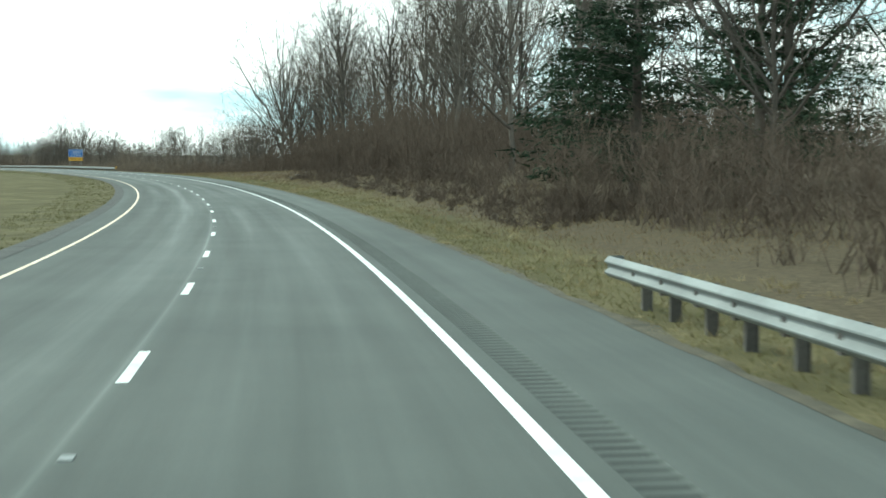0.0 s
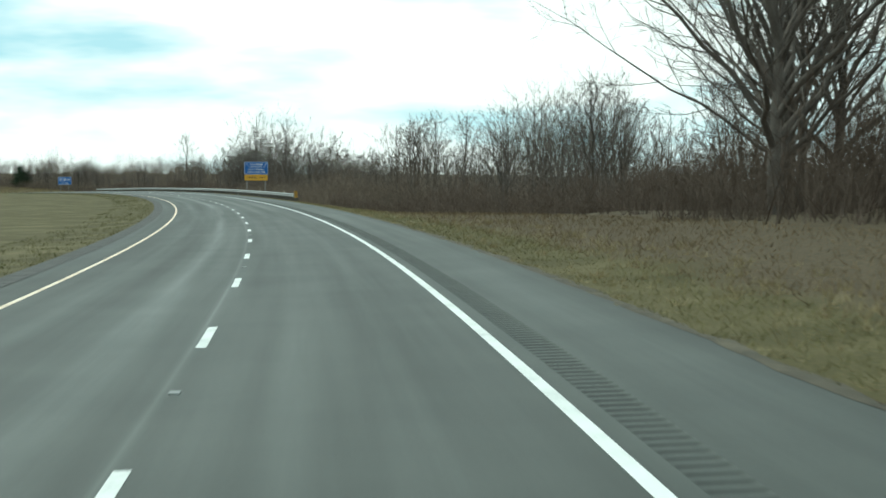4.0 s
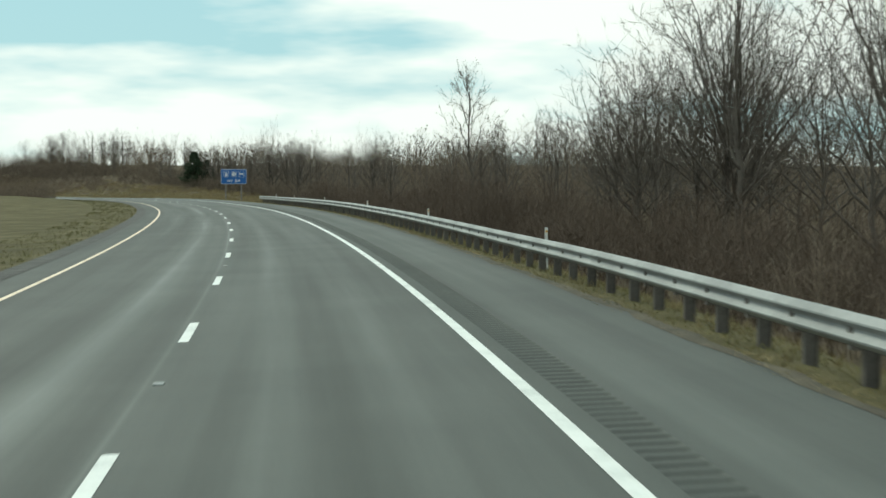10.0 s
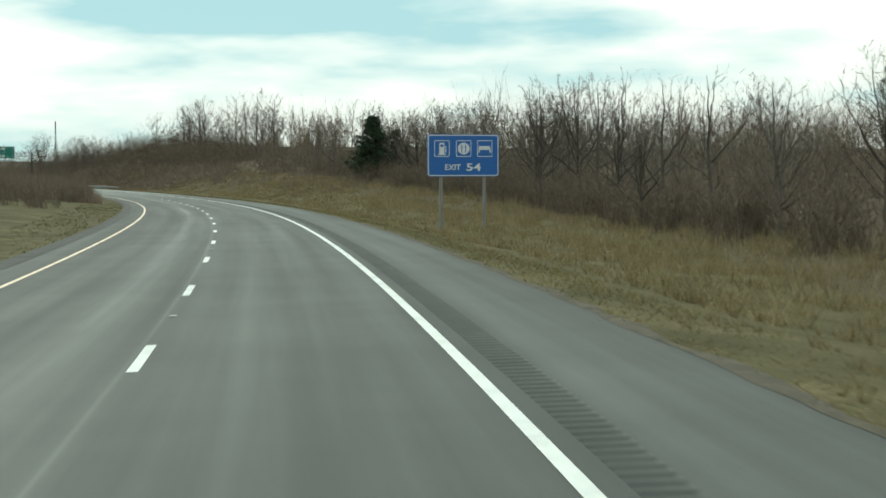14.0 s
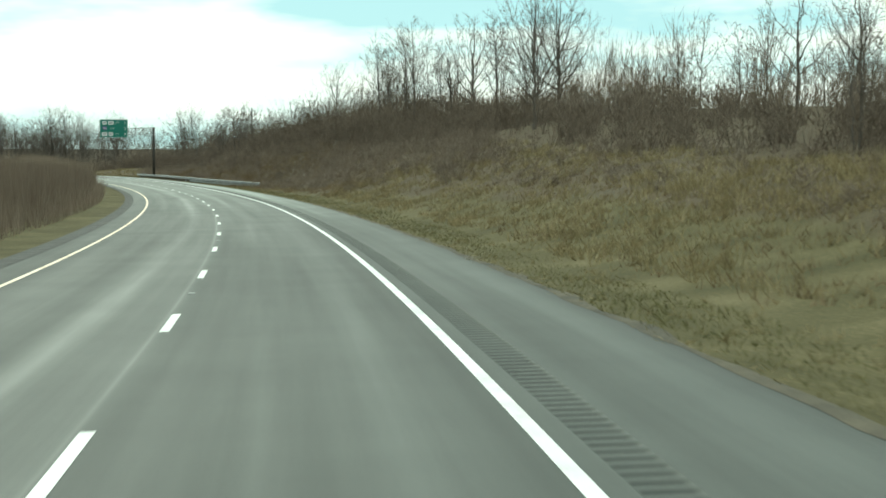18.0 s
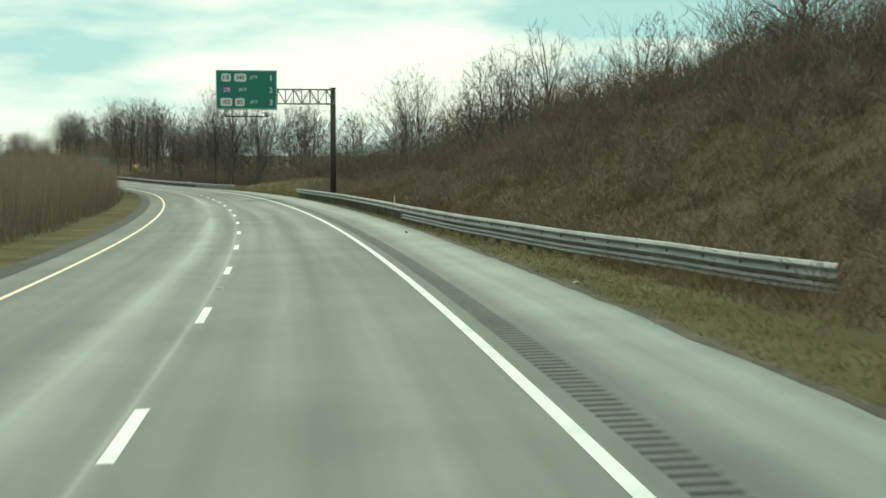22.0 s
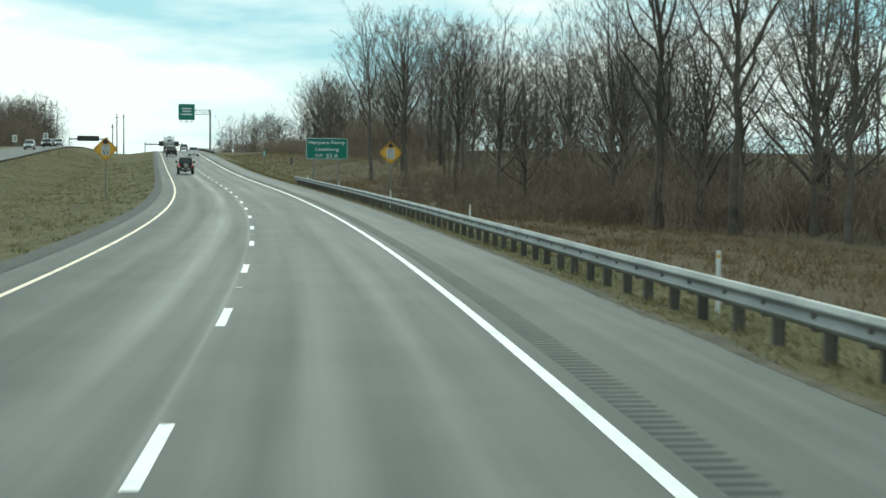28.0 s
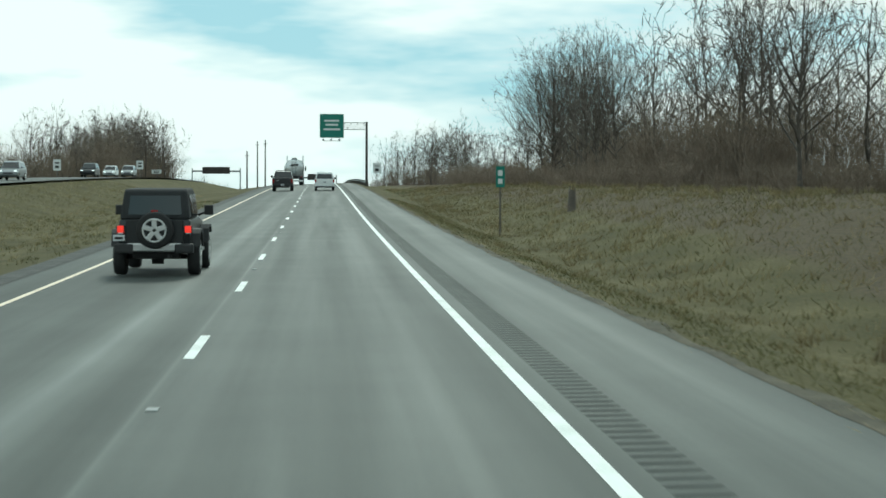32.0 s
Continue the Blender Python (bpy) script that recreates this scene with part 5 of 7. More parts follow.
def shrub_shape(seed, stems=30, per=8):
    """Starts, ends and widths of a domed shrub of height 1 and width about 1.3: arching stems, each with side twigs and fine shoots."""
    rng = np.random.default_rng(seed)
    A, B, R = [], [], []
    for i in range(stems):
        a = np.append(rng.normal(0, 0.16, 2), 0.0)
        az, q = rng.random() * 6.28, math.sqrt(rng.random())
        top = np.array([math.cos(az) * q * 0.66, math.sin(az) * q * 0.66, math.sqrt(max(0.05, 1 - 0.75 * q * q)) * (0.78 + 0.26 * rng.random())])
        mid = a + (top - a) * 0.5 + np.append(rng.normal(0, 0.05, 2), 0.07)
        A += [a, mid]
        B += [mid + (top - mid) * 0.15, top]
        R += [0.0075, 0.005]
        for j in range(per):
            v = 0.15 + 0.85 * rng.random()
            p = a + (mid - a) * v * 2 if v < 0.5 else mid + (top - mid) * (2 * v - 1)
            e = p + (top - a) * 0.07 + np.array([*rng.normal(0, 0.125, 2), 0.02 + 0.12 * rng.random()])
            A.append(p)
            B.append(e)
            R.append(0.0036)
    return np.array(A), np.array(B), np.array(R)


SHRUBS = [shrub_shape(200 + i) for i in range(6)]
SPARSE = [shrub_shape(220 + i, 20, 6) for i in range(4)]


def thicket(name, label, s0, s1, n0, n1, h0, h1, count, mat, seed, wide=1.0):
    rng = np.random.default_rng(seed)
    A, B, R = [], [], []
    for i in range(count):
        s = s0 + (s1 - s0) * rng.random()
        n = n0 + (n1 - n0) * rng.random()
        h = (h0 + (h1 - h0) * rng.random()) * (0.58 + 0.85 * (noise.noise((s * 0.06, n * 0.1, seed)) + 0.5))
        kin = SPARSE if wide != 1.0 else SHRUBS
        a, b, r = kin[i % len(kin)]
        t = rng.random() * 6.28
        rot = np.array([[math.cos(t), -math.sin(t), 0], [math.sin(t), math.cos(t), 0], [0, 0, 1]])
        k = np.array([h * 0.75 * wide, h * 0.75 * wide, h])
        p = spot(s, n, rest(s, n) - 0.08)
        A.append((a * k) @ rot.T + p)
        B.append((b * k) @ rot.T + p)
        R.append(r * (2.0 if wide == 1.0 else 2.6) * (0.7 + 0.1 * min(h, 6.0)) * (1.7 if abs(n) > 40 else 1.0 + 0.6 * max(0.0, min(1.0, (abs(n) - 17) / 10))))
    A, B, R = np.concatenate(A), np.concatenate(B), np.concatenate(R)
    v, f = growth_arrays(rng, A, B, R)
    return tagged(new(name, mesh_arrays(name, v, f, mat)), label, "brush", kind="stuff")


SCRUB = "dense brown leafless scrub beside the road"
thicket("scrub", SCRUB, -20, 75, 11.2, 24, 1.9, 3.2, 260, M_BRUSH_SHADED, 1)
thicket("scrub", SCRUB, 75, 172, 12.2, 28, 2.5, 4.0, 290, M_BRUSH_SHADED, 2)
thicket("scrub", SCRUB, 122, 158, 14.5, 25, 4.4, 6.8, 85, M_BRUSH_SHADED, 45)
thicket("scrub", SCRUB, 158, 206, 15.5, 28, 3.6, 5.6, 110, M_BRUSH_SHADED, 50)
thicket("scrub", SCRUB, 168, 300, 14.5, 30, 2.2, 3.6, 300, M_BRUSH_SHADED, 3)
thicket("scrub", SCRUB, 285, 330, 12, 25, 1.7, 2.8, 100, M_BRUSH_SHADED, 46)
thicket("scrub", SCRUB, 333, 388, 15, 27, 4.2, 6.2, 90, M_BRUSH, 48)
thicket("scrub", SCRUB, 325, 420, 11.5, 25, 2.6, 3.7, 240, M_BRUSH, 4)
thicket("scrub", SCRUB, 420, 556, 11.5, 25, 2.2, 3.2, 320, M_BRUSH_SHADED, 5)
thicket("scrub", SCRUB, 400, 505, 14.5, 23, 3.2, 4.6, 140, M_BRUSH_SHADED, 54)
thicket("scrub", SCRUB, 556, 735, 21, 38, 1.6, 3.0, 290, M_BRUSH, 6)
thicket("scrub", SCRUB, 552, 735, 19.5, 25, 2.0, 3.2, 260, M_BRUSH, 47)
thicket("scrub", SCRUB, 735, 900, 17, 36, 2.0, 3.2, 300, M_BRUSH, 7)
thicket("scrub", SCRUB, 812, 905, 21, 31, 2.3, 3.6, 170, M_BRUSH, 51)
thicket("scrub", SCRUB, 770, 960, 12, 20, 1.0, 1.9, 130, M_BRUSH, 8)
thicket("low_scrub", "low tangled red-brown brambles under the trees", 55, 150, 9.6, 14, 0.4, 1.1, 330, M_BRUSH_SHADED, 53, 1.6)
thicket("low_scrub", "low tangled brown brambles on the slope", 790, 1000, 9.8, 20, 0.6, 1.4, 850, M_BRUSH, 16, 1.6)
thicket("low_scrub", "low tangled brown brambles on the slope", 690, 800, 13, 21, 0.5, 1.1, 170, M_BRUSH, 17, 1.6)
thicket("scrub", SCRUB, 890, 1010, 13.5, 32, 2.2, 3.6, 240, M_BRUSH, 9)
thicket("scrub", SCRUB, 1000, 1085, 22, 34, 2.2, 3.6, 130, M_BRUSH, 10)
thicket("scrub", SCRUB, 1094, 1160, 29, 44, 2.2, 4.4, 150, M_BRUSH, 18)
thicket("scrub", SCRUB, 1150, 1204, 13, 30, 1.4, 2.8, 150, M_BRUSH, 11)
thicket("scrub", SCRUB, 1140, 1214, 20, 42, 3.6, 6.2, 110, M_BRUSH, 52)
thicket("scrub", SCRUB, 1240, 1330, 20, 34, 1.2, 2.4, 110, M_BRUSH, 44)
thicket("scrub", SCRUB, 1325, 1475, 19, 30, 1.4, 2.7, 240, M_BRUSH, 12)
thicket("scrub", SCRUB, 1440, 1800, 12, 26, 2.2, 4.0, 130, M_BRUSH, 13)
FAR = "far belt of bare winter woods"
thicket("far_woods", FAR, -40, 260, 42, 66, 8, 13, 190, M_BRUSH, 31, 0.6)
thicket("far_woods", FAR, 110, 240, 28, 44, 4, 7, 110, M_BRUSH, 41, 0.6)
thicket("far_woods", FAR, 1455, 1560, 20, 38, 2.5, 4.0, 110, M_BRUSH, 42, 0.6)
thicket("far_woods", FAR, 900, 1000, 26, 44, 4, 7, 110, M_BRUSH, 43)
thicket("far_woods", FAR, 250, 735, 38, 58, 4.5, 7.0, 400, M_BRUSH, 32)
thicket("far_woods", FAR, 240, 760, 60, 105, 6.0, 9.0, 300, M_BRUSH, 56)
thicket("far_woods", FAR, 720, 1000, 44, 66, 6, 9, 170, M_BRUSH, 33, 0.6)
thicket("far_woods", FAR, 975, 1110, 26, 44, 4.5, 7.5, 300, M_BRUSH, 38)
thicket("far_woods", FAR, 1000, 1100, 40, 62, 7, 11, 90, M_BRUSH, 39, 0.6)
thicket("far_woods", FAR, 1090, 1330, 56, 76, 2.0, 3.6, 120, M_BRUSH, 34, 0.6)
thicket("scrub", SCRUB, 1318, 1426, 28, 42, 5.0, 8.0, 190, M_BRUSH, 49)
thicket("far_woods", FAR, 1300, 1900, 40, 66, 7, 11, 190, M_BRUSH, 35, 0.6)
thicket("far_woods", FAR, 1565, 1685, -72, -40, 8, 12, 180, M_BRUSH, 36)
thicket("far_woods", FAR, 1630, 1695, -58, -40, 12, 16, 90, M_BRUSH, 57)
thicket("far_woods", FAR, 1720, 2250, -66, -34, 5, 8, 150, M_BRUSH, 55)
thicket("far_woods", FAR, 1300, 2300, -150, -85, 6, 10, 170, M_BRUSH, 37, 0.6)
thicket("scrub", SCRUB, 640, 705, -24, -10, 1.6, 2.6, 90, M_BRUSH, 14)
thicket("scrub", SCRUB, 1390, 1800, -80, -42, 2.5, 4.5, 160, M_BRUSH, 15)


def reeds(name, label, s0, s1, n0, n1, h0, h1, count, mat, seed, r=0.010, lean=0.10, clump=1, spread=0.12, patchy=False):
    """Upright blades; clump: how many share one tuft."""
    rng = np.random.default_rng(seed)
    k = count // clump
    sk, nk = s0 + (s1 - s0) * rng.random(2 * k), n0 + (n1 - n0) * rng.random(2 * k)
    if patchy:
        where = np.array([noise.noise((a * 0.22, b * 0.5, seed)) + 0.5 * noise.noise((a * 0.9, b * 1.4, seed)) for a, b in zip(sk, nk)]) + rng.normal(0, 0.18, 2 * k)
        pick = np.argsort(-where)[:k]
        sk, nk = sk[pick], nk[pick]
    s = np.repeat(sk[:k], clump) + rng.normal(0, spread, k * clump) * (clump > 1)
    n = np.repeat(nk[:k], clump) + rng.normal(0, spread, k * clump) * (clump > 1)
    n = np.clip(n, min(n0, n1), max(n0, n1))
    count = k * clump
    bump = np.array([noise.noise((a * 0.07, b * 0.15, seed)) for a, b in zip(s[::clump], n[::clump])])
    h = (h0 + (h1 - h0) * rng.random(count)) * (1 + 0.6 * np.repeat(bump, clump))
    a = spot(s, n, rest(s, n) - 0.02)
    b = a + np.stack([rng.normal(0, lean, count) * h, rng.normal(0, lean, count) * h, h], 1)
    v, f = growth_arrays(rng, a, b, r * (0.7 + 0.6 * rng.random(count)))
    return tagged(new(name, mesh_arrays(name, v, f, mat)), label, "grass", kind="stuff")


reeds("reeds", "tall brown dry reeds on the median", 690, 880, -17, -7.9, 1.7, 2.8, 40000, M_REED, 21, 0.012, 0.15)
reeds("reeds", "tall brown dry reeds on the median", 870, 1030, -15, -7.6, 2.2, 3.4, 48000, M_REED, 33, 0.014, 0.15)
reeds("reeds", "tall brown dry reeds on the median", 690, 1030, -9.2, -7.0, 0.4, 1.6, 16000, M_REED, 22, 0.010, 0.22)
GRASSY, TAN = "patchy winter grass on the verge", "tan dry grass tufts on the slope"
for _i, (_a, _b) in enumerate(((-5, 320), (320, 640), (640, 980), (980, 1330))):
    reeds("verge_grass", GRASSY, _a, _b, 6.12, 8.3, 0.04, 0.12, 42000, M_GRASS, 40 + _i, 0.009, 0.6, 4, 0.2)
    reeds("verge_straw", TAN, _a, _b, 6.5, 10.5, 0.06, 0.22, 18000, M_STRAW, 50 + _i, 0.009, 0.45, 10, 0.07, True)
for _i, (_a, _b) in enumerate(((-5, 450), (450, 900), (900, 1330))):
    reeds("edge_straw", "flattened dry straw along the shoulder edge", _a, _b, 5.93, 6.4, 0.03, 0.09, 11000, M_STRAW, 60 + _i, 0.008, 1.2, 10, 0.10, True)
reeds("dry_verge_grass", TAN, 40, 270, 8.0, 15, 0.06, 0.24, 36000, M_DRY, 25, 0.010, 0.6, 4, 0.3)
reeds("dry_verge_grass", TAN, 540, 730, 9, 24, 0.15, 0.45, 60000, M_STRAW, 26, 0.013, 0.4, 12, 0.16, True)
reeds("dry_verge_grass", TAN, 560, 735, 13, 27, 0.25, 0.6, 30000, M_STRAW, 39, 0.012, 0.35, 8, 0.2)
reeds("dry_verge_grass", TAN, 720, 800, 8.5, 20, 0.10, 0.42, 26000, M_STRAW, 27, 0.013, 0.5, 14, 0.16, True)
reeds("dry_verge_grass", TAN, 690, 800, 8.8, 19, 0.08, 0.28, 18000, M_DRY, 37, 0.012, 0.45, 9, 0.14)
reeds("dry_verge_grass", TAN, 795, 880, 8.5, 19, 0.10, 0.4, 22000, M_DRY, 38, 0.013, 0.5, 14, 0.16, True)
reeds("dry_verge_grass", TAN, 862, 968, 8.4, 22, 0.15, 0.5, 56000, M_DRY, 43, 0.011, 0.55, 3, 0.35)
thicket("median_scrub", "tall brown brush among the median reeds", 860, 1032, -16, -8.2, 2.4, 3.3, 190, M_REED, 19)
reeds("dry_verge_grass", TAN, 868, 965, 8.2, 17, 0.10, 0.4, 30000, M_DRY, 32, 0.012, 0.5, 12, 0.16, True)
reeds("dry_verge_grass", TAN, 960, 1090, 8.5, 20, 0.10, 0.4, 26000, M_STRAW, 31, 0.013, 0.5, 12, 0.16, True)
reeds("verge_grass", GRASSY, 1222, 1400, 8.6, 28, 0.06, 0.2, 46000, M_GRASS, 35, 0.012, 0.6, 3, 0.4)
reeds("dry_verge_grass", TAN, 1222, 1400, 8.6, 28, 0.1, 0.4, 30000, M_STRAW, 36, 0.013, 0.45, 12, 0.15, True)
reeds("dry_verge_grass", TAN, 1090, 1235, 9, 24, 0.12, 0.4, 40000, M_DRY, 28, 0.013, 0.45, 12, 0.15)
reeds("median_grass", "short winter grass on the median", 0, 690, -9, -5.4, 0.05, 0.14, 36000, M_GRASS, 29, 0.011, 0.45, 7, 0.09)
reeds("median_grass", "dry winter grass on the median", 980, 1340, -15, -5.4, 0.06, 0.2, 26000, M_GRASS, 30, 0.012, 0.45, 9, 0.1)
reeds("median_grass", "dry winter grass on the median", 980, 1400, -23.5, -13, 0.06, 0.22, 36000, M_GRASS, 44, 0.013, 0.5, 4, 0.3)
reeds("median_grass", "pale dry grass on the median", 980, 1400, -23.5, -11, 0.08, 0.3, 26000, M_STRAW, 45, 0.012, 0.5, 8, 0.2, True)
reeds("median_grass", "dry winter grass on the median", 980, 1340, -15, -7, 0.06, 0.25, 16000, M_STRAW, 34, 0.012, 0.45, 9, 0.1, True)


# ---- conifers ----
def conifer(seed, height, wide, droop, low=0.06, tiers=26, shape=0.75):
    rng = np.random.default_rng(seed)
    trunk = bough(rng, [0, 0, -0.3], [0, 0, 1], height, 0.2, 0.05, 0.01, 8)
    w = Wood()
    w.add(*tube(trunk, [height * 0.014 * (1 - 0.9 * i / 8) for i in range(9)], 8))
    A, B, R = [], [], []
    for t in range(tiers):
        u = low + (0.98 - low) * t / tiers
        z = u * height
        reach = wide * (1 - u) ** shape * (0.75 + 0.5 * rng.random()) + 0.25
        for k in range(7):
            az = rng.random() * 6.28
            L = reach * (0.7 + 0.45 * rng.random())
            d = np.array([math.cos(az), math.sin(az), 0.25 - droop * (1 - u)])
            p0 = np.array([0, 0, z])
            p1 = p0 + d * L
            w.add(*tube([p0, (p0 + p1) / 2 + [0, 0, 0.06 * L], p1], [0.03, 0.02, 0.008], 3))
            m = int(26 + 26 * L)
            g = rng.random(m) ** 0.7
            q = p0 + (p1 - p0) * g[:, None] + rng.normal(0, 0.10, (m, 3)) * (0.6 + L * 0.25)
            e = q + d * 0.12 + rng.normal(0, 0.17, (m, 3)) * [1, 1, 0.7] - [0, 0, 0.05]
            A.append(q)
            B.append(e)
            R.append(np.full(m, 0.05))
    v, f = growth_arrays(rng, np.concatenate(A), np.concatenate(B), np.concatenate(R))
    return w.mesh("trunk", M_BARK), mesh_arrays("crown", v, f, M_NEEDLE)


PINE = conifer(401, 17.0, 4.2, 0.25)
CEDAR = conifer(402, 7.2, 2.7, -0.25, 0.03, 30, 0.8)


def evergreen(var, s, n, size, label):
    top = new("conifer")
    tagged(top, label, "tree", "evergreens")
    p = spot(s, n, rest(s, n) - 0.1)
    top.matrix_world = Matrix.Translation(Vector([float(q) for q in p])) @ Matrix.Rotation(s, 4, "Z") @ Matrix.Diagonal((size, size, size, 1))
    part("trunk", var[0], None, top)
    part("crown", var[1], None, top)


evergreen(PINE, 66.0, 15.5, 1.0, "tall dark green pine at the edge of the woods")
evergreen(PINE, 107.0, 25.0, 0.95, "tall dark green pine at the edge of the woods")
evergreen(PINE, 58.0, 18.5, 0.9, "tall dark green pine at the edge of the woods")
evergreen(CEDAR, 705.5, 21.6, 1.0, "rounded dark green cedar above the bank")
evergreen(CEDAR, 706.0, 24.2, 0.75, "rounded dark green cedar above the bank")

# ---- vehicles, as they stand ahead at the end of the way ----
M_DARKPAINT = plain("black_car_paint", (0.012, 0.014, 0.016), rough=0.28, spread=0.2)
M_WHITEPAINT = plain("white_car_paint", (0.62, 0.63, 0.62), rough=0.3, spread=0.04)
M_SILVER = plain("silver_car_paint", (0.33, 0.34, 0.35), rough=0.3, metal=0.4, spread=0.05)
M_TYRE = plain("tyre_rubber", (0.016, 0.016, 0.016), rough=0.85, spread=0.3)
M_RIM = plain("alloy_rim", (0.55, 0.55, 0.54), rough=0.35, metal=0.8, spread=0.06)
M_PLASTIC = plain("black_plastic", (0.022, 0.022, 0.023), rough=0.65, spread=0.25)
M_CANVAS = plain("black_soft_top", (0.02, 0.021, 0.022), rough=0.9, spread=0.3, scale=30)
M_CHROME = plain("bumper_steel", (0.5, 0.5, 0.5), rough=0.3, metal=0.9, spread=0.05)
M_TANK = plain("polished_tank", (0.62, 0.64, 0.64), rough=0.28, metal=0.55, spread=0.08, scale=2)
M_PLATE = plain("number_plate_white", (0.55, 0.57, 0.58), rough=0.5)


def glass_mat(name, color):
    m = bpy.data.materials.new(name)
    m.use_nodes = True
    b = m.node_tree.nodes["Principled BSDF"]
    b.inputs["Base Color"].default_value = hexa(*color)
    b.inputs["Roughness"].default_value = 0.06
    b.inputs["Specular IOR Level"].default_value = 0.6
    return m


M_GLASS = glass_mat("tinted_glass", (0.018, 0.022, 0.024))


def lamp_mat(name, color, glow):
    m = bpy.data.materials.new(name)
    m.use_nodes = True
    b = m.node_tree.nodes["Principled BSDF"]
    b.inputs["Base Color"].default_value = hexa(*color)
    b.inputs["Roughness"].default_value = 0.2
    b.inputs["Emission Color"].default_value = hexa(*color)
    b.inputs["Emission Strength"].default_value = glow
    return m


M_REDLIT = lamp_mat("lit_tail_lamp", (0.75, 0.03, 0.02), 1.2)
M_RED = lamp_mat("red_tail_lamp", (0.28, 0.012, 0.012), 0.0)
M_HEAD = lamp_mat("head_lamp", (0.9, 0.92, 0.9), 2.5)


def hull(profile, wide, bevel=0.04, seg=2):
    """A body from its side outline of (y, z); wide(y, z) gives the half width."""
    bm = bmesh.new()
    a = [bm.verts.new((-wide(y, z), y, z)) for y, z in profile]
    b = [bm.verts.new((wide(y, z), y, z)) for y, z in profile]
    n = len(a)
    for i in range(n):
        bm.faces.new((a[i], a[(i + 1) % n], b[(i + 1) % n], b[i]))
    bm.faces.new(a[::-1])
    bm.faces.new(b)
    bmesh.ops.recalc_face_normals(bm, faces=bm.faces[:])
    if bevel:
        bmesh.ops.bevel(bm, geom=bm.edges[:], offset=bevel, segments=seg, affect="EDGES", profile=0.6, clamp_overlap=True)
    return bm


def lathe(profile, sides=28, caps=True):
    """A solid of revolution about x from (x, r) points."""
    bm = bmesh.new()
    rows = []
    for x, r in profile:
        rows.append([bm.verts.new((x, r * math.cos(6.28319 * k / sides), r * math.sin(6.28319 * k / sides))) for k in range(sides)])
    for i in range(len(rows) - 1):
        for k in range(sides):
            f = bm.faces.new((rows[i][k], rows[i][(k + 1) % sides], rows[i + 1][(k + 1) % sides], rows[i + 1][k]))
            f.smooth = True
    for r in (rows[0], rows[-1]) if caps else ():
        bm.faces.new(r)
    bmesh.ops.recalc_face_normals(bm, faces=bm.faces[:])
    return bm


def wheel(top, x, y, r, w, side, spokes=5, name="wheel"):
    """A wheel part with tyre, rim and spokes below it; side: +1 shows its face to +x."""
    ty = part(name, lathe([(-w / 2, r * 0.62), (-w / 2, r * 0.90), (-w * 0.36, r * 0.985), (0, r), (w * 0.36, r * 0.985), (w / 2, r * 0.90), (w / 2, r * 0.62)]), M_TYRE, top, "black rubber tyre")
    ty.matrix_basis = pose(x, y, r)
    part("rim", lathe([(side * w * 0.30, r * 0.10), (side * w * 0.30, r * 0.50), (side * w * 0.46, r * 0.60), (side * w * 0.50, r * 0.655), (side * w * 0.44, r * 0.68)], 28, False), M_PLASTIC, ty)
    part("rim_lip", lathe([(side * w * 0.50, r * 0.56), (side * w * 0.52, r * 0.60), (side * w * 0.51, r * 0.65), (side * w * 0.47, r * 0.66)], 28, False), M_RIM, ty)
    bms = []
    for k in range(spokes):
        q = 6.28319 * k / spokes
        b = box(-0.02, 0.02, -r * 0.135, r * 0.135, r * 0.08, r * 0.62, 0.012)
        b.transform(Matrix.Translation((side * w * 0.47, 0, 0)) @ Matrix.Rotation(q, 4, "X"))
        bms.append(b)
    hub = rod((side * w * 0.36, 0, 0), (side * w * 0.48, 0, 0), r * 0.17, r * 0.14, 14)
    part("spokes", join(hub, *bms), M_RIM, ty, "five-spoke alloy rim")
    return ty


def bar_plate(top, x, y, z, w=0.31, h=0.15):
    p_ = part("number_plate", box(x - w / 2, x + w / 2, y - 0.012, y, z - h / 2, z + h / 2, 0.004), M_PLATE, top, "pale number plate")
    part("plate_bar", box(x - w * 0.36, x + w * 0.36, y - 0.017, y - 0.0115, z - h * 0.22, z + h * 0.18), M_PLASTIC, p_)


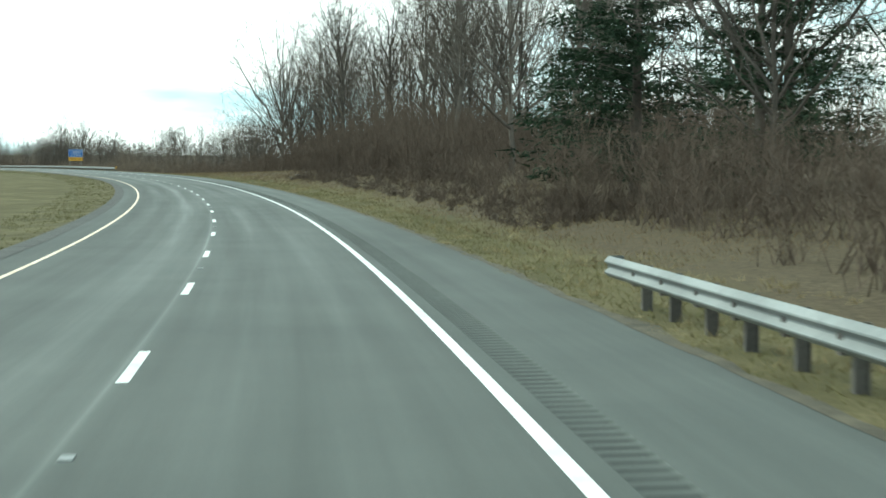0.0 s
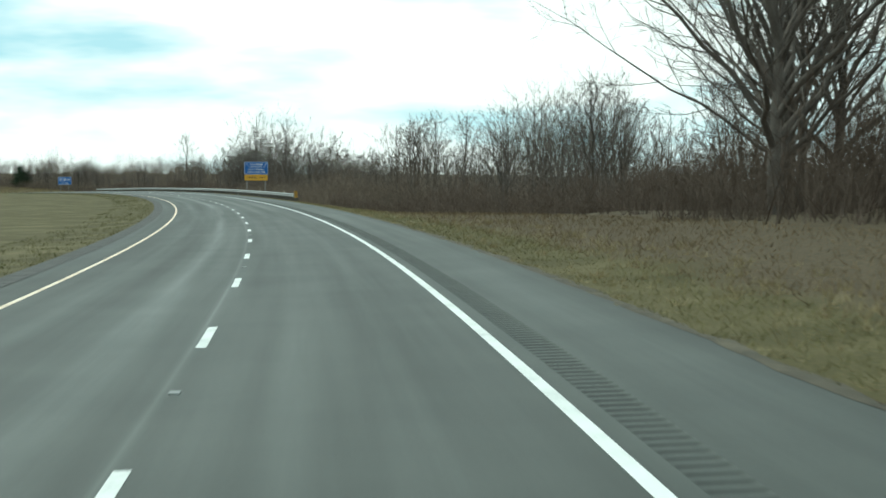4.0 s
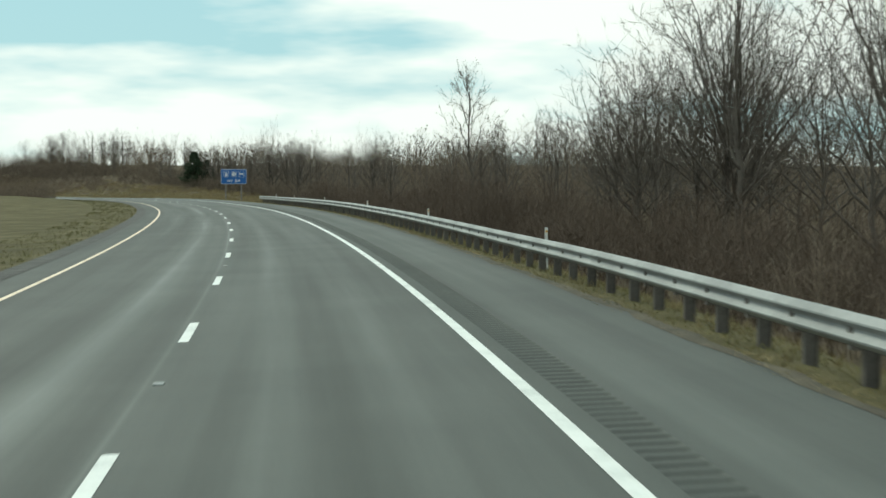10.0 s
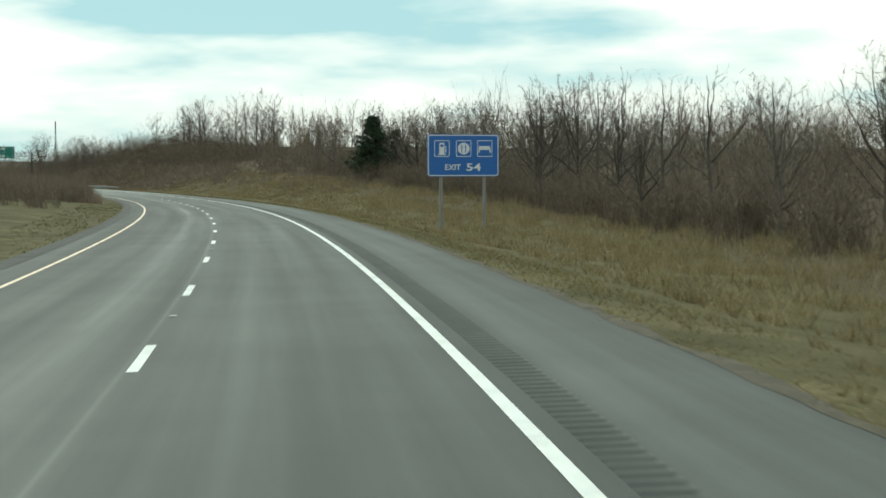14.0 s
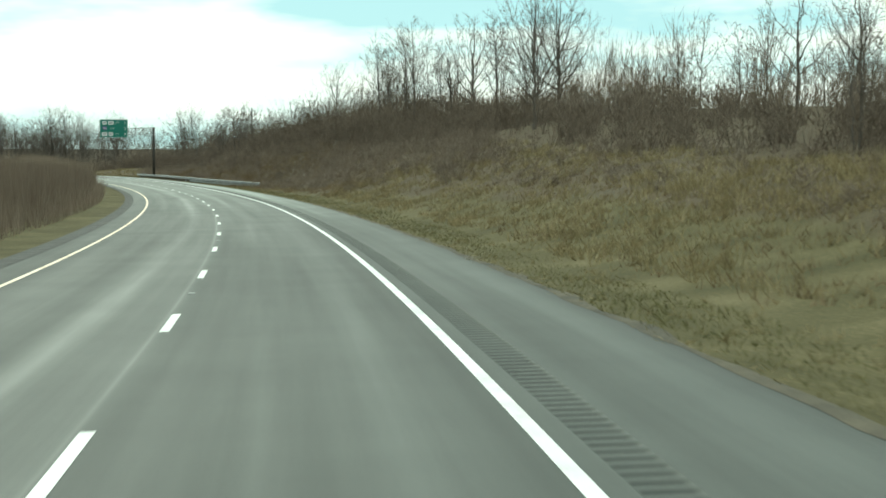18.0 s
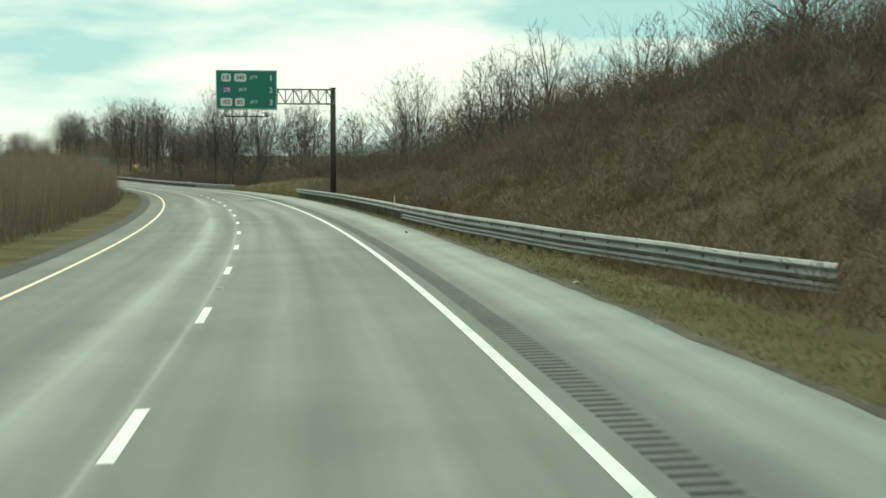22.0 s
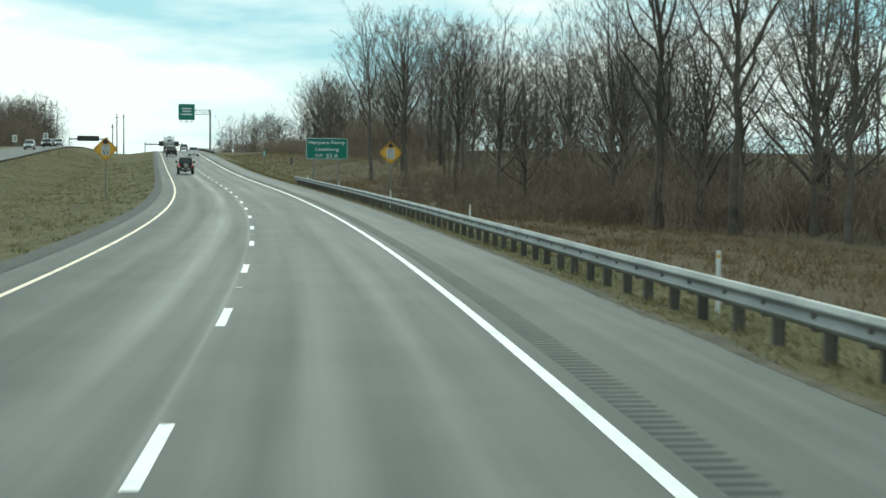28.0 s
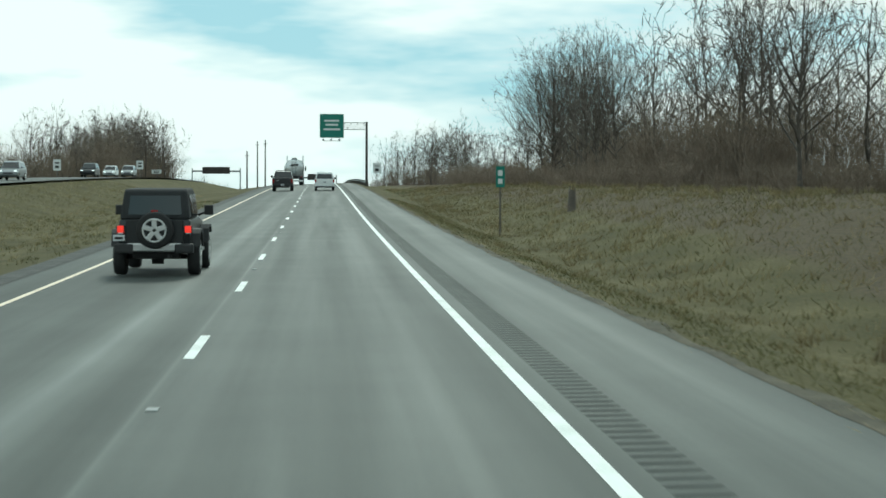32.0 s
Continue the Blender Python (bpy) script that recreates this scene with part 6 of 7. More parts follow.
def off_roader(m):
    """Boxy open-topped off-roader with a soft top and a spare wheel; its tail at y = 0."""
    top = thing("off_road_car", m, "black boxy off-road car with soft top and spare wheel", "car", "vehicles on the road")
    part("body", hull([(0.05, 0.60), (0.02, 0.95), (0.06, 1.20), (2.55, 1.22), (2.75, 1.18), (4.0, 1.10), (4.02, 0.66), (3.4, 0.60), (0.6, 0.58)], lambda y, z: 0.72 if y > 2.9 else 0.745, 0.05), M_DARKPAINT, top, "glossy black body")
    part("soft_top", hull([(0.10, 1.20), (0.14, 1.40), (0.30, 1.80), (0.42, 1.845), (2.0, 1.85), (2.15, 1.80), (2.55, 1.22)], lambda y, z: 0.735 - (z - 1.2) * 0.13, 0.06, 3), M_CANVAS, top, "black canvas soft top")
    part("rear_window", hull([(0.105, 1.30), (0.245, 1.70), (0.255, 1.70), (0.115, 1.30)], lambda y, z: 0.56 - (z - 1.3) * 0.1, 0.003), M_GLASS, top, "dark plastic rear window")
    for sx in (-1, 1):
        part("side_window", prism([(sx * (0.752 - (z - 1.2) * 0.13), z) for z in (1.27, 1.72)] + [(sx * (0.742 - (z - 1.2) * 0.13), z) for z in (1.72, 1.27)], 0.55, 1.30), M_GLASS, top)
        part("door_window", prism([(sx * (0.752 - (z - 1.2) * 0.13), z) for z in (1.27, 1.72)] + [(sx * (0.742 - (z - 1.2) * 0.13), z) for z in (1.72, 1.27)], 1.40, 2.12), M_GLASS, top)
        part("rear_flare", hull([(0.20, 0.62), (0.30, 0.90), (0.45, 0.99), (1.05, 0.99), (1.22, 0.88), (1.32, 0.60), (1.24, 0.60), (1.12, 0.84), (0.98, 0.92), (0.5, 0.92), (0.36, 0.84), (0.28, 0.62)], lambda y, z: 0.10, 0.015), M_PLASTIC, top).matrix_basis = pose(sx * 0.83, 0, 0)
        part("front_flare", hull([(2.9, 0.62), (3.0, 0.92), (3.15, 1.02), (3.85, 1.00), (4.0, 0.86), (3.94, 0.80), (3.8, 0.94), (3.2, 0.94), (3.08, 0.86), (2.98, 0.62)], lambda y, z: 0.10, 0.015), M_PLASTIC, top).matrix_basis = pose(sx * 0.83, 0, 0)
        part("side_step", rod((sx * 0.80, 1.35, 0.48), (sx * 0.80, 2.85, 0.48), 0.04, 0.04, 10), M_CHROME, top)
        lampo = part("tail_lamp", box(sx * 0.70 - 0.085, sx * 0.70 + 0.085, -0.05, 0.06, 0.90, 1.08, 0.02), M_PLASTIC, top, "square tail lamp")
        part("lens", box(sx * 0.70 - 0.065, sx * 0.70 + 0.065, -0.062, -0.045, 0.93, 1.07, 0.008), M_REDLIT, lampo, "lit red lens")
        part("reflector", box(sx * 0.70 - 0.05, sx * 0.70 + 0.05, -0.058, -0.048, 0.905, 0.925), M_SIGNWHITE, lampo)
        mir = part("mirror", box(sx * 0.98 - 0.10, sx * 0.98 + 0.10, 2.22, 2.32, 1.25, 1.47, 0.025), M_PLASTIC, top, "black door mirror")
        part("mirror_arm", rod((sx * 0.74, 2.30, 1.24), (sx * 0.92, 2.28, 1.32), 0.025, 0.025, 8), M_PLASTIC, mir)
        wheel(top, sx * 0.78, 0.72, 0.39, 0.26, sx)
        wheel(top, sx * 0.78, 3.42, 0.39, 0.26, sx)
        part("bumper_end", box(sx * 0.62 - 0.2, sx * 0.62 + 0.2, -0.16, 0.06, 0.50, 0.70, 0.04), M_PLASTIC, top)
    part("tailgate", box(-0.60, 0.60, -0.005, 0.05, 0.68, 1.20, 0.015), M_DARKPAINT, top, "side-hinged black tailgate")
    part("rear_bumper", box(-0.56, 0.56, -0.15, 0.03, 0.53, 0.71, 0.03), M_CHROME, top, "pale grey steel bumper")
    spare = wheel(top, 0.0, -0.14, 0.39, 0.25, -1, name="spare_wheel")
    spare.matrix_basis = pose(0.02, -0.15, 0.98) @ Matrix.Rotation(radians(90), 4, "Z")
    part("stop_lamp", box(-0.07, 0.07, -0.03, 0.0, 1.36, 1.40, 0.006), M_RED, top, "high red stop lamp")
    bar_plate(top, -0.72, -0.16, 0.82, 0.24, 0.13)
    part("exhaust", rod((0.3, -0.05, 0.42), (0.3, 0.5, 0.42), 0.035, 0.035, 10), M_PLASTIC, top)
    part("axle", rod((-0.68, 0.72, 0.39), (0.68, 0.72, 0.39), 0.05, 0.05, 8), M_PLASTIC, top)
    part("underbody", box(-0.5, 0.5, 0.3, 3.6, 0.36, 0.62, 0.06), M_PLASTIC, top)
    part("differential", rod((-0.12, 0.72, 0.36), (0.12, 0.72, 0.36), 0.13, 0.13, 12), M_PLASTIC, top)
    return top


def pickup(m):
    top = thing("pickup_truck", m, "dark pickup truck with pale lower sides and a tailgate", "truck", "vehicles on the road")
    part("body", hull([(0.0, 0.62), (0.0, 1.18), (0.05, 1.22), (2.1, 1.22), (2.15, 1.20), (4.0, 1.18), (5.4, 1.08), (5.5, 0.62), (4.6, 0.52), (0.4, 0.52)], lambda y, z: 0.95, 0.05), M_DARKPAINT, top, "dark paint")
    part("cab", hull([(2.0, 1.18), (2.15, 1.50), (2.35, 1.84), (2.55, 1.88), (3.6, 1.88), (3.8, 1.82), (4.4, 1.18)], lambda y, z: 0.92 - (z - 1.18) * 0.24, 0.05), M_DARKPAINT, top)
    part("rear_window", hull([(2.02, 1.28), (2.22, 1.74), (2.26, 1.74), (2.06, 1.28)], lambda y, z: 0.80 - (z - 1.2) * 0.24, 0.004), M_GLASS, top).matrix_basis = pose(0, -0.02, 0)
    part("roof_rack", join(rod((-0.66, 2.4, 1.93), (0.66, 2.4, 1.93), 0.03, 0.03, 8), rod((-0.66, 3.4, 1.93), (0.66, 3.4, 1.93), 0.03, 0.03, 8)), M_PLASTIC, top)
    for sx in (-1, 1):
        part("fender", hull([(0.03, 0.62), (0.03, 1.14), (1.7, 1.14), (1.7, 0.62), (1.5, 0.62), (1.35, 0.86), (0.75, 0.86), (0.6, 0.62)], lambda y, z: 0.03, 0.012), M_WHITEPAINT, top, "pale fender").matrix_basis = pose(sx * 0.965, 0, 0)
        part("tail_lamp", box(sx * 0.86 - 0.085, sx * 0.86 + 0.085, -0.03, 0.05, 0.80, 1.12, 0.02), M_RED, top, "red tail lamp")
        part("side_window", prism([(sx * (0.925 - (z - 1.18) * 0.24), z) for z in (1.28, 1.74)] + [(sx * (0.915 - (z - 1.18) * 0.24), z) for z in (1.74, 1.28)], 2.45, 3.7), M_GLASS, top)
        part("mirror", box(sx * 1.10 - 0.12, sx * 1.10 + 0.12, 3.75, 3.85, 1.24, 1.46, 0.03), M_PLASTIC, top)
        wheel(top, sx * 0.84, 1.05, 0.40, 0.27, sx, 6)
        wheel(top, sx * 0.84, 4.55, 0.40, 0.27, sx, 6)
    gate = part("tailgate", box(-0.74, 0.74, -0.03, 0.02, 0.70, 1.19, 0.02), M_DARKPAINT, top, "dark tailgate")
    part("gate_handle", box(-0.12, 0.12, -0.045, -0.025, 1.0, 1.06, 0.006), M_PLASTIC, gate)
    part("gate_badge", box(-0.60, -0.36, -0.04, -0.028, 1.0, 1.05, 0.004), M_CHROME, gate)
    part("bed_cap", box(-0.90, 0.90, 0.05, 2.0, 1.20, 1.26, 0.02), M_PLASTIC, top, "black bed cover")
    part("rear_bumper", box(-0.92, 0.92, -0.16, 0.04, 0.50, 0.68, 0.04), M_PLASTIC, top)
    bar_plate(top, 0.0, -0.165, 0.60)
    part("underbody", box(-0.6, 0.6, 0.3, 5.0, 0.34, 0.56, 0.05), M_PLASTIC, top)
    part("hitch", box(-0.10, 0.10, -0.30, 0.1, 0.36, 0.48, 0.02), M_PLASTIC, top)
    return top


def wagon(m, paint, label, rear=True, group="vehicles on the road"):
    """A tall estate car; its tail at y = 0."""
    top = thing("car", m, label, "car", group)
    part("body", hull([(0.02, 0.42), (-0.02, 0.66), (0.04, 1.08), (3.2, 1.05), (4.5, 0.92), (4.72, 0.70), (4.7, 0.40), (4.2, 0.30), (0.4, 0.30)], lambda y, z: 0.93 if z > 0.5 else 0.88, 0.07, 3), paint, top)
    part("cabin", hull([(0.06, 1.04), (0.24, 1.60), (0.42, 1.74), (2.4, 1.78), (2.75, 1.70), (3.55, 1.04)], lambda y, z: 0.90 - (z - 1.04) * 0.30, 0.06, 3), paint, top)
    part("rear_window", hull([(0.075, 1.12), (0.225, 1.56), (0.265, 1.56), (0.115, 1.12)], lambda y, z: 0.76 - (z - 1.1) * 0.26, 0.004), M_GLASS, top, "dark rear window").matrix_basis = pose(0, -0.012, 0)
    part("windscreen", hull([(2.84, 1.62), (3.46, 1.10), (3.50, 1.10), (2.88, 1.62)], lambda y, z: 0.80 - (z - 1.1) * 0.26, 0.004), M_GLASS, top, "dark windscreen").matrix_basis = pose(0, 0.015, 0.015)
    for sx in (-1, 1):
        part("side_window", prism([(sx * (0.905 - (z - 1.04) * 0.30), z) for z in (1.12, 1.58)] + [(sx * (0.895 - (z - 1.04) * 0.30), z) for z in (1.58, 1.12)], 0.5, 2.75), M_GLASS, top)
        part("tail_lamp", box(sx * 0.83 - 0.075, sx * 0.83 + 0.075, -0.03, 0.08, 0.78, 1.06, 0.02), M_RED, top, "red tail lamp")
        part("head_lamp", box(sx * 0.68 - 0.16, sx * 0.68 + 0.16, 4.50, 4.66, 0.68, 0.82, 0.03), M_HEAD if not rear else M_SIGNWHITE, top, "head lamp")
        part("mirror", box(sx * 1.0 - 0.09, sx * 1.0 + 0.09, 2.9, 3.0, 1.06, 1.2, 0.03), M_PLASTIC, top)
        wheel(top, sx * 0.80, 0.85, 0.35, 0.23, sx)
        wheel(top, sx * 0.80, 3.75, 0.35, 0.23, sx)
    part("rear_bumper", box(-0.90, 0.90, -0.09, 0.08, 0.36, 0.60, 0.05), paint, top)
    part("bumper_trim", box(-0.86, 0.86, -0.10, 0.0, 0.30, 0.42, 0.03), M_PLASTIC, top)
    part("front_grille", box(-0.45, 0.45, 4.62, 4.74, 0.48, 0.66, 0.02), M_PLASTIC, top)
    bar_plate(top, 0.0, -0.05, 0.80)
    return top


def tanker(m):
    top = thing("tank_truck", m, "polished tank truck with a rounded tank and rear ladder", "truck", "vehicles on the road")
    prof = [(0.0, 0.4), (0.06, 0.85), (0.2, 1.08), (0.45, 1.18), (4.2, 1.18), (8.0, 1.18), (8.3, 1.08), (8.45, 0.4)]
    bm = lathe(prof, 36)
    bm.transform(Matrix.Translation((0, 0, 2.25)) @ Matrix.Rotation(radians(90), 4, "Z") @ Matrix.Diagonal((1, 1, 0.92, 1)))
    tank = part("tank", bm, M_TANK, top, "polished metal tank")
    for y in (0.5, 2.4, 4.3, 6.2, 7.9):
        b = lathe([(-0.05, 1.18), (-0.05, 1.21), (0.05, 1.21), (0.05, 1.18)], 36)
        b.transform(Matrix.Translation((0, y, 2.25)) @ Matrix.Rotation(radians(90), 4, "Z") @ Matrix.Diagonal((1, 1, 0.92, 1)))
        part("band", b, M_STEEL, tank)
    part("mark", flat([(-0.55, 2.42), (-0.3, 2.75), (0.6, 2.75), (0.5, 2.5), (-0.1, 2.5), (-0.2, 2.42)], -0.03, 0.02), M_PLASTIC, tank, "dark painted mark")
    rails = [rod((x, -0.10, 0.9), (x, -0.04, 3.25), 0.03, 0.03, 8) for x in (-0.24, 0.24)]
    part("ladder", join(*rails, *[rod((-0.24, -0.08, 1.0 + i * 0.28), (0.24, -0.08, 1.0 + i * 0.28), 0.02, 0.02, 6) for i in range(8)]), M_STEEL, top, "steel rear ladder")
    part("top_walk", box(-0.32, 0.32, 0.3, 8.0, 3.32, 3.40, 0.02), M_STEEL, top)
    for y in (1.2, 4.2, 7.0):
        part("hatch", rod((0, y, 3.34), (0, y, 3.55), 0.3, 0.28, 16), M_STEEL, top)
    part("frame", box(-0.45, 0.45, 0.0, 8.6, 0.85, 1.15, 0.03), M_PLASTIC, top)
    part("rear_beam", box(-1.15, 1.15, -0.10, 0.08, 0.50, 0.72, 0.02), M_SIGNWHITE, top, "pale rear underrun beam")
    part("lamp_bar", box(-1.15, 1.15, -0.06, 0.06, 1.0, 1.2, 0.02), M_PLASTIC, top)
    for sx in (-1, 1):
        part("tail_lamp", box(sx * 0.95 - 0.12, sx * 0.95 + 0.12, -0.09, -0.05, 1.04, 1.16, 0.01), M_RED, top)
        part("mud_flap", box(sx * 0.88 - 0.3, sx * 0.88 + 0.3, 0.12, 0.14, 0.28, 0.95), M_PLASTIC, top)
        part("fender", box(sx * 0.92 - 0.3, sx * 0.92 + 0.3, 0.2, 2.9, 1.06, 1.12, 0.02), M_STEEL, top)
        for y in (0.9, 2.15, 9.4, 12.2):
            wheel(top, sx * 0.90, y, 0.5, 0.5, sx, 8)
    part("cab", hull([(9.2, 0.8), (9.2, 3.05), (9.5, 3.3), (10.9, 3.25), (11.6, 2.1), (12.8, 1.95), (12.95, 0.8)], lambda y, z: 1.12, 0.08), M_WHITEPAINT, top, "white tractor cab")
    for sx in (-1, 1):
        part("exhaust_stack", rod((sx * 1.05, 9.05, 1.0), (sx * 1.05, 9.05, 3.9), 0.08, 0.08, 12), M_CHROME, top)
        part("mirror", box(sx * 1.36 - 0.1, sx * 1.36 + 0.1, 11.0, 11.1, 1.9, 2.5, 0.03), M_PLASTIC, top)
    return top


def on_lane(s, n, turn=0.0):
    return Matrix.Translation(Vector([float(q) for q in on_road(s, n, 0.004)])) @ Matrix.Rotation(float(heading(s)) + radians(turn), 4, "Z") @ Matrix.Rotation(math.atan(float(np.interp(s, AXIS, _grade))), 4, "X")


def on_far_road(s, n):
    z = float(np.interp(s, [1000, 1080, 1200, 1260], [.45, .65, .8, .85])) + 0.005
    return seat(s, n, z, 180)


off_roader(on_lane(1247.9, -1.97))
pickup(on_lane(1368.0, -2.03))
wagon(on_lane(1366.6, 1.90), M_WHITEPAINT, "white sport utility vehicle seen from behind")
tanker(on_lane(1424.0, -1.85))
wagon(on_far_road(1372, -27.2), M_SILVER, "silver car on the opposite carriageway", False)
wagon(on_far_road(1424, -27.2), M_DARKPAINT, "dark car on the opposite carriageway", False)
wagon(on_far_road(1464, -27.0), M_SILVER, "silver car on the opposite carriageway", False)
wagon(on_far_road(1470, -30.4), M_WHITEPAINT, "white car on the opposite carriageway", False)
wagon(on_lane(1452, 1.8), M_SILVER, "silver car far ahead on the carriageway")

# ---- small things ----
def overhead_sign(s, n0, n1, z0, z1, legs, label, lift=0.0):
    base = lift
    top = thing("overhead_sign", seat(s, (n0 + n1) / 2, base), label, "sign", "overhead signs")
    w = n1 - n0
    part("board", box(-w / 2, w / 2, -0.35, 0.35, z0, z1, 0.05), M_GANTRY, top, "dark board")
    for i in range(6):
        x = -w / 2 + w * (i + 0.5) / 6
        part("rib", box(x - 0.05, x + 0.05, -0.42, -0.35, z0 + 0.1, z1 - 0.1), M_PLASTIC, top)
    for x in legs:
        part("leg", rod((x, 0.3, -1.5), (x, 0.3, z1 - 0.3), 0.22, 0.18, 12), M_STEEL, top)
    part("beam", box(min(legs), max(legs), 0.2, 0.6, z0 + 0.5, z0 + 1.0), M_STEEL, top)
    return top


overhead_sign(1742, -2.6, 5.4, 5.6, 7.6, (-9.5, 5.2), "wide dark overhead message board over the road")
overhead_sign(1700, -33.0, -25.0, 6.2, 8.2, (-7.0, 7.0), "wide dark overhead message board over the opposite road")


def small_sign(s, n, z, w, h, label):
    b = rest(s, n)
    top = thing("road_sign", seat(s, n, b), label, "sign", "roadside signs")
    part("post", box(-0.05, 0.05, 0.0, 0.08, -0.3, z - b + h / 2), M_SIGNPOST, top)
    part("panel", plate(w, h, 0.05, -0.02, 0.0, z=z - b), M_SIGNWHITE, top, "pale sign panel")
    part("lettering_bar", box(-w * 0.3, w * 0.3, -0.026, -0.02, z - b + h * 0.12, z - b + h * 0.26), M_BLACK, top)
    part("lettering_bar", box(-w * 0.25, w * 0.25, -0.026, -0.02, z - b - h * 0.28, z - b - h * 0.05), M_BLACK, top)


small_sign(1455, -36.5, 2.6, 1.1, 1.6, "white sign beside the opposite carriageway")
small_sign(1560, -36.0, 4.2, 1.4, 1.8, "white sign beside the opposite carriageway")
small_sign(1590, -35.5, 3.4, 2.2, 0.9, "low white sign beside the opposite carriageway")


def mast(x, y, h, label, lattice=True):
    top = thing("radio_mast", Matrix.Translation((x, y, -9)), label, "mast")
    if not lattice:
        part("pole", rod((0, 0, 0), (0, 0, h), 0.35, 0.18, 10), M_GANTRY, top)
        part("cross_arm", box(-1.2, 1.2, -0.1, 0.1, h - 1.4, h - 1.2), M_GANTRY, top)
        return
    for k in range(3):
        a = radians(120 * k)
        part("leg", rod((1.1 * math.cos(a), 1.1 * math.sin(a), 0), (0.5 * math.cos(a), 0.5 * math.sin(a), h), 0.24, 0.18, 6), M_GANTRY, top)
    for i in range(18):
        z = h * i / 18
        r0, r1 = 1.1 - 0.6 * i / 18, 1.1 - 0.6 * (i + 1) / 18
        for k in range(3):
            a, b = radians(120 * k), radians(120 * (k + 1))
            part("brace", rod((r0 * math.cos(a), r0 * math.sin(a), z), (r1 * math.cos(b), r1 * math.sin(b), z + h / 18), 0.11, 0.11, 5), M_GANTRY, top)


mast(-1132.7, 1957.5, 53.0, "thin grey lattice radio mast on the horizon")
for _s, _n, _h in ((1700, -20, 22), (1780, -20, 28), (1770, -17, 28)):
    _q = spot(_s, _n)
    mast(float(_q[0]), float(_q[1]), _h, "tall thin pole far beside the road", False)


def scrap(s, n, size, seed, label):
    """A crumpled piece of white sheet, caught in the growth."""
    rng = np.random.default_rng(seed)
    bm = bmesh.new()
    bmesh.ops.create_icosphere(bm, subdivisions=2, radius=1.0)
    for v in bm.verts:
        v.co *= 0.7 + 0.6 * rng.random()
        v.co.x *= size
        v.co.y *= size * 0.32
        v.co.z *= size * 0.16
    ob = new("litter", to_mesh(bm, "litter", M_SIGNWHITE))
    ob.matrix_world = seat(s, n, rest(s, n) + size * 0.2, seed * 40)
    tagged(ob, label, "litter", "roadside litter")


scrap(159.5, 11.7, 0.36, 1, "crumpled white plastic sheet on the grass")
scrap(156.0, 10.6, 0.12, 2, "small white scrap on the grass")
scrap(166.0, 13.4, 0.16, 3, "small white scrap at the edge of the brush")
scrap(840.3, 14.0, 0.28, 4, "torn white plastic caught on the slope")
scrap(610.0, 8.0, 0.08, 5, "small white scrap on the verge")
scrap(592.0, 13.5, 0.10, 8, "small white scrap at the edge of the brush")
scrap(590.0, 14.2, 0.09, 9, "small white scrap at the edge of the brush")
scrap(868.0, 6.3, 0.12, 6, "white scrap at the shoulder edge")
scrap(890.0, 6.5, 0.07, 7, "small white scrap at the shoulder edge")


def tyre_scrap(s, n, size, seed):
    """A torn strip of tyre tread, lying on the shoulder."""
    rng = np.random.default_rng(seed)
    bm = bmesh.new()
    rows = []
    for i in range(7):
        u = i / 6 - 0.5
        z = 0.03 + 0.05 * math.sin(i * 1.3 + seed) ** 2
        w = size * (0.16 + 0.05 * rng.random())
        rows.append([bm.verts.new((u * size, -w, z)), bm.verts.new((u * size, w, z * 0.8)), bm.verts.new((u * size, w, z * 0.8 + 0.02)), bm.verts.new((u * size, -w, z + 0.02))])
    for a, b in zip(rows, rows[1:]):
        for k in range(4):
            bm.faces.new((a[k], a[(k + 1) % 4], b[(k + 1) % 4], b[k]))
    bm.faces.new(rows[0])
    bm.faces.new(rows[-1][::-1])
    bmesh.ops.recalc_face_normals(bm, faces=bm.faces[:])
    ob = new("tyre_scrap", to_mesh(bm, "tyre_scrap", M_BLACK))
    ob.matrix_world = seat(s, n, float(bank(s) * n) - 0.02, seed * 37)
    tagged(ob, "torn black strip of tyre on the shoulder", "debris", "roadside litter")


tyre_scrap(892.3, 5.39, 0.10, 3)


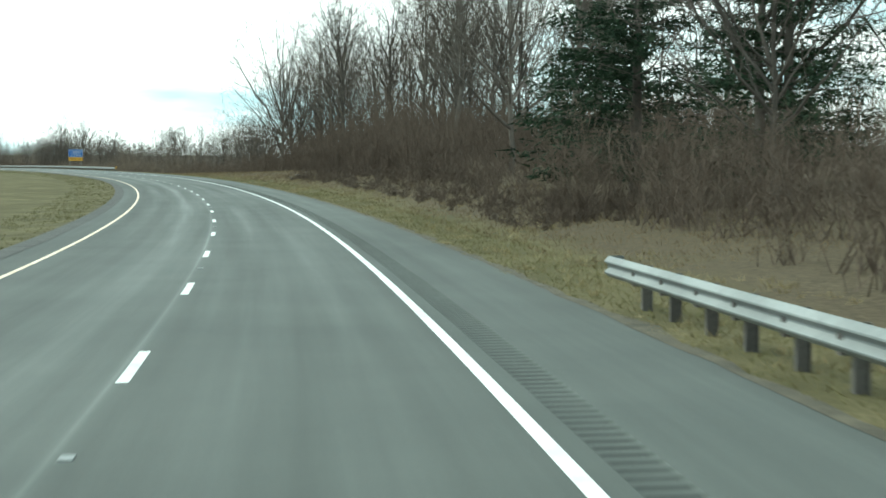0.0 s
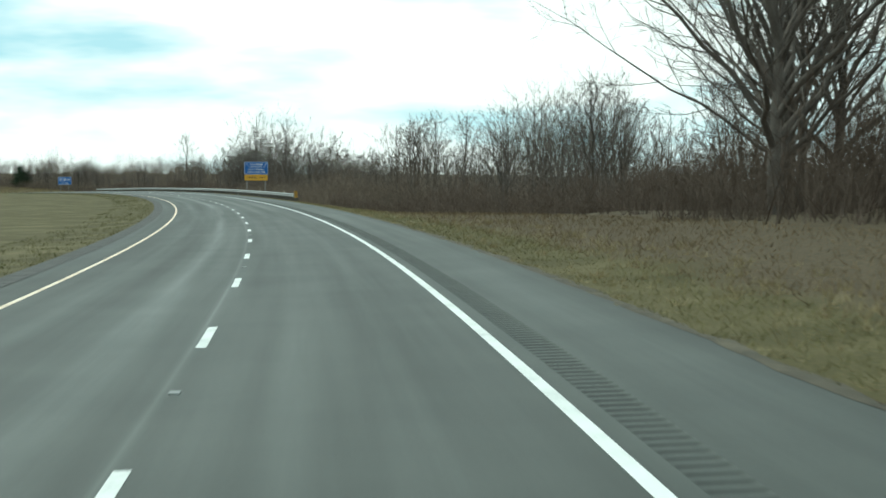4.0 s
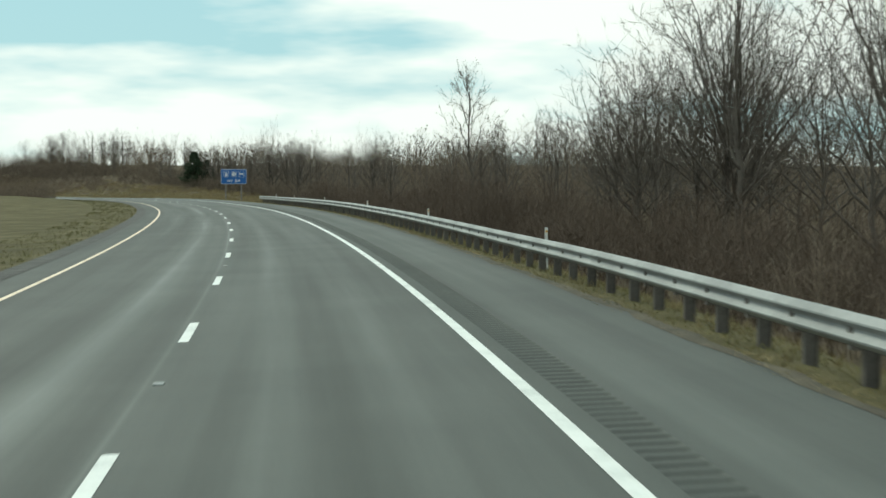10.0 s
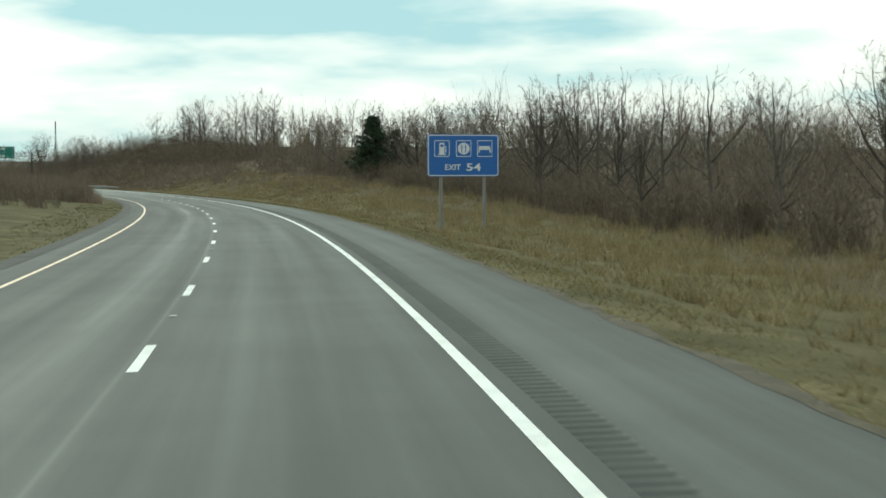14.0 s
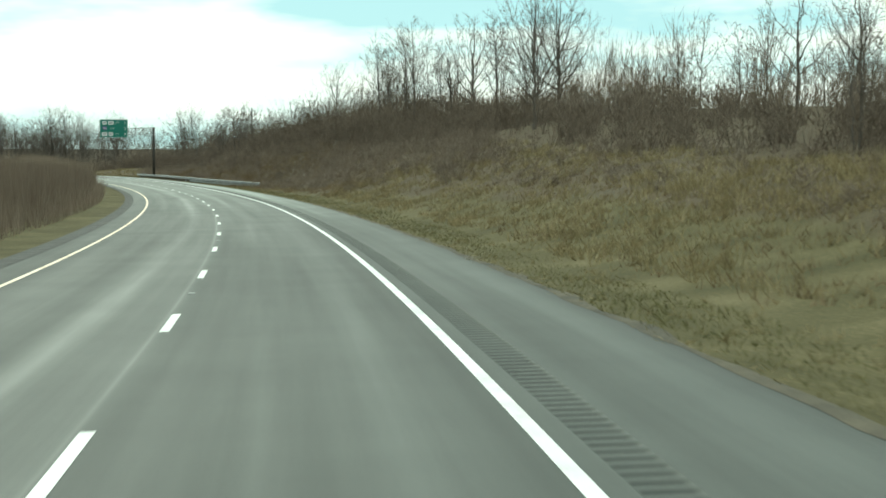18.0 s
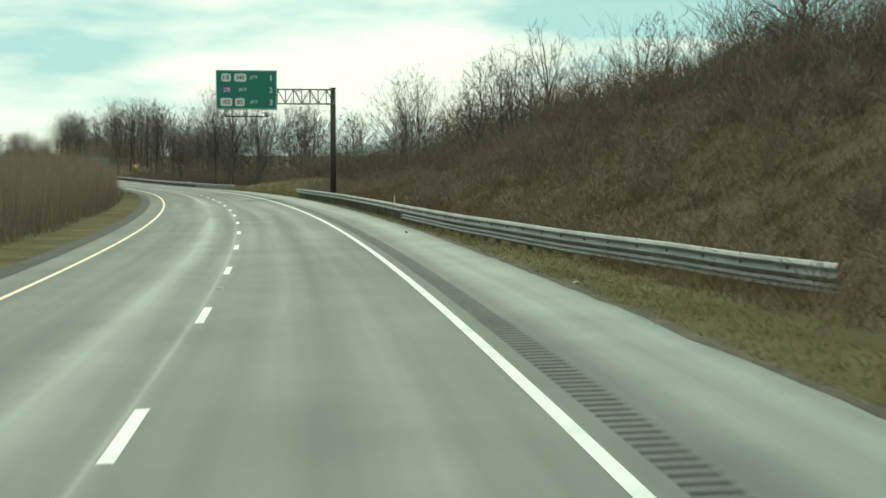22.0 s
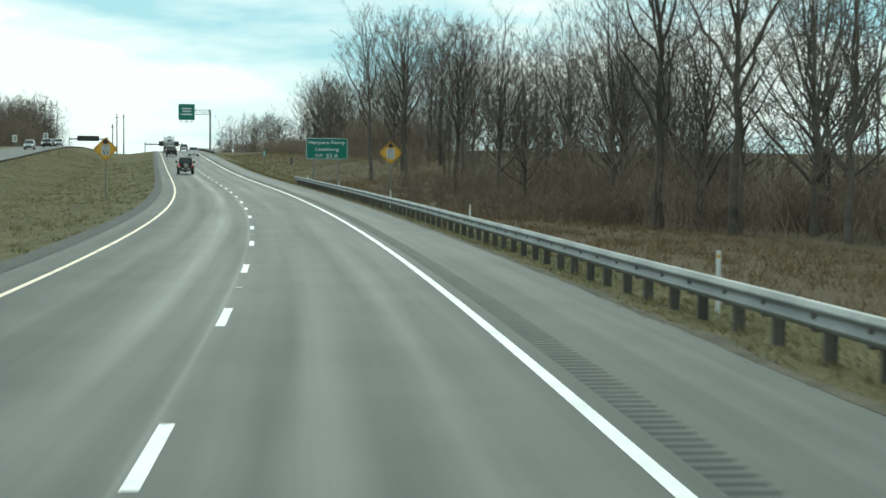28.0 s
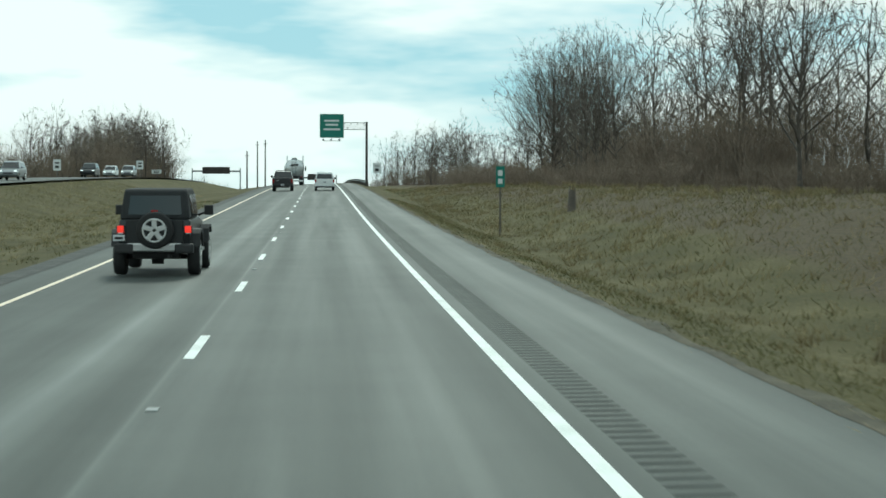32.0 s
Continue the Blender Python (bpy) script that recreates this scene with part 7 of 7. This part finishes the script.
def snag(s, n, h):
    """A snapped trunk with a pale broken top."""
    top = thing("tree_snag", seat(s, n, rest(s, n)), "dark snapped tree trunk with a pale broken top", "tree stump")
    rng = np.random.default_rng(9)
    w = Wood()
    w.add(*tube(bough(rng, [0, 0, -0.3], [0.05, 0, 1], h + 0.3, 0.2, 0.0, 0.05, 5), [0.26, 0.2, 0.19, 0.17, 0.17, 0.12], 8))
    part("trunk", w.mesh("trunk", M_BARK), None, top)
    bm = bmesh.new()
    for k in range(5):
        a = 1.26 * k
        bmesh.ops.create_cone(bm, segments=4, radius1=0.05, radius2=0.004, depth=0.3, cap_ends=True, matrix=Matrix.Translation((0.08 * math.cos(a) + 0.05, 0.08 * math.sin(a), h + 0.08 - 0.03 * k)))
    part("broken_top", bm, M_STRAW, top, "pale splintered wood")


snag(1288.0, 13.0, 1.15)


def dead_branch(s, n, size, seed):
    """A pale, barkless branch with side stubs, caught in the brush."""
    rng = np.random.default_rng(seed)
    w = Wood()
    lean = rng.normal(0, 0.5, 2)
    path = bough(rng, [0, 0, 0.0], [lean[0] + 0.3, lean[1], 0.8], size, 0.03, -0.04, 0.16, 6)
    w.add(*tube(path, [0.034, 0.03, 0.026, 0.022, 0.018, 0.013, 0.008], 6))
    for k in (2, 3, 4):
        tip = path[k] + unit(rng.normal(0, 1, 3) + [0, 0, 0.6]) * size * (0.2 + 0.15 * rng.random())
        w.add(*tube([path[k], (path[k] + tip) / 2 + rng.normal(0, 0.03, 3), tip], [0.018, 0.013, 0.006], 5))
    ob = new("dead_branch", w.mesh("dead_branch", M_PALEWOOD))
    ob.matrix_world = seat(s, n, float(rest(s, n)) + 0.02)
    tagged(ob, "bleached bare branch caught in the brush on the slope", "branch", "bleached branches on the slope")


M_PALEWOOD = bark_stuff("bleached_wood", [(0.28, 0.25, 0.21), (0.40, 0.37, 0.32), (0.52, 0.49, 0.44)])
for _i, (_s, _n, _k) in enumerate(((875.0, 20.0, 1.5), (874.0, 16.0, 1.1), (875.5, 15.7, 0.9), (879.0, 16.8, 0.8), (868.0, 14.2, 0.8), (884.0, 21.5, 1.0), (852.0, 13.0, 0.9), (846.0, 16.5, 1.0), (836.0, 13.0, 0.8))):
    dead_branch(_s, _n, _k, 700 + _i)
